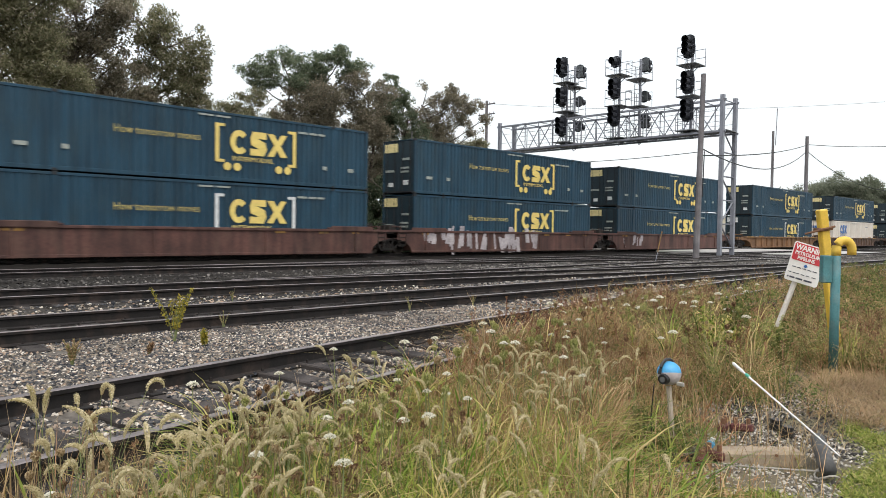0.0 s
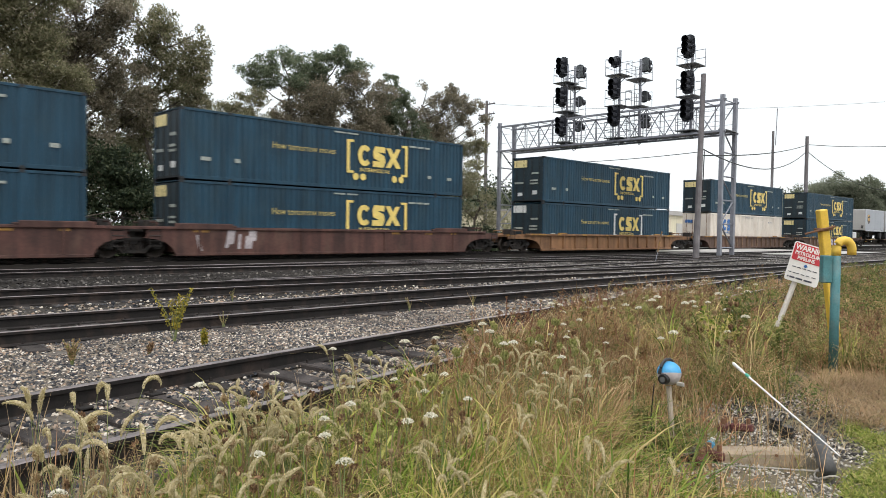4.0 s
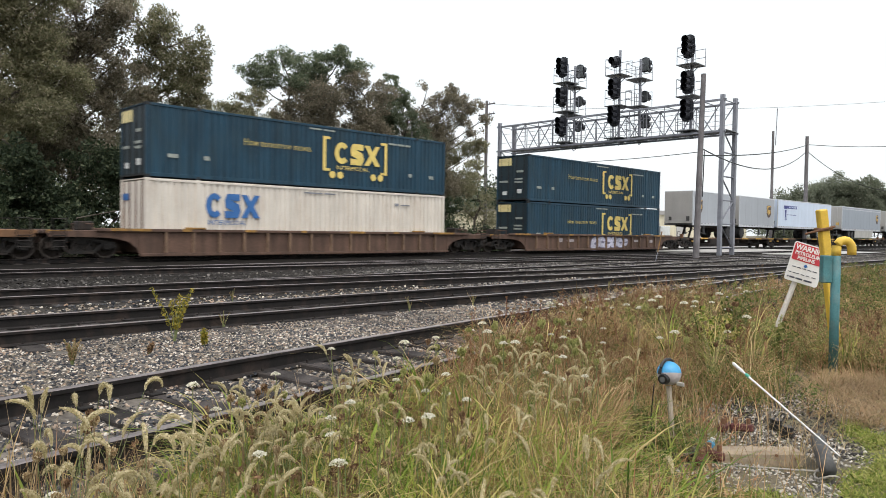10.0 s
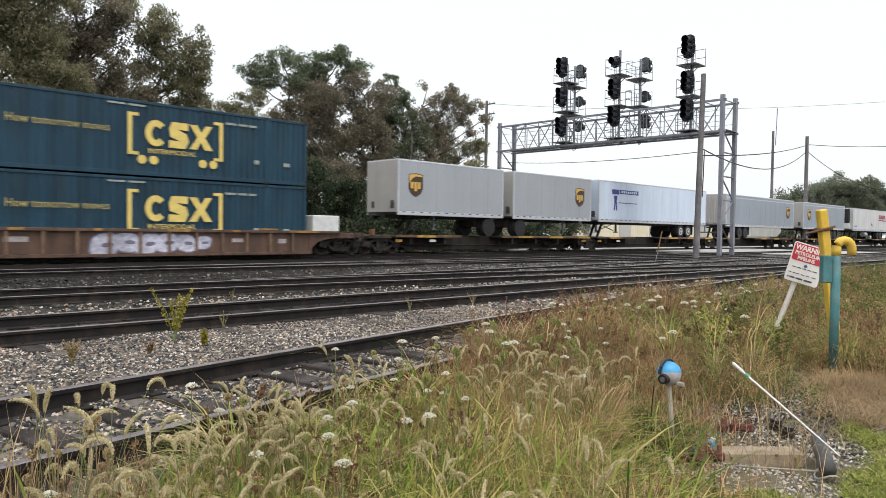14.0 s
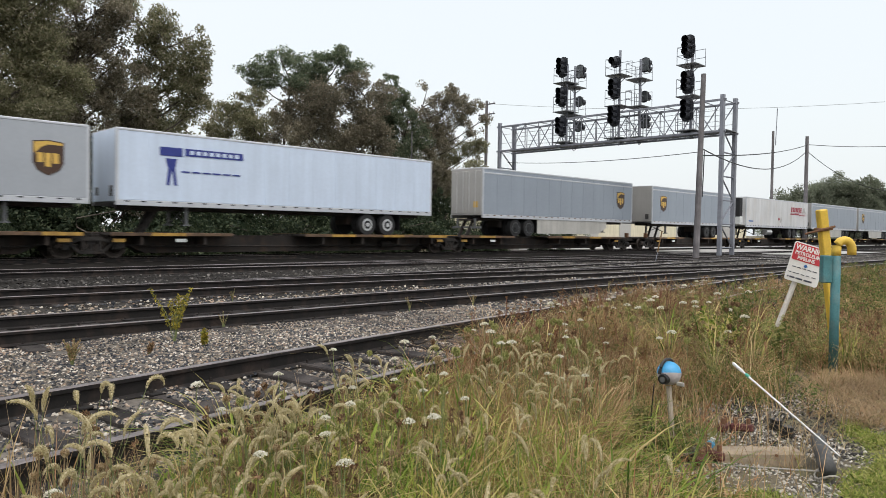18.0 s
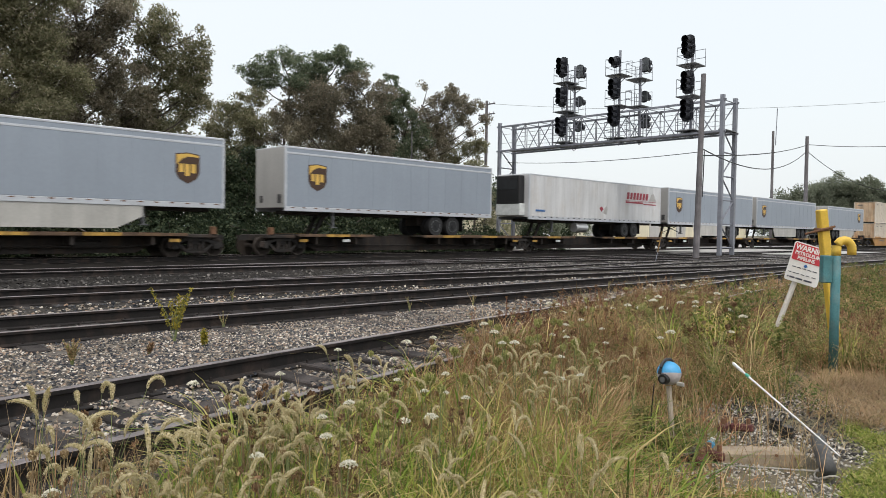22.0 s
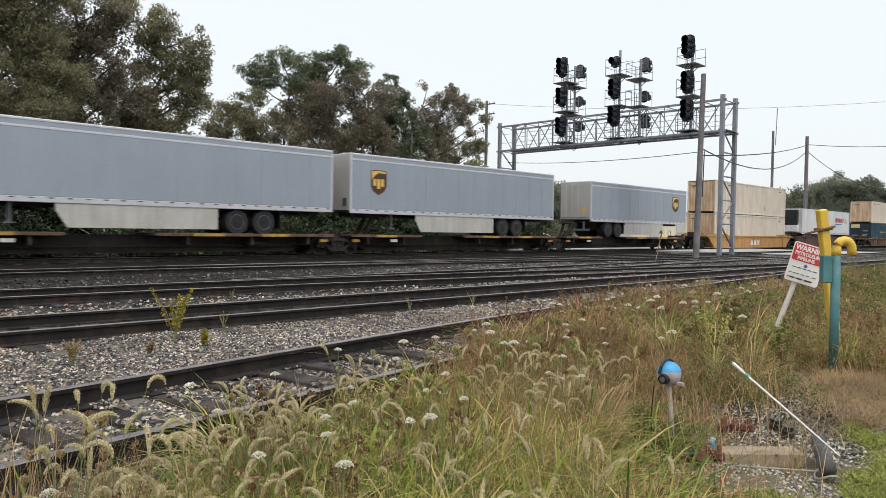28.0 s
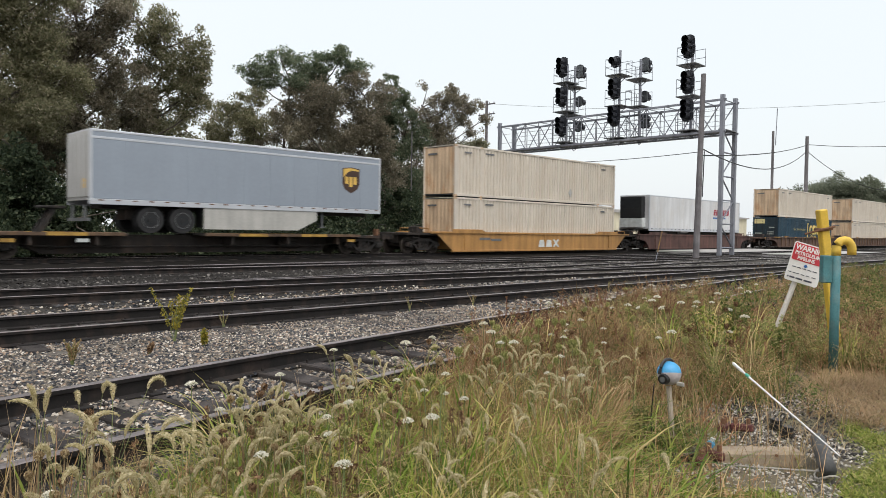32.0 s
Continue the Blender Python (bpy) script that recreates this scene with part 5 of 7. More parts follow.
def signal_mast(y, x, face, heads, stages, small=()):
    """A mast on the bridge with coloured-light heads on platforms; face is -1 or 1 along x; heads: heights of the head centres; stages: of the platforms."""
    t = thing("signal_mast", "grey signal mast with black hooded heads and railed platforms", "railway signal", "signals on the bridge")
    top = max(heads) + (0.9 if small and face < 0 else 0.3)
    part("mast", Build().tube([(x, y, GZ0), (x, y, top)], 0.085, 8), M["steel"], t)
    part("ladder", Build().box(x + 0.3, x + 0.34, y + 0.25, y + 0.29, GZ0, top - 0.4).box(x + 0.3, x + 0.34, y + 0.6, y + 0.64, GZ0, top - 0.4), M["steel"], t)
    for z, pz in zip(heads, stages):
        hx = x + face * 0.55
        h = 0.30 if z in small else 0.66 if face < 0 else 0.42
        o = part("signal_head", Build().prism([(hx - 0.10, z - h), (hx + 0.10, z - h), (hx + 0.10, z + h), (hx - 0.10, z + h)], y - 0.32, y + 0.32), M["signal_back"] if face > 0 else M["signal"], t)
        b = Build()
        n = 24
        w = 0.42
        ring = [(y + w * math.cos(2 * math.pi * k / n), z + (h - w + 0.12) * (1 if math.sin(2 * math.pi * k / n) > 0 else -1) + w * math.sin(2 * math.pi * k / n)) for k in range(n)]
        b.add([(hx, a, c) for a, c in ring] + [(hx + face * 0.03, a, c) for a, c in ring], [tuple(range(n)), tuple(range(2 * n - 1, n - 1, -1))] + [(k, k + n, (k + 1) % n + n, (k + 1) % n) for k in range(n)])
        part("target", b, M["signal"], o)
        for dz in ((0,) if z in small else (-0.38, 0, 0.38) if face < 0 else (-0.22, 0.22)):
            b = Build()
            arc = [math.pi * (k / 10) - 1.35 + 2.7 * (k / 10) for k in range(11)]
            pts0 = [(hx + face * 0.04, y + 0.245 * math.cos(a), z + dz + 0.25 * math.sin(a)) for a in arc]
            pts1 = [(hx + face * (0.66 - 0.05 * (1 - math.sin(max(0, min(math.pi, a))))), y + 0.235 * math.cos(a), z + dz + 0.24 * math.sin(a)) for a in arc]
            b.add(pts0 + pts1, [(k, k + 1, k + 12, k + 11) for k in range(10)])
            part("hood", b, M["signal"], o)
            part("lens", Build().tube([(hx + face * 0.03, y, z + dz), (hx + face * 0.06, y, z + dz)], 0.11, 12), M["glass"], o)
        part("arm", Build().tube([(x, y, z), (hx, y, z)], 0.05, 6), M["steel"], t)
        p = part("platform", Build().box(x - 0.75, x + 0.75, y - 0.55, y + 0.75, pz - 0.05, pz), M["steel_dark"], t)
        r = Build()
        for a in (-0.72, 0.72):
            for c in (-0.52, 0.72):
                r.tube([(x + a, y + c, pz), (x + a, y + c, pz + 1.1)], 0.02, 5)
        for zz in (0.55, 1.1):
            r.tube([(x - 0.72, y - 0.52, pz + zz), (x - 0.72, y + 0.72, pz + zz), (x + 0.72, y + 0.72, pz + zz), (x + 0.72, y - 0.52, pz + zz)], 0.02, 5)
        part("railing", r, M["steel"], p)
        part("platform_brace", Build().tube([(x, y, pz - 0.5), (x - 0.7, y, pz - 0.05)], 0.03, 5).tube([(x, y, pz - 0.5), (x + 0.7, y, pz - 0.05)], 0.03, 5), M["steel"], p)
    return t


SIG = [(31.85, 44.0, -1, (9.15, 11.34, 13.53), (8.0, 10.29, 12.44), ()), (31.8, 44.9, 1, (9.36, 11.26, 13.55), (7.95, 10.12, 12.26), (9.36, 11.26)),
       (27.35, 44.0, -1, (9.47, 11.36, 13.22), (7.95, 10.2, 12.35), (13.22,)), (26.25, 44.9, 1, (9.23, 10.95, 13.19), (8.0, 10.15, 12.06), (10.95,)), (21.95, 44.0, -1, (9.26, 11.05, 13.34), (7.98, 10.2, 12.25), ())]
for spec in SIG:
    signal_mast(*spec)

# ---- poles and wires ----
def pole(label, x, y, top, r, lean=(0, 0), arms=()):
    t = thing("utility_pole", label, "utility pole", "poles by the tracks")
    part("shaft", Build().tube([(x, y, GROUND - 0.1), (x + lean[0] * 0.5, y + lean[1] * 0.5, top / 2), (x + lean[0], y + lean[1], top)], [r, r * 0.88, r * 0.75], 10), M["pole"], t)
    for z in arms:
        part("crossarm", Build().soft(x - 0.06, x + 0.06, y - 1.2, y + 1.2, z - 0.06, z + 0.06, 0.01), M["pole"], t)
        for k in (-1.05, -0.4, 0.4, 1.05):
            part("insulator", Build().tube([(x, y + k, z + 0.06), (x, y + k, z + 0.24)], [0.05, 0.03], 6), M["steel"], t)
    return t


pole_near = pole("tall grey weathered timber pole beside the signal bridge", 35.6, 17.33, 9.68, 0.17, (0.4, 0.0))
part("conduit", Build().tube([(35.86, 17.18, 3.2), (35.98, 17.18, 5.6)], 0.03, 6), M["wire"], pole_near)
part("base_collar", Build().tube([(35.55, 17.33, -0.25), (35.55, 17.33, -0.08)], 0.3, 10), M["red_iron"], pole_near)
pole("grey timber pole carrying cables", 83.2, 28.0, 12.2, 0.24)
mast_far = pole("slim grey pole with a whip aerial", 103.35, 39.3, 16.0, 0.22)
part("aerial", Build().tube([(103.75, 39.1, 14.0), (103.85, 39.0, 19.2)], 0.06, 6), M["steel"], mast_far)
pole("timber utility pole with crossarms and insulators", 58.1, 52.8, 15.6, 0.2, (0, 0), (15.2, 14.1))
pole("thin grey pole among the trees", 38.2, 42.8, 9.2, 0.06)


def cable(name, label, a, c, sag, r=0.025):
    pts = [Vector(a).lerp(Vector(c), i / 14) - Vector((0, 0, sag * 4 * (i / 14) * (1 - i / 14))) for i in range(15)]
    tagged(part(name, Build().tube(pts, r, 5), M["wire"]), label, "cable", "overhead cables")


cable("cable", "black overhead cable hanging between poles", (36.0, 17.33, 5.4), (83.2, 28.0, 11.25), 0.35, 0.035)
cable("cable", "black overhead cable hanging between poles", (83.2, 28.0, 11.3), (113, 24.0, 13.9), 0.3, 0.035)
cable("cable", "black slack cable hanging from the pole", (83.2, 28.0, 10.6), (36.05, 17.33, 5.75), 1.5, 0.035)
cable("cable", "black slack cable hanging from the pole", (83.2, 28.0, 10.6), (108, 23.0, 7.6), 1.8, 0.035)
cable("cable", "thin black cable crossing behind the tracks", (36.0, 17.3, 5.6), (44.5, 38.0, 6.9), 0.25, 0.02)
cable("cable", "thin distant overhead wire", (58.1, 52.8, 15.3), (82.6, 20.4, 15.0), 0.7, 0.015)

# ---- behind the train: lot, building, cars, trees ----
tagged(part("access_road", Build().box(44, 200, 40, 62, -0.4, -0.33).box(90, 230, 62, 135, -0.4, -0.334), M["concrete"]), "pale worn concrete yard behind the tracks", "road", kind="structure")
crossing = Build()
for i in range(14):
    crossing.soft(50.0 + i * 1.25, 51.2 + i * 1.25, 16.6, 19.6, -0.3, -0.02, 0.02)
    crossing.soft(50.0 + i * 1.25, 51.2 + i * 1.25, 22.2, 27.6, -0.3, -0.02, 0.02)
tagged(part("level_crossing", crossing, M["concrete"]), "pale concrete panels of a road crossing between the rails", "road", kind="structure")
hall = thing("warehouse", "low cream metal warehouse beyond the yard", "building")
part("wall", Build().box(87, 150, 62, 90, -0.4, 4.6), M["cream_wall"], hall)
part("roof", Build().prism([(86.6, 4.6), (150.4, 4.6), (150.4, 4.85), (118, 5.4), (86.6, 4.85)], 61.6, 90.4), M["concrete"], hall)
for i in range(6):
    part("door", Build().box(91 + i * 9.5, 94.4 + i * 9.5, 61.93, 62.0, -0.36, 3.2), M["trailer_end"], hall)


def road_car(name, label, x, y, rz, van=False):
    t = thing(name, label, "car", "parked vehicles")
    L, H = (5.4, 2.0) if van else (4.6, 1.5)
    if van:
        out = [(0, 0.35), (L, 0.35), (L, 1.0), (L - 0.9, 1.15), (L - 1.5, H), (0.1, H), (0, 1.2)]
        glass = [(L - 1.0, 1.2), (L - 1.5, H - 0.12), (L - 2.3, H - 0.12), (L - 2.3, 1.2)]
    else:
        out = [(0, 0.35), (L, 0.35), (L, 0.75), (L - 1.1, 0.95), (L - 1.9, H), (1.2, H), (0.25, 0.98), (0, 0.8)]
        glass = [(L - 1.25, 0.98), (L - 1.95, H - 0.1), (1.3, H - 0.1), (0.6, 0.98)]
    part("body", Build().prism(out, -0.85, 0.85), M["car_white"], t)
    part("window", Build().prism(glass, -0.86, 0.86), M["glass"], t)
    for dx in (0.85, L - 0.9):
        for s in (-1, 1):
            w = part("wheel", Build().disc(dx, s * 0.7, 0.33, 0.33, s * 0.88, 16), M["tyre"], t)
            part("rim", Build().disc(dx, s * 0.88, 0.33, 0.2, s * 0.89, 12), M["rim"], w)
    t.matrix_basis = pose(x, y, -0.33, 0, 0, rz)


road_car("van", "white delivery van parked in the yard", 131, 108, -40, True)
road_car("car", "white car parked in the yard", 121, 116, -38)
road_car("car", "white car parked by the warehouse", 60.4, 49.6, -62)
stake = thing("marker_stake", "thin leaning marker stake with a yellow top beside the track", "marker stake")
part("rod", Build().tube([(30.0, 16.6, -0.25), (30.25, 16.6, 0.35)], 0.018, 6), M["steel"], stake)
part("top", Build().tube([(30.25, 16.6, 0.35), (30.62, 16.6, 1.32)], [0.03, 0.034], 6), M["car_edge"], stake, "faded yellow sleeve")


def leaf_cloud(centres, radii, per, size, rng):
    """Triangles of many small leaves scattered in clumps: each leaf is a bent pair of triangles."""
    n = len(centres) * per
    c = np.repeat(np.asarray(centres), per, axis=0)
    d = rng.normal(size=(n, 3))
    d /= np.linalg.norm(d, axis=1, keepdims=True)
    p = c + d * (rng.random((n, 1)) ** 0.45) * np.repeat(np.asarray(radii)[:, None], per, axis=0) * np.array([1, 1, 0.75])
    u = rng.normal(size=(n, 3))
    u /= np.linalg.norm(u, axis=1, keepdims=True)
    w = np.cross(u, rng.normal(size=(n, 3)))
    w /= np.linalg.norm(w, axis=1, keepdims=True) + 1e-9
    s = size * rng.uniform(0.6, 1.35, (n, 1))
    v = np.stack([p - u * s, p + w * s * 0.5, p + u * s, p - w * s * 0.5], axis=1).reshape(-1, 3)
    k = np.arange(n)[:, None] * 4
    t = np.concatenate([k + np.array([0, 1, 2]), k + np.array([0, 2, 3])])
    return v, t


def tree(label, x, y, height, lobes, leaf, seed, per=85, size=0.085, density=20.0, group="trees behind the tracks", bare=0.55, puff=1.0):
    """A tapered trunk, limbs out to the lobes of an uneven crown (sideways offset, height, radius), twigs, and small leaves in clumps with gaps between them."""
    rng = np.random.default_rng(seed)
    t = thing("tree", label, "tree", group)
    trunk = Build()
    pts = [np.array([rng.normal() * 0.12 * i, rng.normal() * 0.12 * i, height * 0.85 * i / 6]) for i in range(7)]
    trunk.tube(pts, [height * 0.011 * (1.15 - i / 6) + 0.02 for i in range(7)], 8)
    tips, rad = [], []
    for off, z, r in lobes:
        c = np.array([off * 0.70 + rng.normal() * 0.5, -off * 0.72 + rng.normal() * 0.5, z])
        k = min(max((z - 0.55 * r - abs(off) * 0.6) / (height * 0.85) * 6, 0.3), 5.9)
        base = pts[int(k)] + (pts[int(k) + 1] - pts[int(k)]) * (k - int(k))
        r0 = height * 0.0028 + 0.02
        r *= 1.2
        trunk.tube([base, (base + c) / 2 - np.array([0, 0, 0.06 * abs(off)]), c], [r0, r0 * 0.7, 0.03], 6, False)
        for j in range(max(6, int(density * r * r))):
            d = rng.normal(size=3)
            d /= np.linalg.norm(d)
            q = c + d * r * rng.uniform(0.15, 1.0) ** 0.5 * np.array([1, 1, 0.85])
            if noise.noise((q[0] * 0.55 + x, q[1] * 0.55 + y, q[2] * 0.55)) < -bare * 0.6:
                continue
            if j % 4 == 0:
                m0 = base + (c - base) * rng.uniform(0.55, 1.0)
                trunk.tube([m0, (m0 + q) / 2 + rng.normal(size=3) * 0.12, q], [0.02, 0.014, 0.006], 3, False)
            tips.append(q)
            rad.append(puff * rng.uniform(0.35, 0.75) * min(1.0, 0.55 + r * 0.3))
    part("trunk", trunk, M["bark"], t)
    v, f = leaf_cloud(tips, rad, per, size, rng)
    part("crown", fast_mesh("crown", v, f, leaf), None, t)
    t.location = (x, y, GROUND)
    return t


def round_lobes(height, spread, low, n, seed):
    """Lobes of a full crown that is widest below its middle."""
    r = random.Random(seed)
    out = []
    for i in range(n):
        f = (i + 0.5) / n
        z = low + (height - low) * f
        w = spread * (1 - 0.75 * f * f) * 0.7
        out.append((r.uniform(-w, w), z - 0.4 * spread * f, spread * (0.52 - 0.2 * f) * r.uniform(0.8, 1.15)))
    return out


OLIVE = "tall tree with sparse olive-green leaves"
BROWN = "tall tree with thin brown autumn leaves"
GREEN = "broad tree with dark green layered leaves"
LOWER = [(-1.4, 6.4, 1.4), (1.2, 5.6, 1.5), (0.2, 7.2, 1.3)]
tree(OLIVE, 8.3, 42.5, 16.0, [(0.3, 14.0, 2.0), (1.9, 14.3, 1.6), (2.9, 12.0, 1.3), (1.4, 10.5, 1.6), (2.7, 9.1, 1.3), (1.2, 8.2, 1.7), (2.9, 7.1, 1.4), (1.7, 12.2, 1.2), (3.8, 11.1, 1.0), (3.6, 13.6, 0.9), (3.9, 10.0, 0.9), (2.3, 10.2, 1.0)] + LOWER, M["leaf_olive"], 1)
tree(BROWN, 13.0, 44, 17.8, [(0.0, 15.8, 1.9), (1.5, 13.9, 1.5), (0.0, 12.6, 1.5), (1.8, 12.0, 1.2), (0.6, 10.3, 1.3), (2.1, 9.7, 1.2), (-0.3, 8.7, 1.5), (1.3, 8.1, 1.5), (2.4, 14.9, 0.7), (2.8, 12.6, 0.7), (3.0, 11.0, 0.8), (2.6, 13.6, 0.6), (1.0, 12.6, 1.0), (3.4, 9.4, 0.8)] + LOWER, M["leaf_brown"], 2)
tree(OLIVE, 18.0, 43.5, 15.4, [(-1.5, 14.8, 0.6), (-1.0, 14.0, 0.6), (0.7, 14.3, 0.7), (-0.0, 13.3, 0.9), (1.3, 13.5, 0.7), (2.3, 12.6, 0.9), (2.8, 11.6, 0.7), (2.0, 10.9, 1.1), (0.3, 11.6, 1.0), (-0.8, 11.3, 0.8), (1.3, 9.5, 1.3), (-0.4, 9.7, 1.1), (2.5, 9.7, 0.8), (-1.4, 8.6, 1.1), (-1.9, 13.2, 0.5), (-1.9, 14.2, 0.5), (-0.6, 12.4, 0.8), (3.2, 10.4, 0.5), (3.0, 9.0, 0.6), (0.7, 10.6, 0.9)] + LOWER, M["leaf_olive"], 3)
tree(BROWN, 12.0, 46.5, 16.2, [(0.2, 14.9, 1.3), (0.9, 12.9, 1.3), (0.6, 10.9, 1.3), (0.2, 8.6, 1.5), (5.0, 10.0, 1.1), (4.9, 8.3, 1.2)] + LOWER, M["leaf_brown"], 15)
tree(OLIVE, 26.0, 47, 11.7, [(0.1, 10.5, 0.9), (1.0, 11.0, 0.7), (-0.5, 9.4, 1.1), (-1.7, 10.0, 0.8), (0.7, 9.0, 1.1), (-2.2, 8.6, 1.1)] + LOWER, M["leaf_olive"], 6)
tree(GREEN, 29.4, 47.5, 15.3, [(-1.1, 14.3, 1.0), (-1.9, 13.7, 0.7), (-0.2, 14.5, 0.8), (-0.9, 13.1, 1.0), (-2.1, 12.7, 0.6), (0.1, 12.7, 0.9)] + LOWER, M["leaf_green"], 7)
tree(GREEN, 33.0, 48, 16.1, [(-1.6, 14.6, 1.1), (-0.5, 14.8, 1.0), (0.4, 14.2, 0.9), (-1.0, 13.6, 1.0), (1.6, 15.3, 0.7), (2.6, 15.3, 0.8), (3.6, 14.9, 0.6), (2.9, 14.7, 0.6), (2.0, 14.1, 0.6)] + LOWER, M["leaf_green"], 8)
tree(BROWN, 31.0, 45, 13.2, [(-2.0, 11.5, 1.1), (-0.5, 12.0, 1.2), (1.0, 11.1, 1.2), (-1.2, 10.2, 1.4), (-2.9, 10.2, 1.1), (0.6, 9.6, 1.4), (-1.6, 8.7, 1.4), (-3.7, 8.9, 1.1)] + LOWER, M["leaf_brown"], 9)
tree(BROWN, 36.0, 45.5, 14.4, [(-1.2, 13.4, 1.0), (-0.1, 12.8, 1.0), (-1.8, 12.1, 1.1), (0.2, 11.4, 1.3), (-1.0, 10.2, 1.4), (1.1, 10.0, 1.2), (-2.4, 9.3, 1.3), (-0.1, 8.9, 1.4), (-0.5, 9.3, 1.2), (1.3, 8.9, 1.1)] + LOWER, M["leaf_brown"], 10)
tree(GREEN, 40.0, 47, 15.1, [(-0.2, 14.5, 0.6), (0.2, 13.4, 0.8), (-0.4, 12.8, 0.7), (0.9, 12.6, 0.7), (0.4, 11.6, 1.1), (1.2, 11.0, 0.9), (-0.3, 10.7, 1.0), (-0.1, 9.9, 1.2), (1.9, 9.9, 1.0), (0.9, 8.8, 1.2), (-1.2, 11.1, 0.9), (2.4, 9.2, 0.9)] + LOWER, M["leaf_green"], 11)
tree(BROWN, 44.5, 47, 15.2, [(0.3, 14.3, 0.8), (1.4, 14.5, 0.7), (-0.2, 13.2, 1.0), (1.6, 13.2, 1.0), (2.9, 13.6, 0.7), (3.9, 12.9, 0.7), (3.2, 12.0, 0.9), (0.9, 11.6, 1.2), (4.2, 11.7, 0.6), (1.9, 10.4, 1.2), (-0.7, 11.1, 1.0), (-0.2, 9.6, 1.2), (-1.2, 12.1, 0.8), (-1.5, 10.7, 0.9), (3.4, 10.6, 0.8)] + LOWER, M["leaf_brown"], 12)
tree(OLIVE, 47.0, 48, 10.4, [(2.4, 9.5, 0.9), (3.5, 9.8, 0.6), (1.4, 9.1, 0.9), (0.3, 8.8, 1.0)] + LOWER, M["leaf_olive"], 13)
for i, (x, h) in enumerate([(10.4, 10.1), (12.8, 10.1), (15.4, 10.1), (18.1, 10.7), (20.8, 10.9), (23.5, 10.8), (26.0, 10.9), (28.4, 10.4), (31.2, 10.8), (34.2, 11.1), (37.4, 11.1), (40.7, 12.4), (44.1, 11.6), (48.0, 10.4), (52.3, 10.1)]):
    tree("mid-height tree filling the wood behind the taller ones", x, 50.0 + 1.2 * math.sin(i * 2.1), h, round_lobes(h, 2.6, 1.5, 8, 90 + i), M[("leaf_brown", "leaf_shaded", "leaf_olive")[i % 3]], 90 + i, 70, 0.11, 7.0, "trees behind the tracks", 0.7, 1.5)
# shrubs take the leaf colour darkened for shade under the wood
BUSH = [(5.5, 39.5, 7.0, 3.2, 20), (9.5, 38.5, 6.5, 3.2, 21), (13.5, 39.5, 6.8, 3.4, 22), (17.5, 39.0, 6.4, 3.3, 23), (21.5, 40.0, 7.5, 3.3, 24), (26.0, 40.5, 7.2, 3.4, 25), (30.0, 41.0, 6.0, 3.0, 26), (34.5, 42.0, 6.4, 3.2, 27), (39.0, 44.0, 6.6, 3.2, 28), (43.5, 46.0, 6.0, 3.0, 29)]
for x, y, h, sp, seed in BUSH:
    tree("dense green shrub at the edge of the wood, coloured dark for shade", x, y, h, round_lobes(h, sp, 0.8, 8, seed), M["leaf_shaded"], seed, 75, 0.10, 13.0, "shrubs behind the tracks", 0.6)
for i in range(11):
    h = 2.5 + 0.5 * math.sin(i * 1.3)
    tree("low green shrub along the edge of the wood, coloured dark for shade", 3 + 4.1 * i, 35.6 + 0.8 * math.sin(i * 2.3), h, round_lobes(h, 2.4, 0.4, 5, 60 + i), M["leaf_shaded"], 60 + i, 60, 0.11, 13.0, "shrubs behind the tracks", 0.6)
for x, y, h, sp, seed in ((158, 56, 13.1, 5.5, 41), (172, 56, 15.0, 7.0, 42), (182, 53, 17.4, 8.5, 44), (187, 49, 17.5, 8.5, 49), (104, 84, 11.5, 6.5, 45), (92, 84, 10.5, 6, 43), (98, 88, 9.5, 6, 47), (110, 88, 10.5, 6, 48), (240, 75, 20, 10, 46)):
    tree("distant broad green tree beyond the yard", x, y, h, round_lobes(h, sp, h * 0.15, 9, seed), M["leaf_hazed"], seed, 130, 0.2, 3.2, "far trees", 0.6, 2.6)
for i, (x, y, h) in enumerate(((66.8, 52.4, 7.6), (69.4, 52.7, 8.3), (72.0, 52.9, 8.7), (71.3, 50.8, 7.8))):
    tree("leafy green tree standing before the warehouse", x, y, h, round_lobes(h, 3.0, 0.8, 9, 120 + i), M["leaf_hazed"], 120 + i, 90, 0.14, 7.0, "far trees", 0.7, 1.5)
tagged(part("wood", fast_mesh("wood", *leaf_cloud([(a, 54 + 5 * math.sin(a * 1.7), 1 + 5 * abs(math.sin(a * 0.9))) for a in np.arange(-10, 62, 0.9)], [2.6] * 80, 130, 0.2, RNG), M["leaf_shaded"])), "dense undergrowth deep in the wood, coloured dark for shade", "wood", kind="stuff")

# ---- beside the camera: pipeline posts, sign, marker ball and litter ----
def sheet_panel(x0, x1, z0, z1, r=0.02):
    pts = []
    for cx, cz, a0 in ((x1 - r, z1 - r, 0), (x0 + r, z1 - r, 90), (x0 + r, z0 + r, 180), (x1 - r, z0 + r, 270)):
        pts += [(cx + r * math.cos(radians(a0 + k * 30)), cz + r * math.sin(radians(a0 + k * 30))) for k in range(4)]
    return pts


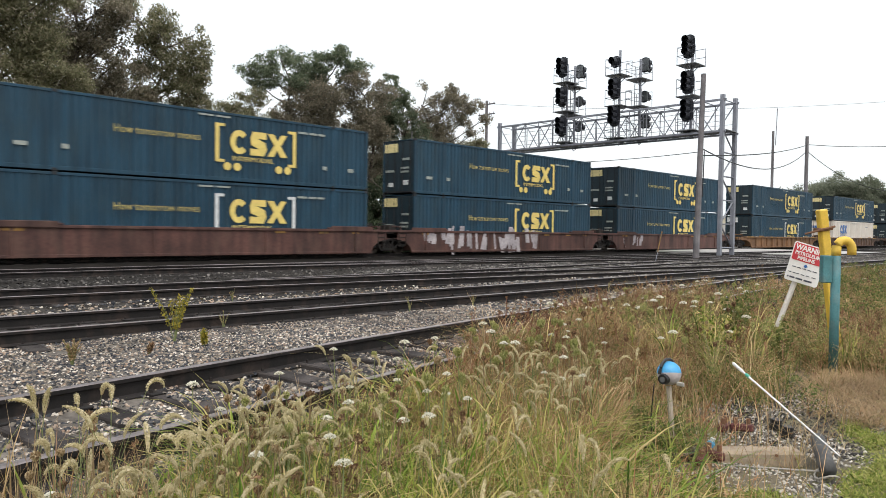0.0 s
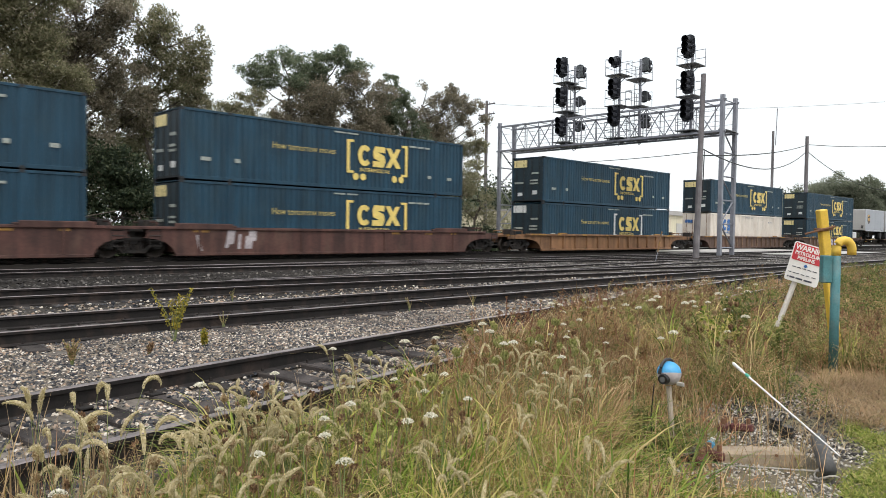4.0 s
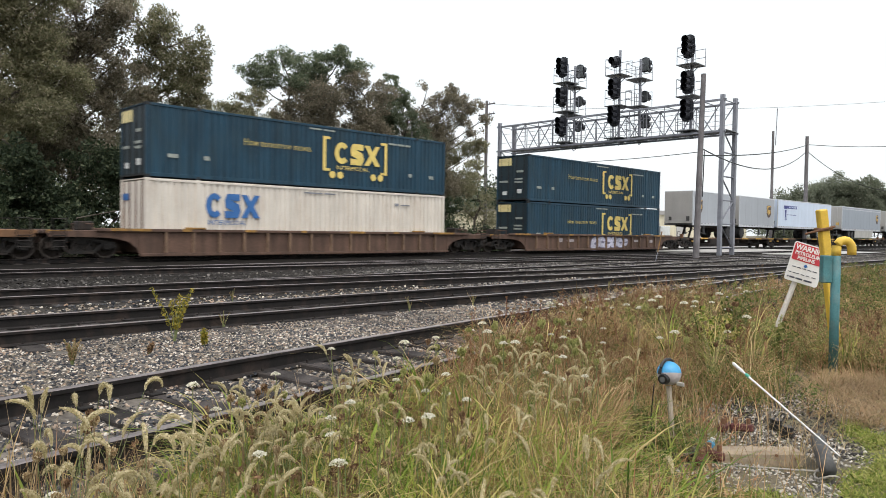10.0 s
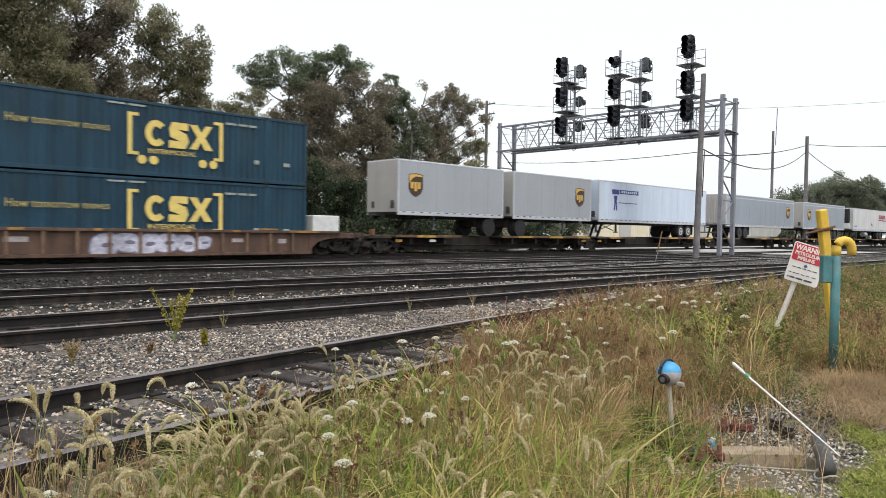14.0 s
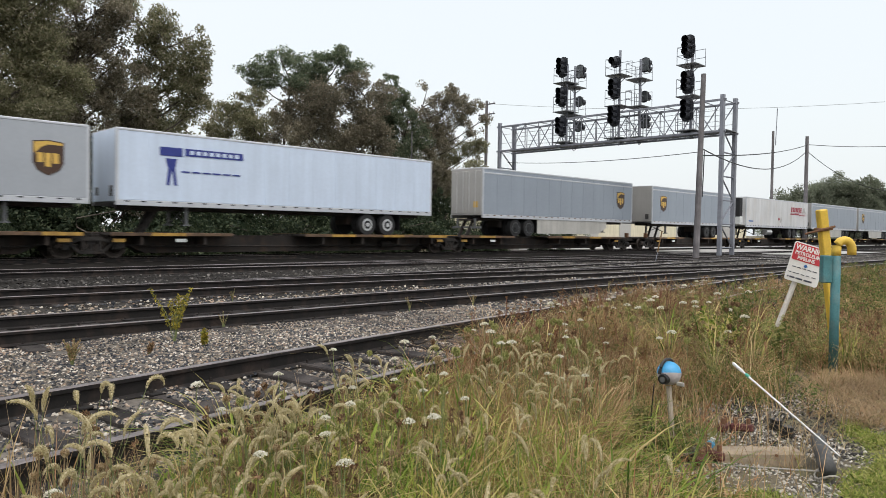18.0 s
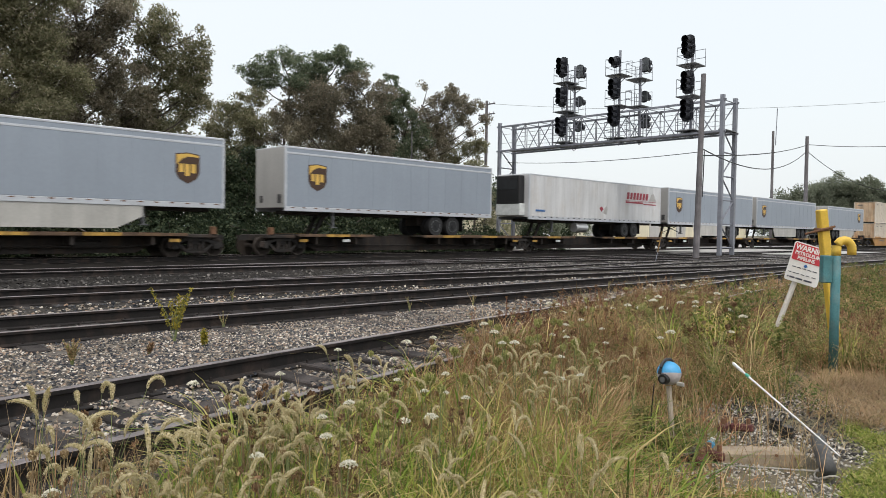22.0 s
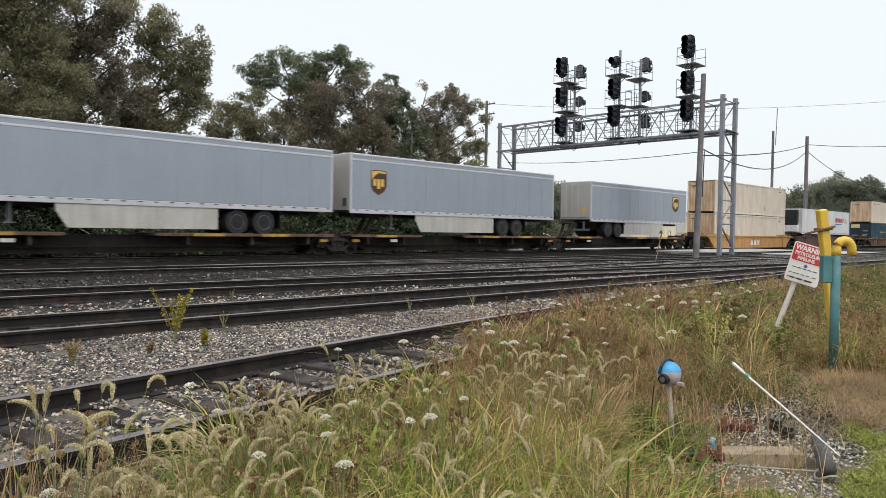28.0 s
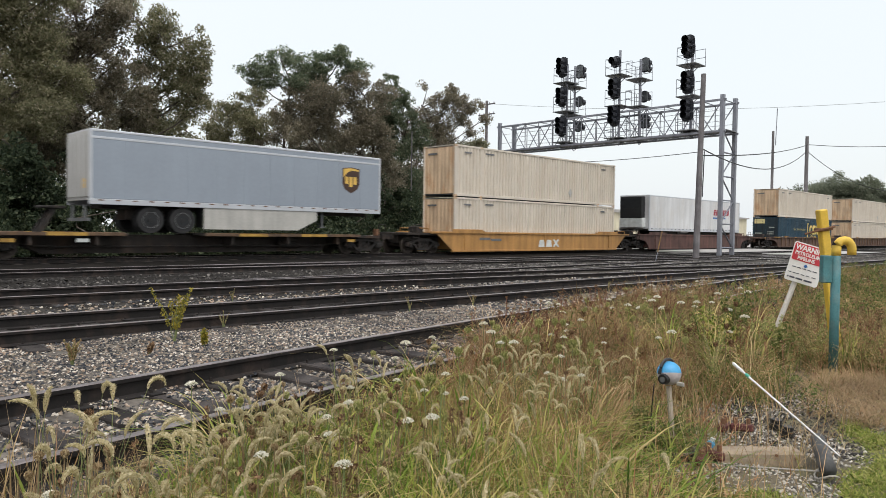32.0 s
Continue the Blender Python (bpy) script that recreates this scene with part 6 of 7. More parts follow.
vent = thing("pipe_vent", "teal steel vent pipe with a yellow gooseneck top", "vent pipe")
part("pipe", Build().tube([(0, 0, -0.1), (0, 0, 1.435)], 0.051, 16), M["teal"], vent, "chalky teal paint", True)
neck = [(0.0, 0, 1.40), (0.0, 0, 1.46)] + [(0.088 - 0.088 * math.cos(a), 0, 1.48 + 0.10 * math.sin(a)) for a in [math.pi * k / 10 for k in range(1, 11)]] + [(0.178, 0, 1.41)]
part("gooseneck", Build().tube(neck, [0.052] * 2 + [0.05] * 11, 14), M["safety"], vent, "bright yellow paint", True)
part("side_box", Build().soft(-0.17, -0.06, -0.05, 0.05, 1.08, 1.40, 0.01), M["teal"], vent)
vent.matrix_basis = pose(9.114, 2.711, GROUND, 0, 0, -47)

post = thing("marker_post", "leaning yellow square post with a rusty wire collar", "marker post")
part("post", Build().soft(-0.056, 0.056, -0.056, 0.056, -0.2, 1.99, 0.014), M["safety"], post)
part("collar", Build().soft(-0.085, 0.085, -0.085, 0.085, 1.72, 1.76, 0.01).tube([(-0.24, 0, 1.71), (0.0, -0.085, 1.75), (0.11, -0.07, 1.76)], 0.015, 6), M["rust"], post)
post.matrix_basis = pose(10.009, 2.927, GROUND, 2.5, -9.0, -44)

sign = thing("warning_sign", "tilted white and red pipeline warning sign on a peeling white post", "sign")
part("sign_post", Build().tube([(-0.50, 0.03, -0.05), (-0.30, 0.03, 0.5), (-0.12, 0.03, 1.0), (0.0, 0.03, 1.25)], 0.034, 12), M["peeling"], sign, "", True)
pl = part("sign_plate", Build().prism(sheet_panel(-0.225, 0.225, -0.265, 0.265, 0.03), -0.008, 0.004), M["sign_white"], sign)
pl.matrix_basis = pose(0.0, -0.02, 1.246, 0, 16, 0)
part("red_panel", Build().prism(sheet_panel(-0.215, 0.215, 0.02, 0.25, 0.02), -0.0115, -0.008), M["sign_red"], pl)
for text, size, x, z, k in (("WARNING", 0.100, -0.200, 0.165, 0.90), ("PETROLEUM", 0.066, -0.190, 0.100, 0.96), ("PIPELINE", 0.066, -0.140, 0.036, 0.96)):
    o = part("lettering", lettering(text, size, M["sign_white"], k, size * 0.028), None, pl)
    o.location = (x, -0.0135, z)
for z, segs, h in ((-0.075, ((-0.17, 0.05), (-0.10, 0.05), (-0.03, 0.05), (0.04, 0.05), (0.11, 0.06)), 0.011), (-0.155, ((-0.2, 0.04), (-0.14, 0.09), (-0.03, 0.05), (0.04, 0.05), (0.12, 0.06)), 0.010), (-0.225, ((-0.2, 0.02), (-0.165, 0.07), (-0.08, 0.09), (0.03, 0.11)), 0.022)):
    for x, w in segs:
        part("print_bar", Build().box(x, x + w, -0.0115, -0.008, z, z + h), M["sign_ink"], pl)
part("print_mark", Build().prism([(-0.03, -0.03), (0.0, -0.055), (0.03, -0.03), (0.0, -0.005)], -0.0115, -0.008), M["decal_blue"], pl)
sign.matrix_basis = pose(10.114, 3.385, GROUND, 0, 0, -46)

marker = thing("ball_marker", "blue and grey ball with black earmuff band on a pale stake", "marker")
part("stake", Build().tube([(0.03, 0, -0.1), (0.01, 0, 0.25), (-0.02, 0, 0.52)], [0.019, 0.020, 0.020], 8), M["stake"], marker)
def dome(r, lo, hi, n=20, m=12):
    b = Build()
    for i in range(m + 1):
        a = lo + (hi - lo) * i / m
        b.v += [(r * math.cos(a) * math.cos(2 * math.pi * j / n), r * math.cos(a) * math.sin(2 * math.pi * j / n), r * math.sin(a)) for j in range(n)]
    b.f = [(i * n + j, i * n + (j + 1) % n, (i + 1) * n + (j + 1) % n, (i + 1) * n + j) for i in range(m) for j in range(n)]
    return b
for nm, lo, hi, mm in (("ball_bottom", -1.57, 0.0, "ball_grey"), ("ball_top", 0.0, 1.57, "ball_blue")):
    o = part(nm, dome(0.090, lo, hi), M[mm], marker, "", True)
    o.matrix_basis = pose(-0.02, 0, 0.62, -9, -11, 0)
band = [(-0.035, 0.100 * math.cos(a), 0.622 + 0.102 * math.sin(a)) for a in [radians(-10 + k * 10) for k in range(20)]]
part("headband", Build().tube(band, 0.012, 8), M["black"], marker)
part("ear_cup", Build().tube([(-0.005, -0.108, 0.588), (-0.01, -0.07, 0.59)], [0.036, 0.044], 16), M["black"], marker)
part("ear_ring", Build().tube([(-0.004, -0.112, 0.588), (-0.005, -0.108, 0.588)], 0.020, 14), M["steel_dark"], marker)
part("cord", Build().tube([(-0.06, -0.13, 0.55), (-0.075, -0.14, 0.3), (-0.05, -0.15, 0.02)], 0.004, 5), M["black"], marker)
part("tag", Build().soft(0.08, 0.14, -0.06, -0.04, 0.55, 0.58, 0.005), M["rope"], marker)
marker.matrix_basis = pose(4.962, 2.587, GROUND - 0.05, 0, 0, -95)

rod = thing("marker_rod", "thin white fibreglass rod with red tip leaning on a stub", "rod")
a, c = Vector((6.55, 2.79, 0.0)), Vector((4.85, 1.39, -0.165))
part("shaft", Build().tube([a, a.lerp(c, 0.5), c], [0.0085, 0.0075, 0.004], 8), M["white_rod"], rod)
d = (c - a).normalized()
part("tip", Build().tube([a - d * 0.02, a + d * 0.24], [0.015, 0.014], 8), M["white_rod"], rod)
part("red_tip", Build().tube([a + d * 0.02 + Vector((-0.012, -0.012, 0)), a + d * 0.2 + Vector((-0.012, -0.012, 0))], 0.012, 8), M["sign_red"], rod)
part("green_band", Build().tube([a + d * 0.36, a + d * 0.44], 0.0145, 8), M["rod_green"], rod)

block = thing("timber_block", "weathered sawn timber block lying in gravel", "timber block")
part("beam", Build().soft(-0.30, 0.305, -0.075, 0.075, -0.03, 0.092, 0.018), M["timber"], block)
for x, z in ((-0.22, 0.05), (0.1, 0.07), (0.24, 0.05)):
    part("bolt", Build().disc(x, -0.088, z, 0.010, -0.075, 8), M["rust"], block)
block.matrix_basis = pose(5.12, 2.0, GROUND + 0.01, 0, 0, -43)

stub = thing("pipe_stub", "dark grey plastic pipe stub lying in gravel, rope round it", "pipe")
part("tube", Build().tube([(-0.037, -0.016, 0.087), (0.137, 0.060, 0.101), (0.505, 0.222, 0.130)], [0.052, 0.052, 0.050], 18), M["stub"], stub, "", True)
# a black disc on the closed end stands for the shade inside the pipe
part("bore", Build().tube([(0.496, 0.218, 0.129), (0.509, 0.2235, 0.1305)], 0.042, 18), M["black"], stub)
part("rope_loop", Build().tube([(0.075 * math.cos(k), 0.075 * math.sin(k), 0.04 + 0.02 * math.sin(2 * k)) for k in [i * 0.45 for i in range(15)]], 0.006, 6), M["rope"], stub)
stub.matrix_basis = pose(5.092, 1.532, GROUND, 0, 0, 0)
tagged(part("rope", Build().tube([(4.564, 2.093, -0.390), (4.854, 2.047, -0.390), (4.966, 1.884, -0.390), (5.050, 1.708, -0.380), (5.109, 1.585, -0.370)], 0.006, 6), M["rope"]), "pale rope lying across the gravel", "rope")
for x, y, z, rz in ((4.74, 2.24, 0.02, 20), (4.88, 2.21, 0.03, 70), (5.66, 2.49, 0.03, 10), (5.75, 2.37, 0.03, 100)):
    q = thing("iron_clamp", "faded red iron clamp lying in the gravel", "scrap iron", "scrap by the block")
    part("jaw", Build().soft(-0.09, 0.09, -0.03, 0.03, 0, 0.06, 0.012), M["red_iron"], q)
    for k in (-0.05, 0.05):
        part("bolt", Build().tube([(k, 0, 0.05), (k, 0, 0.105)], 0.018, 8), M["rust"], q)
    q.matrix_basis = pose(x, y, GROUND + z, 8, 5, rz)
for x, y in ((6.00, 2.11), (6.16, 2.26)):
    q = thing("insulator_cap", "stack of dark rubber rings in the gravel", "scrap", "scrap by the block")
    part("ring", Build().tube([(0, 0, -0.02), (0, 0, 0.025)], 0.05, 12).tube([(0, 0, 0.03), (0, 0, 0.06)], 0.045, 12).tube([(0, 0, 0.024), (0, 0, 0.031)], 0.035, 12), M["black"], q)
    q.matrix_basis = pose(x, y, GROUND + 0.02, 5, 0, 0)
tagged(part("hose", Build().tube([(4.739, 2.759, GROUND + 0.05), (4.628, 2.566, GROUND + 0.05), (4.625, 2.431, GROUND + 0.05), (4.722, 2.345, GROUND + 0.05), (4.907, 2.317, GROUND + 0.05), (5.140, 2.384, GROUND + 0.05)], 0.02, 8), M["black"]), "black rubber hose in the weeds", "hose")

cap = thing("spray_can", "small blue can standing among scrap by the timber block", "can")
part("body", Build().tube([(0, 0, 0), (0, 0, 0.07), (0, 0, 0.085)], [0.032, 0.032, 0.022], 12), M["ball_blue"], cap)
part("lid", Build().tube([(0, 0, 0.085), (0, 0, 0.11)], 0.018, 10), M["decal_white"], cap)
cap.matrix_basis = pose(5.11, 2.35, GROUND, 12, 8, 0)

# ---- ties, stones and plants ----
TIE_ME = Build().soft(-0.115, 0.115, -1.3, 1.3, -0.34, -0.155, 0.012).mesh("tie", M["tie"])
PLATE_ME = Build().soft(-0.09, 0.09, -0.17, 0.17, -0.158, -0.142, 0.005).tube([(0.05, 0.09, -0.145), (0.05, 0.085, -0.115)], 0.014, 6).tube([(-0.05, -0.09, -0.145), (-0.05, -0.085, -0.115)], 0.014, 6).mesh("tie_plate", M["rail_side"])


def lay_ties(t, mid, x0, x1, gap, plates=False):
    rng = random.Random(3)
    x = x0
    while x < x1:
        y = mid(x)
        a = math.atan2(mid(x + 0.2) - y, 0.2)
        o = part("tie", TIE_ME, None, t)
        o.matrix_basis = pose(x + rng.uniform(-0.03, 0.03), y + rng.uniform(-0.06, 0.06), rng.uniform(-0.012, 0.008), rng.uniform(-0.6, 0.6), 0, math.degrees(a) + rng.uniform(-1.5, 1.5))
        if plates:
            for s in (-1, 1):
                k = part("tie_plate", PLATE_ME, None, t)
                k.matrix_basis = pose(x - math.sin(a) * s * 0.755, y + math.cos(a) * s * 0.755, 0, 0, 0, math.degrees(a))
        x += gap


lay_ties(track_near, lambda x: siding_y(x) - 0.755, -2, 32, 0.56, True)
lay_ties(track_two, lambda x: 9.84, 0, 30, 0.56, True)
lay_ties(track_three, lambda x: 14.26, 1, 14, 0.56, False)
lay_ties(track_five, lambda x: TRAIN_Y, 3, 60, 0.9, False)

LUMP = np.array([(1, 0.5, 0.2), (-1, 0.4, -0.2), (-0.4, 1, 0.1), (0.3, -1, 0.2), (0.5, 0, 1), (-0.5, -0.2, 1)])
LUMP_T = np.array([(0, 2, 4), (2, 5, 4), (2, 1, 5), (1, 3, 5), (3, 4, 5), (3, 0, 4)])


def mossy(a, c):
    """The low green cover beyond the pipe stub and along the near edge of the trodden ground."""
    r = math.hypot(a, c)
    return (c < 0.265 * a + 0.1 * math.sin(a * 4) and 4.2 < r < 7.1 + 0.3 * math.sin(c * 7)) or (c < 0.5 * a and 4.0 < r < 4.75 + 0.15 * math.sin(c * 5) and noise.noise((a * 3, c * 3, 7)) > -0.15)


def stones(name, label, pts, size, material, rng):
    """Angular stones at points (n, 3): each a squashed, turned and dented lump."""
    n = len(pts)
    s = size * rng.uniform(0.5, 1.35, (n, 1, 1)) * rng.uniform(0.65, 1.2, (n, 1, 3))
    v = LUMP[None] * s * rng.uniform(0.6, 1.2, (n, 6, 3))
    # each turned about the upright, with some tilt
    q = np.stack([np.cos(np.arange(n) * 1.7), rng.normal(0, 0.22, n), rng.normal(0, 0.22, n), np.sin(np.arange(n) * 1.7)], 1)
    q /= np.linalg.norm(q, axis=1, keepdims=True)
    w, x, y, z = q.T
    R = np.stack([1 - 2 * (y * y + z * z), 2 * (x * y - w * z), 2 * (x * z + w * y), 2 * (x * y + w * z), 1 - 2 * (x * x + z * z), 2 * (y * z - w * x), 2 * (x * z - w * y), 2 * (y * z + w * x), 1 - 2 * (x * x + y * y)], axis=1).reshape(n, 3, 3)
    v = np.einsum("nij,nkj->nki", R, v)
    v[:, :, 2] = v[:, :, 2] * 0.85 - 0.15 * size
    v = (v + pts[:, None, :]).reshape(-1, 3)
    t = (LUMP_T[None] + np.arange(n)[:, None, None] * 6).reshape(-1, 3)
    return tagged(part(name, fast_mesh(name, v, t, material)), label, "gravel", kind="stuff")


def scatter(n, x0, x1, y0, y1, keep, rng):
    x, y = rng.uniform(x0, x1, n), rng.uniform(y0, y1, n)
    ok = np.array([keep(a, c) for a, c in zip(x, y)])
    return x[ok], y[ok]


def on_bed(x, y, lift=0.0):
    return np.array([(a, c, bed_height(a, c) + lift) for a, c in zip(x, y)])


def clear_of_ties(a, c):
    return not (over_tie(a, c) and noise.noise((a * 2.3, c * 2.3, 8)) > -0.05)


def over_tie(a, c):
    k = (a + 2) / 0.56
    return abs(k - round(k)) < 0.2 and -1.3 < c - (siding_y(a) - 0.755) < 1.3


def strewn(x, y, lift):
    """Stones on the bed, or on top of the timbers where they have spilled over them."""
    return np.array([(a, c, max(bed_height(a, c) + lift, -0.150 if over_tie(a, c) else -9)) for a, c in zip(x, y)])


x, y = scatter(84000, 0.3, 9.5, 3.0, 9.0, lambda a, c: c > siding_y(a) - 2.2 and c < 8.98 and a > 0.16 * c - 0.9 and clear_of_ties(a, c), RNG)
stones("gravel", "mixed grey and tan crushed stones between the tracks", strewn(x, y, 0.002), 0.0185, M["stone"], RNG)
x, y = scatter(16000, 9.5, 26, 5.0, 9.0, lambda a, c: c > siding_y(a) - 1.9 and c < 8.98, RNG)
stones("gravel", "mixed grey and tan crushed stones between the tracks", strewn(x, y, 0.002), 0.030, M["stone"], RNG)
x, y = scatter(9000, 2.0, 40, 10.85, 13.2, lambda a, c: c < cross_far(a) - 1.7 + 0.25 * math.sin(a * 1.3), RNG)
stones("gravel", "pale crushed stones between two running tracks", on_bed(x, y, 0.01), 0.034, M["stone"], RNG)
x, y = scatter(38000, 12, 60, 10.9, 18.5, lambda a, c: abs(c - cross_far(a)) > 0.3 and abs(c - cross_far(a) + 1.52) > 0.3 and noise.noise((a * 0.35, c * 1.1, 4)) > -0.1, RNG)
stones("gravel", "pale crushed stones between the turnouts", on_bed(x, y, 0.012), 0.038, M["stone_grey"], RNG)
x, y = scatter(9000, 3.0, 52, 15.4, 20.0, lambda a, c: c > 15.5 and c < 19.9, RNG)
stones("gravel", "dark crushed stones between two running tracks", on_bed(x, y, 0.005), 0.045, M["stone_dark"], RNG)
x, y = scatter(4500, 2.0, 30, 9.2, 15.0, lambda a, c: 9.2 < c < 10.5 or 13.6 < c < 14.9, RNG)
stones("gravel", "oil-dark crushed stones between the rails", on_bed(x, y, 0.0), 0.035, M["stone_dark"], RNG)
x, y = scatter(36000, 3.6, 8.8, 0.6, 4.3, lambda a, c: 0.12 * a < c < 0.51 * a and 4.4 < math.hypot(a, c) < 8.3 + 0.3 * math.sin(a * 7) and noise.noise((a * 1.6, c * 1.6, 3)) > -0.15 and not mossy(a, c), RNG)
stones("gravel", "pale stones and grit round the timber block", np.array([(a, c, ground_height(a, c) + 0.002) for a, c in zip(x, y)]), 0.0145, M["stone_pale"], RNG)

x, y = scatter(12000, 5.6, 9.2, 0.9, 3.9, lambda a, c: 0.2 * a < c < 0.44 * a and 6.0 < math.hypot(a, c) < 8.7 + 0.3 * math.sin(a * 6) and not mossy(a, c), RNG)
stones("gravel", "dark stones and cinders on the trodden ground", np.array([(a, c, ground_height(a, c) + 0.006) for a, c in zip(x, y)]), 0.013, M["stone_dark"], RNG)


def blades(pts, height, width, lean, curl, rng, seg=3):
    """Grass blades at points (n, 3): tapered strips that rise, lean and curl over."""
    n = len(pts)
    h = height * rng.uniform(0.45, 1.25, n)
    a = rng.uniform(0, 2 * math.pi, n)
    d = np.stack([np.cos(a), np.sin(a), 0 * a], 1)
    side = np.stack([-np.sin(a + rng.normal(0, 0.7, n)), np.cos(a), 0 * a], 1)
    ln, cu = np.abs(rng.normal(0, lean, n)), np.abs(rng.normal(curl, curl * 0.5, n))
    w = width * rng.uniform(0.5, 1.4, n)
    rows = []
    for k in range(seg + 1):
        u = k / seg
        c = pts + d * (h * (ln * u + cu * u ** 3))[:, None] + np.array([0, 0, 1]) * (h * (u - 0.5 * cu * u ** 3))[:, None]
        if k < seg:
            s = side * (w * (1 - 0.55 * u))[:, None]
            rows += [c - s, c + s]
        else:
            rows.append(c)
    m = 2 * seg + 1
    v = np.stack(rows, 1).reshape(-1, 3)
    t = []
    for k in range(seg - 1):
        t += [(2 * k, 2 * k + 1, 2 * k + 3), (2 * k, 2 * k + 3, 2 * k + 2)]
    t.append((2 * seg - 2, 2 * seg - 1, 2 * seg))
    t = (np.array(t)[None] + (np.arange(n) * m)[:, None, None]).reshape(-1, 3)
    return v, t


def clumped(n, x0, x1, y0, y1, keep, rng, spread=0.06, per=9):
    cx, cy = scatter(n // per * 2, x0, x1, y0, y1, keep, rng)
    k = rng.integers(0, len(cx), n)
    return np.stack([cx[k] + rng.normal(0, spread, n), cy[k] + rng.normal(0, spread, n)], 1)


def grounded(p):
    return np.array([(a, c, max(ground_height(a, c), bed_height(a, c) if c > siding_y(a) - 2.7 else -9) - 0.01) for a, c in p])


def patch(a, c):
    """The trodden ground round the timber block and in front of the vent pipe."""
    r = math.hypot(a, c)
    return c < (0.645 + 0.03 * math.sin(r * 6) if r > 3.9 else 0.54) * a and r < (7.4 if c > 0.37 * a else 9.6) + 0.25 * math.sin(a * 5 + c * 3)


def verge(a, c):
    over = 0.75 * min(max((a - 4.5) / 4.5, 0), 1)
    return c < siding_y(a) - 2.15 + 0.35 * min(max((a - 2.2) / 1.5, 0), 1) + 1.3 * over - 0.16 * math.sin(a * 2.1) and not patch(a, c)


def far_of(a, c):
    return math.hypot(a, c)


def grass(name, label, pts, h, w, lean, curl, m, seg=3):
    v, t = blades(pts, h, w, lean, curl, RNG, seg)
    return tagged(part(name, fast_mesh(name, v, t, M[m])), label, "grass", kind="stuff")


near = lambda a, c: verge(a, c) and 2.2 < far_of(a, c) < 5.8 and a > 0.15 and c > -0.5
grass("grass", "lush yellow-green grass in the foreground", grounded(clumped(14000, 0, 6, -0.3, 5.2, near, RNG, 0.05, 12)), 0.40, 0.0050, 0.45, 0.7, "grass", 4)
grass("grass", "broad bright grass leaves bending over", grounded(clumped(2600, 0, 6, -0.3, 5.2, near, RNG, 0.06, 6)), 0.50, 0.0085, 0.5, 0.95, "grass", 5)
grass("grass", "dry straw stems among the green grass", grounded(clumped(5000, 0, 6, 0, 5.2, near, RNG, 0.05, 8)), 0.50, 0.0024, 0.25, 0.25, "straw", 3)
tall = lambda a, c: 0.5 < a < 0.25 + 0.3 * c and 2.5 < c < 3.5
grass("grass", "tall tan stems and leaves at the verge's end", grounded(clumped(700, 0.4, 1.4, 2.4, 3.6, tall, RNG, 0.04, 8)), 0.70, 0.0028, 0.2, 0.25, "straw", 3)
left = lambda a, c: verge(a, c) and a < 1.9
grass("grass", "brown dry weeds beside the siding", grounded(clumped(1100, 0.2, 2.2, 2.4, 4.2, left, RNG, 0.04, 8)), 0.52, 0.002, 0.2, 0.2, "straw", 3)
bare = lambda a, c: not near(a, c) and far_of(a, c) > 0.6 and c < siding_y(a) - 2.2 and not patch(a, c)
grass("grass", "short worn grass round the viewpoint", grounded(clumped(9000, -6, 5, -5, 3.4, bare, RNG, 0.09, 14)), 0.16, 0.005, 0.5, 0.6, "grass", 2)
mix = lambda a, c: near(a, c) and c < 0.95 * a
grass("grass", "tan dead stems among the green grass", grounded(clumped(3200, 1.5, 6, 0.8, 5.2, mix, RNG, 0.06, 7)), 0.52, 0.003, 0.3, 0.45, "straw", 3)
mid = lambda a, c: verge(a, c) and 4.6 < far_of(a, c) < 13 and c > 0.16 * a + 0.55
grass("grass", "tall dry reddish-tan grass along the siding", grounded(clumped(9000, 3.5, 13, 1.0, 7.0, mid, RNG, 0.08, 12)), 0.50, 0.0026, 0.35, 0.5, "straw", 4)
rusty = lambda a, c: verge(a, c) and 4.3 < far_of(a, c) < 9.5 and c > 0.5 * a
grass("grass", "rust-brown dry grass beside the siding", grounded(clumped(13000, 3.0, 9, 2.0, 7.0, rusty, RNG, 0.07, 12)), 0.48, 0.0028, 0.4, 0.45, "rust_grass", 3)
fringe = lambda a, c: verge(a, c) and a < 3.4 and c > siding_y(a) - 3.1
grass("grass", "brown dead leaves and stalks at the ballast edge", grounded(clumped(3600, 0.4, 3.4, 2.2, 4.6, fringe, RNG, 0.06, 9)), 0.34, 0.0040, 0.5, 0.7, "rust_grass", 4)
grass("weeds", "low green weeds under the dry grass", grounded(clumped(8000, 3.5, 13, 1.0, 7.0, mid, RNG, 0.10, 14)), 0.38, 0.007, 0.4, 0.5, "weed", 3)
far = lambda a, c: verge(a, c) and far_of(a, c) > 10 and c > 0.10 * a - 1.0
grass("grass", "olive and tan grass on the bank beyond the posts", grounded(clumped(20000, 9, 48, -2, 8.0, far, RNG, 0.25, 14)), 0.42, 0.006, 0.4, 0.5, "rust_grass", 3)
grass("weeds", "green weeds on the bank beyond the posts", grounded(clumped(8000, 8, 48, -2, 8.0, far, RNG, 0.3, 14)), 0.42, 0.012, 0.4, 0.4, "weed", 2)


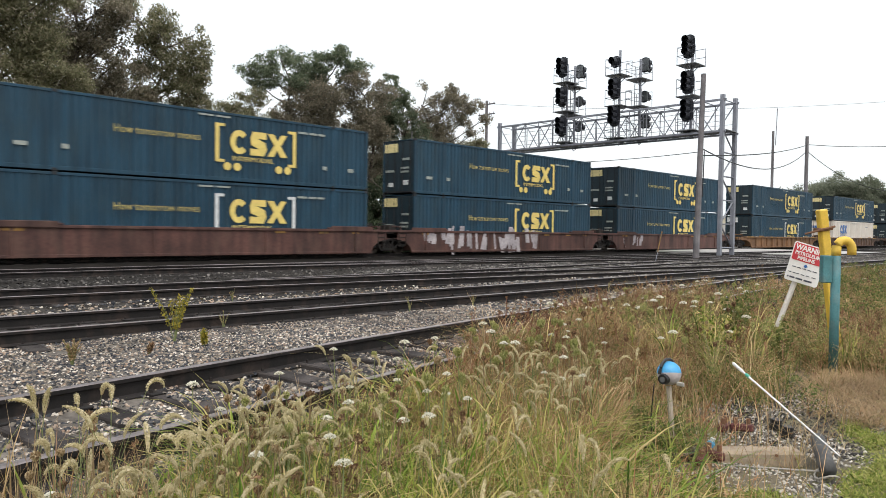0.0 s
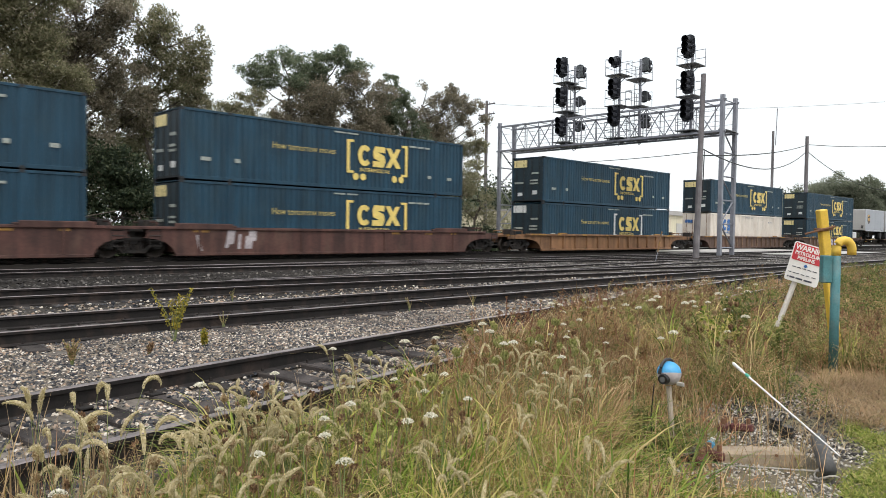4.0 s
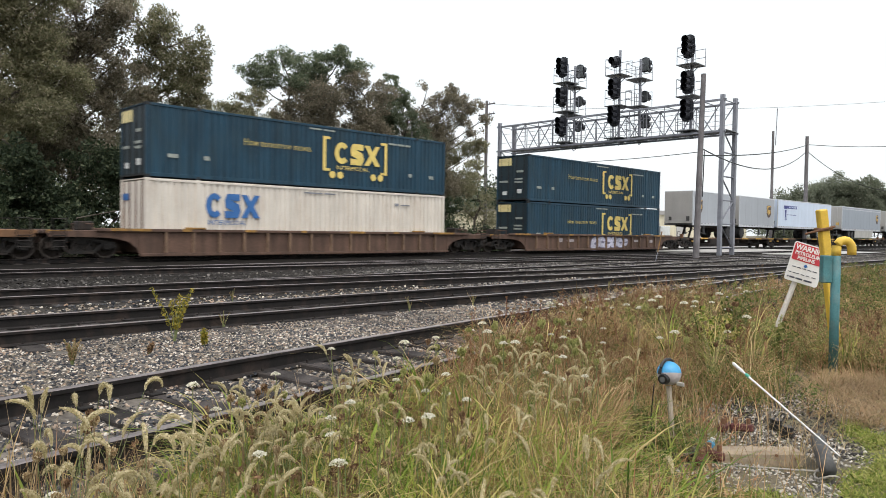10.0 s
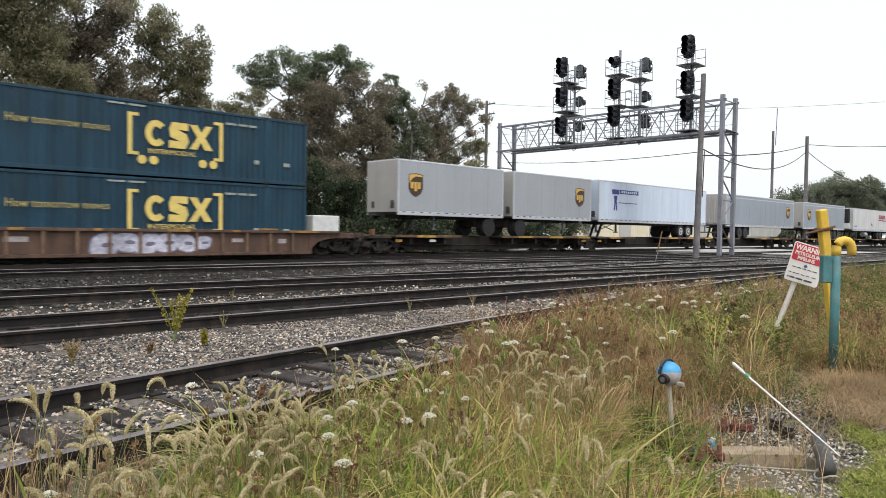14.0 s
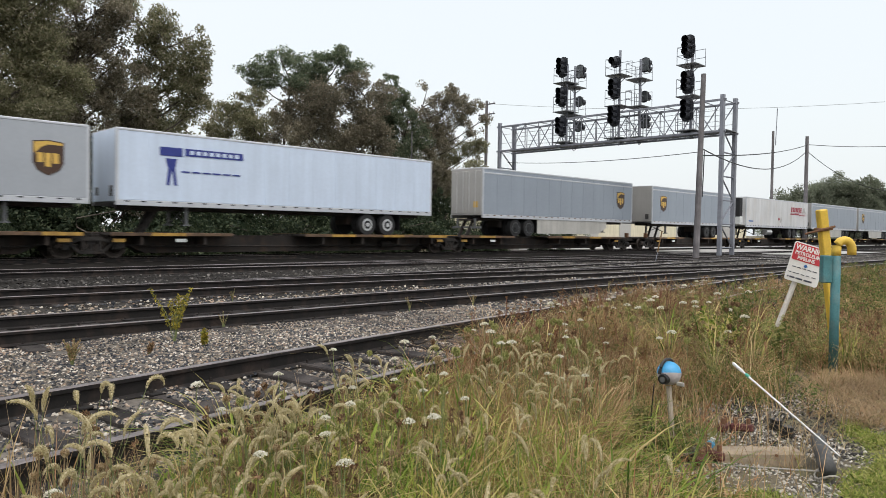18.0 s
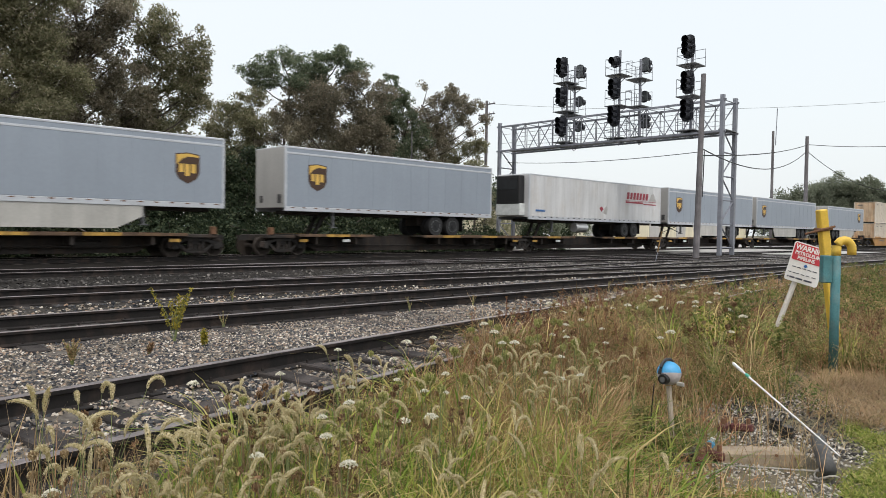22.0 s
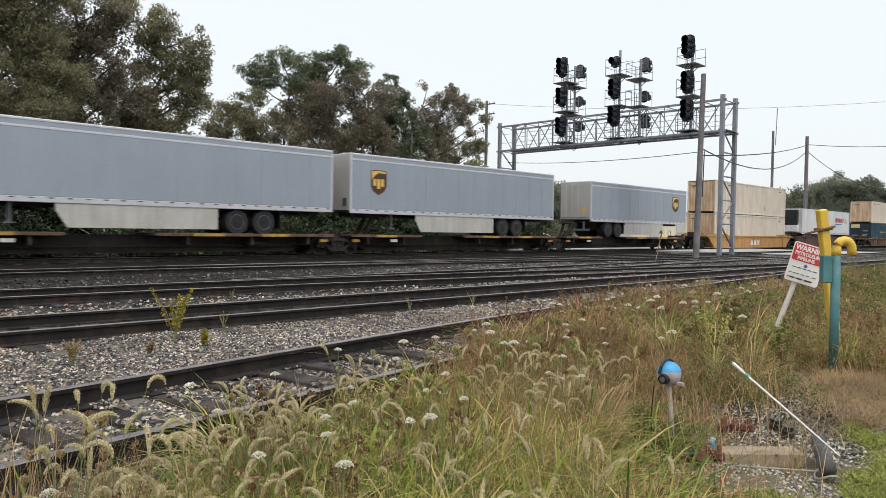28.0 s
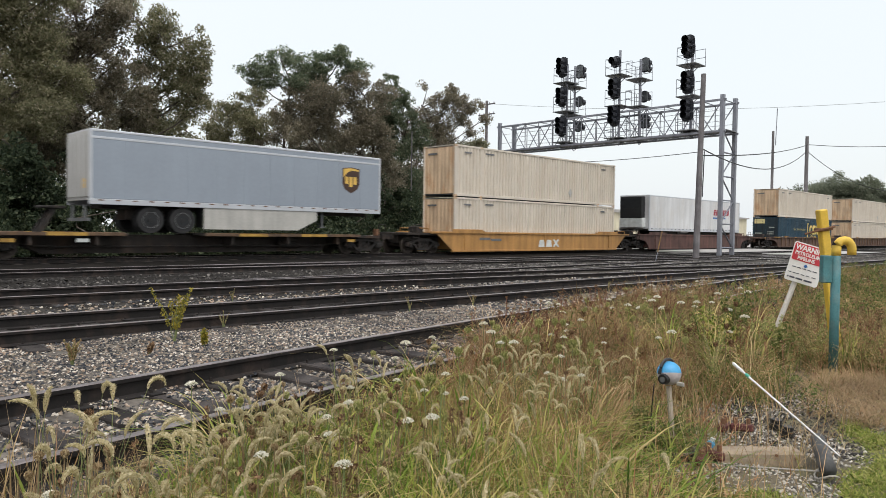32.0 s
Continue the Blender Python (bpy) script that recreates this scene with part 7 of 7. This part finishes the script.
def feathery(label, centres, height, radius, per, size, m):
    """Low bushy weeds with finely cut leaves, a cloud of small leaves over each root, too many to count."""
    p = grounded(centres)
    h = height * RNG.uniform(0.35, 1.0, len(p))
    k = [(a, c, z + hh * f) for (a, c, z), hh in zip(p, h) for f in (0.35, 0.7, 1.0)]
    r = [radius * w for hh in h for w in (1.2, 1.0, 0.55)]
    v, t = leaf_cloud(k, r, per, size, RNG)
    return tagged(part("weeds", fast_mesh("weeds", v, t, M[m])), label, "weeds", kind="stuff")


feathery("finely cut tan and rust-brown weeds along the siding", clumped(900, 4.0, 13, 1.6, 7.0, mid, RNG, 0.15, 4), 0.46, 0.09, 34, 0.0115, "feathery")
feathery("finely cut green weeds along the siding", clumped(240, 4.2, 13, 1.6, 7.0, mid, RNG, 0.2, 6), 0.36, 0.11, 40, 0.012, "feathery_green")
feathery("bushy tan and brown weeds on the bank", clumped(640, 9.0, 26, 1.0, 7.5, far, RNG, 0.3, 4), 0.48, 0.14, 36, 0.017, "feathery")
feathery("bushy green weeds on the bank", clumped(420, 9.5, 40, -1.0, 7.5, far, RNG, 0.4, 5), 0.50, 0.20, 38, 0.022, "feathery_green")
feathery("dark green leafy weeds in the foreground grass", clumped(120, 1.0, 5.2, 1.0, 5.0, near, RNG, 0.1, 3), 0.20, 0.07, 40, 0.010, "feathery_green")
feathery("low dark weeds round the ball marker", np.array([(4.75 + 0.3 * math.sin(i * 1.9), 2.62 + 0.22 * math.cos(i * 2.7)) for i in range(26)]), 0.22, 0.07, 45, 0.010, "feathery_green")
grass("grass", "long bright green leaves in the foreground", grounded(clumped(1500, 1.4, 5.6, 0.8, 5.0, lambda a, c: near(a, c) and far_of(a, c) < 5.2, RNG, 0.07, 6)), 0.50, 0.0095, 0.5, 0.8, "lush", 5)
grass("grass", "short deep green grass under the taller stems", grounded(clumped(9000, 0.6, 5.6, 0.2, 5.0, near, RNG, 0.08, 14)), 0.26, 0.0055, 0.5, 0.6, "lush", 3)
orange = lambda a, c: 0.12 * a < c < 0.33 * a and 9.5 < far_of(a, c) < 15
grass("grass", "orange-tan matted grass on the bank behind the vent pipe", grounded(clumped(9000, 9, 15, 1, 5, orange, RNG, 0.15, 14)), 0.34, 0.005, 0.8, 0.7, "rust_grass", 3)
feathery("pale green mounds of weeds on the bank", clumped(150, 11, 26, 0.5, 6.5, lambda a, c: 0.05 * a < c < 0.34 * a, RNG, 0.3, 6), 0.6, 0.25, 44, 0.024, "weed")
bank = lambda a, c: c < 0.31 * a + 0.25 * noise.noise((a, c, 6)) and 7.2 + 0.7 * noise.noise((a * 1.5, c * 1.5, 2)) < far_of(a, c) < 10.5
grass("grass", "flattened tan dead grass", grounded(clumped(13000, 6.5, 11, 0.5, 3.6, bank, RNG, 0.10, 14)), 0.20, 0.0026, 1.3, 0.9, "flat_grass", 3)
low = lambda a, c: 0.30 * a < c < 0.66 * a and 4.3 < far_of(a, c) < 7.6
grass("weeds", "low dark green weeds round the stake", grounded(clumped(1300, 3.6, 7, 1.2, 4, lambda a, c: low(a, c) and c > 0.46 * a, RNG, 0.10, 16)), 0.16, 0.006, 0.7, 0.6, "weed", 3)
grass("grass", "thin dry stalks by the trodden patch", grounded(clumped(700, 3.4, 7, 1.2, 4, low, RNG, 0.10, 5)), 0.46, 0.0022, 0.35, 0.4, "straw", 4)
grass("grass", "few green leaves on the trodden ground", grounded(clumped(260, 3.4, 5.2, 1.6, 3.2, lambda a, c: 0.5 * a < c < 0.68 * a, RNG, 0.08, 4)), 0.42, 0.006, 0.5, 0.7, "lush", 5)
grass("litter", "brown dead leaves lying flat on the trodden ground", grounded(clumped(2600, 3.4, 7, 1.4, 4, lambda a, c: low(a, c) and c > 0.44 * a, RNG, 0.10, 6)), 0.09, 0.006, 1.6, 0.5, "rust_grass", 2)
p = clumped(90000, 3.5, 7.6, -0.6, 2.4, mossy, RNG, 0.06, 6)
grass("clover", "low mossy yellow-green ground cover", grounded(p), 0.042, 0.0062, 1.0, 0.6, "moss", 2)


def tussocks(name, label, centres, height, per, width, m):
    """Bunches of long blades that fan out and arch over from one root each."""
    p = np.repeat(grounded(centres), per, axis=0)
    p[:, :2] += RNG.normal(0, 0.025, (len(p), 2))
    v, t = blades(p, height, width, 0.42, 0.85, RNG, 5)
    return tagged(part(name, fast_mesh(name, v, t, M[m])), label, "grass", kind="stuff")


tussocks("tussock_grass", "bunches of arching tan grass", clumped(130, 4.5, 13, 1.5, 6.5, mid, RNG, 0.1, 2), 0.72, 46, 0.0032, "straw")
tussocks("tussock_grass", "bunches of arching green grass", clumped(26, 5.5, 13, 2.0, 6.5, mid, RNG, 0.1, 2), 0.66, 40, 0.0045, "grass")
tussocks("tussock_grass", "tall arching yellow-green grass beside the sign", np.array([(7.2 + 0.19 * i, 3.55 + 0.31 * ((i * 7) % 5) - 0.3, 0)[:2] for i in range(9)]), 0.95, 34, 0.0055, "grass")
tussocks("tussock_grass", "bunches of arching green grass in the foreground", clumped(70, 1.2, 5.2, 1.2, 4.6, near, RNG, 0.1, 2), 0.62, 30, 0.0055, "grass")


def seed_stems(name, label, pts, height, material, head, rng):
    """Bare branching stalks, each with a few small knobbly seed heads, too many to count."""
    v, t, hv = [], [], []
    for p in pts:
        h = height * rng.uniform(0.6, 1.2)
        lean = rng.normal(0, 0.10, 2)
        for k in range(rng.integers(2, 5)):
            u0, u1 = rng.uniform(0.35, 0.6), rng.uniform(0.8, 1.1)
            a = rng.normal(0, 0.10, 2)
            line = [p, p + np.array([lean[0] * h * u0, lean[1] * h * u0, h * u0]), p + np.array([(lean[0] + a[0]) * h, (lean[1] + a[1]) * h, h * u1])]
            for q0, q1 in zip(line, line[1:]):
                i = len(v)
                w = np.array([0.0022, -0.0022, 0])
                v += [q0 - w, q0 + w, q1 + w * 0.7, q1 - w * 0.7]
                t += [(i, i + 1, i + 2), (i, i + 2, i + 3)]
            hv.append(line[-1])
    tagged(part(name, fast_mesh(name, np.array(v), np.array(t), M[material])), label, "weeds", kind="stuff")
    lv, lt = leaf_cloud(hv, [0.020] * len(hv), 26, 0.0085, rng)
    tagged(part("seed_heads", fast_mesh("seed_heads", lv, lt, M[head])), "small knobbly brown seed heads on dry stalks", "weeds", kind="stuff")


seed_stems("dry_stalks", "bare reddish-brown stalks of last summer's weeds", grounded(clumped(330, 4.0, 14, 2.0, 7.0, mid, RNG, 0.15, 5)), 0.52, "stem_red", "seedhead", RNG)
seed_stems("dry_stalks", "bare brown stalks on the bank", grounded(clumped(260, 9, 26, 1.5, 7.5, far, RNG, 0.3, 5)), 0.55, "stem_dry", "seedhead", RNG)
seed_stems("dry_stalks", "pale brown stalks beside the siding", grounded(clumped(90, 0.4, 3.0, 2.3, 4.3, near, RNG, 0.1, 4)), 0.55, "stem_dry", "seedhead", RNG)


def foxtails(pts, height, rng):
    """Stems that arch over into bristly drooping heads."""
    sv, st, hv, ht, k0, k1 = [], [], [], [], 0, 0
    for p in pts:
        a, h = rng.uniform(0, 2 * math.pi), height * rng.uniform(0.75, 1.25)
        d = np.array([math.cos(a), math.sin(a), 0])
        s = np.array([-d[1], d[0], 0])
        ln = rng.uniform(0.05, 0.28)
        line = [p + d * h * ln * u ** 2 + np.array([0, 0, h * u]) for u in (0, 0.35, 0.7, 1)]
        for i, q in enumerate(line):
            r = 0.0022 - 0.0003 * i
            sv += [q - s * r, q + s * r, q + d * r * 1.5]
        for i in range(3):
            for j in range(3):
                e, f = k0 + i * 3 + j, k0 + i * 3 + (j + 1) % 3
                st += [(e, f, f + 3), (e, f + 3, e + 3)]
        k0 += 12
        # head: an arc that droops
        ln2, bend = rng.uniform(0.085, 0.14), rng.uniform(0.9, 3.0)
        q, th, axis = line[-1], math.pi / 2 - ln, []
        for i in range(12):
            axis.append((q.copy(), th))
            q = q + (d * math.cos(th) + np.array([0, 0, math.sin(th)])) * ln2 / 11
            th -= bend / 11
        for i, (c, th) in enumerate(axis):
            fat = 0.0100 * math.sin(math.pi * (0.14 + 0.78 * i / 11)) + 0.0008
            nrm = -d * math.sin(th) + np.array([0, 0, math.cos(th)])
            tan = d * math.cos(th) + np.array([0, 0, math.sin(th)])
            for j in range(16):
                b = 2 * math.pi * (j + 0.5 * (i % 2)) / 16 + rng.normal(0, 0.2)
                o = s * math.cos(b) + nrm * math.sin(b)
                t2 = np.cross(o, tan)
                base = c + o * fat * 0.5 + tan * rng.uniform(-0.004, 0.004)
                tip = c + o * (fat + rng.uniform(0.001, 0.0075)) + tan * rng.uniform(0.002, 0.010)
                hv += [base - t2 * 0.0009, base + t2 * 0.0009, tip]
                ht.append((k1, k1 + 1, k1 + 2))
                k1 += 3
                if j % 2 == 0:
                    e1 = c + o * fat * 0.8
                    hv += [e1 - tan * ln2 * 0.055, e1 + t2 * fat * 0.45, e1 - t2 * fat * 0.45, e1 + tan * ln2 * 0.055]
                    ht += [(k1, k1 + 1, k1 + 2), (k1 + 1, k1 + 3, k1 + 2)]
                    k1 += 4
    return (np.array(sv), np.array(st)), (np.array(hv), np.array(ht))


fx = lambda a, c: verge(a, c) and 2.3 < far_of(a, c) < 5.6 and a > 0.75 and c > 0.62 * a
SWAYING = []
fox = np.concatenate([clumped(300, 0.2, 5.6, 0.2, 5.0, fx, RNG, 0.14, 6), clumped(10, 0.5, 1.4, 2.5, 3.5, tall, RNG, 0.08, 4)])
cells = {}
for a, c in fox:
    cells.setdefault((int(a / 1.1), int(c / 1.1)), []).append((a, c))
for cell in cells.values():
    o = np.mean(np.array(cell), axis=0)
    root = np.array([o[0], o[1], GROUND])
    (sv, st), (hv, ht) = foxtails(grounded(cell) - root, 0.78 if o[0] < 1.1 else 0.58, RNG)
    clump = thing("foxtail_clump", "clump of foxtail grass with pale bristly drooping heads", "grass", "foxtail clumps in the verge", "stuff")
    part("foxtail_stems", fast_mesh("foxtail_stems", sv, st, M["stem"]), None, clump)
    part("foxtail_heads", fast_mesh("foxtail_heads", hv, ht, M["foxtail"]), None, clump)
    clump.location = root
    SWAYING.append((clump, tuple(root), 0.8))


def umbel_plant(label, x, y, z, size, head, seed, stem="stem"):
    """A wild carrot: a thin stem with a flat or cupped head of small florets on rays."""
    rng = np.random.default_rng(seed)
    t = thing("wild_carrot", label, "wildflower", "wild carrots in the verge")
    g = ground_height(x, y)
    lx, ly = rng.normal(0, 0.05, 2)
    top = Vector((0, 0, z - g))
    b = Build().tube([(lx, ly, -0.02), (lx * 0.4, ly * 0.4, top.z * 0.5), tuple(top)], [0.0035, 0.003, 0.0022], 5)
    n = 44
    v, f = [], []
    flat = head == "umbel"
    for i in range(n):
        a = i * 2.4
        if flat:
            r = size * math.sqrt((i + 0.5) / n)
            c = np.array([r * math.cos(a), r * math.sin(a), top.z + 0.35 * size - 0.5 * size * (r / size) ** 2])
        else:  # closed like a bird's nest
            w = 1 - 2 * (i + 0.5) / n
            r = size * math.sqrt(1 - w * w) * (0.8 + 0.25 * w)
            c = np.array([r * math.cos(a), r * math.sin(a), top.z + size * (0.7 + 0.85 * w)])
        if i % 3 == 0:
            b.tube([tuple(top), tuple(c)], 0.0012, 4, False)
        for j in range(6):
            q = c + rng.normal(0, size * 0.07, 3) * np.array([1, 1, 0.8])
            s = size * rng.uniform(0.09, 0.15) * (1.0 if flat else 1.3)
            a2 = rng.uniform(0, 6.28)
            tilt = rng.normal(0, 0.45, 2) if flat else rng.normal(0, 1.2, 2)
            k = len(v)
            for m in range(5):
                v.append(q + s * np.array([math.cos(a2 + m * 1.2566), math.sin(a2 + m * 1.2566), tilt[0] * math.cos(m * 1.2566) + tilt[1] * math.sin(m * 1.2566)]))
            f += [(k, k + 1, k + 2), (k, k + 2, k + 3), (k, k + 3, k + 4)]
    part("stem", b, M[stem], t)
    part("flower_head" if head == "umbel" else "seed_head", fast_mesh("flower_head", np.array(v), np.array(f), M[head]), None, t)
    t.location = (x, y, g)
    SWAYING.append((t, (x, y, g), 1.4))
    return t


WHITE, GREENISH, DRY = "white wild carrot flower on a thin green stem", "green closed wild carrot head on a thin stem", "brown dried wild carrot seed head"
for i, (x, y, z) in enumerate([(4.13, 4.67, 0.22), (3.43, 4.74, 0.22), (2.43, 3.21, 0.22), (2.1, 2.98, 0.24), (1.96, 2.77, 0.22), (1.56, 2.73, 0.22), (2.56, 2.7, 0.22), (5.47, 3.93, 0.22), (5.13, 4.07, 0.2), (7.87, 5.3, 0.22),
                               (8.69, 4.68, 0.22), (12.94, 6.53, 0.22), (11.53, 5.66, 0.22), (4.58, 3.32, 0.22), (3.4, 3.44, 0.22), (2.53, 4.18, 0.22), (1.8, 3.55, 0.22), (1.98, 4.23, 0.22), (0.79, 2.82, 0.22), (8.45, 4.87, 0.22),
                               (6.72, 4.62, 0.22), (9.23, 4.03, 0.22), (3.52, 4.1, 0.22), (11.58, 5.24, 0.22), (12.34, 6.92, 0.22), (1.81, 2.44, 0.2)]):
    k = 1.0
    while not (verge(x * k, y * k)) and k > 0.5:
        k -= 0.02
    umbel_plant(WHITE, x * k, y * k, 1.2 - (1.2 - z) * k, RNG.uniform(0.026, 0.040) if x < 7 else RNG.uniform(0.045, 0.062), "umbel", 100 + i)
for i in range(26):
    a, c = clumped(360, 6.0, 15, 3.0, 7.0, lambda a, c: verge(a, c) and c > 0.40 * a, RNG)[0]
    umbel_plant(WHITE, a, c, RNG.uniform(0.10, 0.42), RNG.uniform(0.032, 0.058), "umbel", 150 + i)
for i in range(80):
    a, c = clumped(360, 0.6, 13 if i < 35 else 6, 2.4, 6.5, lambda a, c: verge(a, c) and c > 0.40 * a and c > siding_y(a) - 3.6, RNG)[0]
    umbel_plant(GREENISH, a, c, RNG.uniform(0.05, 0.34), RNG.uniform(0.018, 0.026) if a < 4.5 else RNG.uniform(0.026, 0.040), "umbel_green", 200 + i)
for i in range(16):
    a, c = clumped(360, 2.0, 6.5, 2.6, 5.6, lambda a, c: verge(a, c) and c > siding_y(a) - 3.4, RNG)[0]
    umbel_plant(WHITE, a, c, RNG.uniform(0.05, 0.28), RNG.uniform(0.022, 0.036), "umbel", 520 + i)
for i in range(26):  # a fringe of heads standing up beside the rail
    a = RNG.uniform(3.2, 10.0)
    c = siding_y(a) - RNG.uniform(1.7, 2.6) + 0.1 * (a - 3.2)
    kind = i % 3
    umbel_plant((WHITE, GREENISH, DRY)[kind], a, c, RNG.uniform(0.12, 0.40), RNG.uniform(0.026, 0.042), ("umbel", "umbel_green", "tan_head")[kind], 560 + i, "stem" if kind < 2 else "stem_dry")
for i in range(90):
    a, c = clumped(360, 0.5, 15, 2.4, 6.5, lambda a, c: verge(a, c) and c > 0.42 * a, RNG)[0]
    umbel_plant(DRY, a, c, RNG.uniform(0.05, 0.38), RNG.uniform(0.012, 0.021) if a < 5 else RNG.uniform(0.020, 0.031), "seedhead" if i % 2 else "tan_head", 300 + i, "stem_dry")

for i in range(34):
    a, c = clumped(360, 0.45, 2.3, 2.5, 4.3, tall if i < 15 else verge, RNG)[0]
    umbel_plant(DRY, a, c, RNG.uniform(0.08, 0.30 if i >= 15 else 0.46), RNG.uniform(0.012, 0.022), "tan_head" if i % 3 else "seedhead", 400 + i, "stem_dry")


def leafy_weed(name, label, x, y, height, stems, leaf, size, seed, base=None):
    """Upright stems set with narrow leaves, thicker towards the tips."""
    rng = np.random.default_rng(seed)
    t = thing(name, label, "wild plant", "weeds by the tracks")
    g = bed_height(x, y) if base is None else base
    tips = []
    for i in range(stems):
        a, ln = rng.uniform(0, 6.28), rng.uniform(0.1, 0.45)
        h = height * rng.uniform(0.6, 1.0)
        top = np.array([math.cos(a) * ln * h, math.sin(a) * ln * h, h])
        mid = top * np.array([0.35, 0.35, 0.55])
        part("stem", Build().tube([(0, 0, -0.03), tuple(mid), tuple(top)], [0.005, 0.004, 0.0015], 4), M["stem"], t)
        for u in np.linspace(0.3, 1, 15):
            tips.append(2 * u * (1 - u) * mid + u * u * top + (1 - u) ** 2 * np.zeros(3))
    v, f = leaf_cloud(tips, [size * 2.0] * len(tips), 7, size, rng)
    part("foliage", fast_mesh("foliage", v, f, M[leaf]), None, t)
    t.location = (x, y, g)
    SWAYING.append((t, (x, y, g), 0.9))


leafy_weed("goldenrod", "yellow-green goldenrod plant growing in the ballast", 3.59, 8.19, 0.70, 7, "goldenrod", 0.017, 51)
leafy_weed("dry_weed", "small brown dead weed in the ballast", 2.24, 7.45, 0.26, 22, "straw", 0.007, 52)
leafy_weed("dry_weed", "small brown dead weed in the ballast", 3.05, 7.6, 0.14, 9, "seedhead", 0.009, 53)
leafy_weed("ballast_weed", "small yellow weed in the ballast", 3.75, 7.75, 0.2, 3, "goldenrod", 0.02, 54)
leafy_weed("tall_weed", "tall green weed with narrow leaves", 8.0, 3.6, 0.85, 9, "grass", 0.026, 55, GROUND)
leafy_weed("tall_weed", "bushy dark green weed by the sign", 9.3, 4.0, 0.8, 9, "weed", 0.026, 56, GROUND)
leafy_weed("tall_weed", "bushy dark green weed by the sign", 10.3, 4.4, 0.85, 9, "weed", 0.026, 57, GROUND)
leafy_weed("tall_weed", "bushy green weed by the vent pipe", 8.5, 3.05, 0.7, 7, "weed", 0.024, 58, GROUND)
leafy_weed("tall_weed", "leafy green weed by the ball marker", 4.8, 2.75, 0.3, 8, "weed", 0.018, 59, GROUND)
for i in range(64):
    a, c = clumped(360, 4.2, 15, 2.6, 7.0, mid if i < 48 else far, RNG)[0]
    leaf, what = (("weed", "bushy green"), ("seedhead", "rust-brown dead"), ("umbel_green", "pale green"), ("straw", "tan dry"), ("umbel_green", "pale green"))[i % 5]
    leafy_weed("tall_weed", what + " weed standing in the tall grass", a, c, RNG.uniform(0.4, 0.7), 5, leaf, RNG.uniform(0.010, 0.018), 80 + i, GROUND)
for i, (a, c) in enumerate(((4.6, 8.95), (7.9, 8.85), (9.5, 8.9), (6.5, 12.3), (14, 8.9))):
    leafy_weed("ballast_weed", "wispy dry weed growing by the rail", a, c, 0.26, 6, "straw", 0.005, 70 + i)


def motions():
    # the train rolls at an even speed
    for ob, s, z in ROLLING:
        walk(ob, [(t, pose(s - SPEED * t, TRAIN_Y, z)) for t in (0, 16, 32)])
    # every wheelset turns with it
    for w, dx in WHEELS:
        walk(w, [(i / 15, pose(dx, 0, 0.42, 0, -math.degrees(SPEED * i / 15 / 0.42), 0)) for i in range(481)])
    # flowers and grass stir in a light breeze
    for k, (ob, place, most) in enumerate(SWAYING):
        rows = []
        for t in range(33):
            a = most * (math.sin(1.9 * t + k * 1.3) + 0.6 * math.sin(0.83 * t + k * 2.1))
            c = most * (math.cos(1.4 * t + k * 0.7) + 0.5 * math.sin(2.3 * t + k))
            rows.append((t, pose(*place, a, c, 0)))
        walk(ob, rows)


motions()
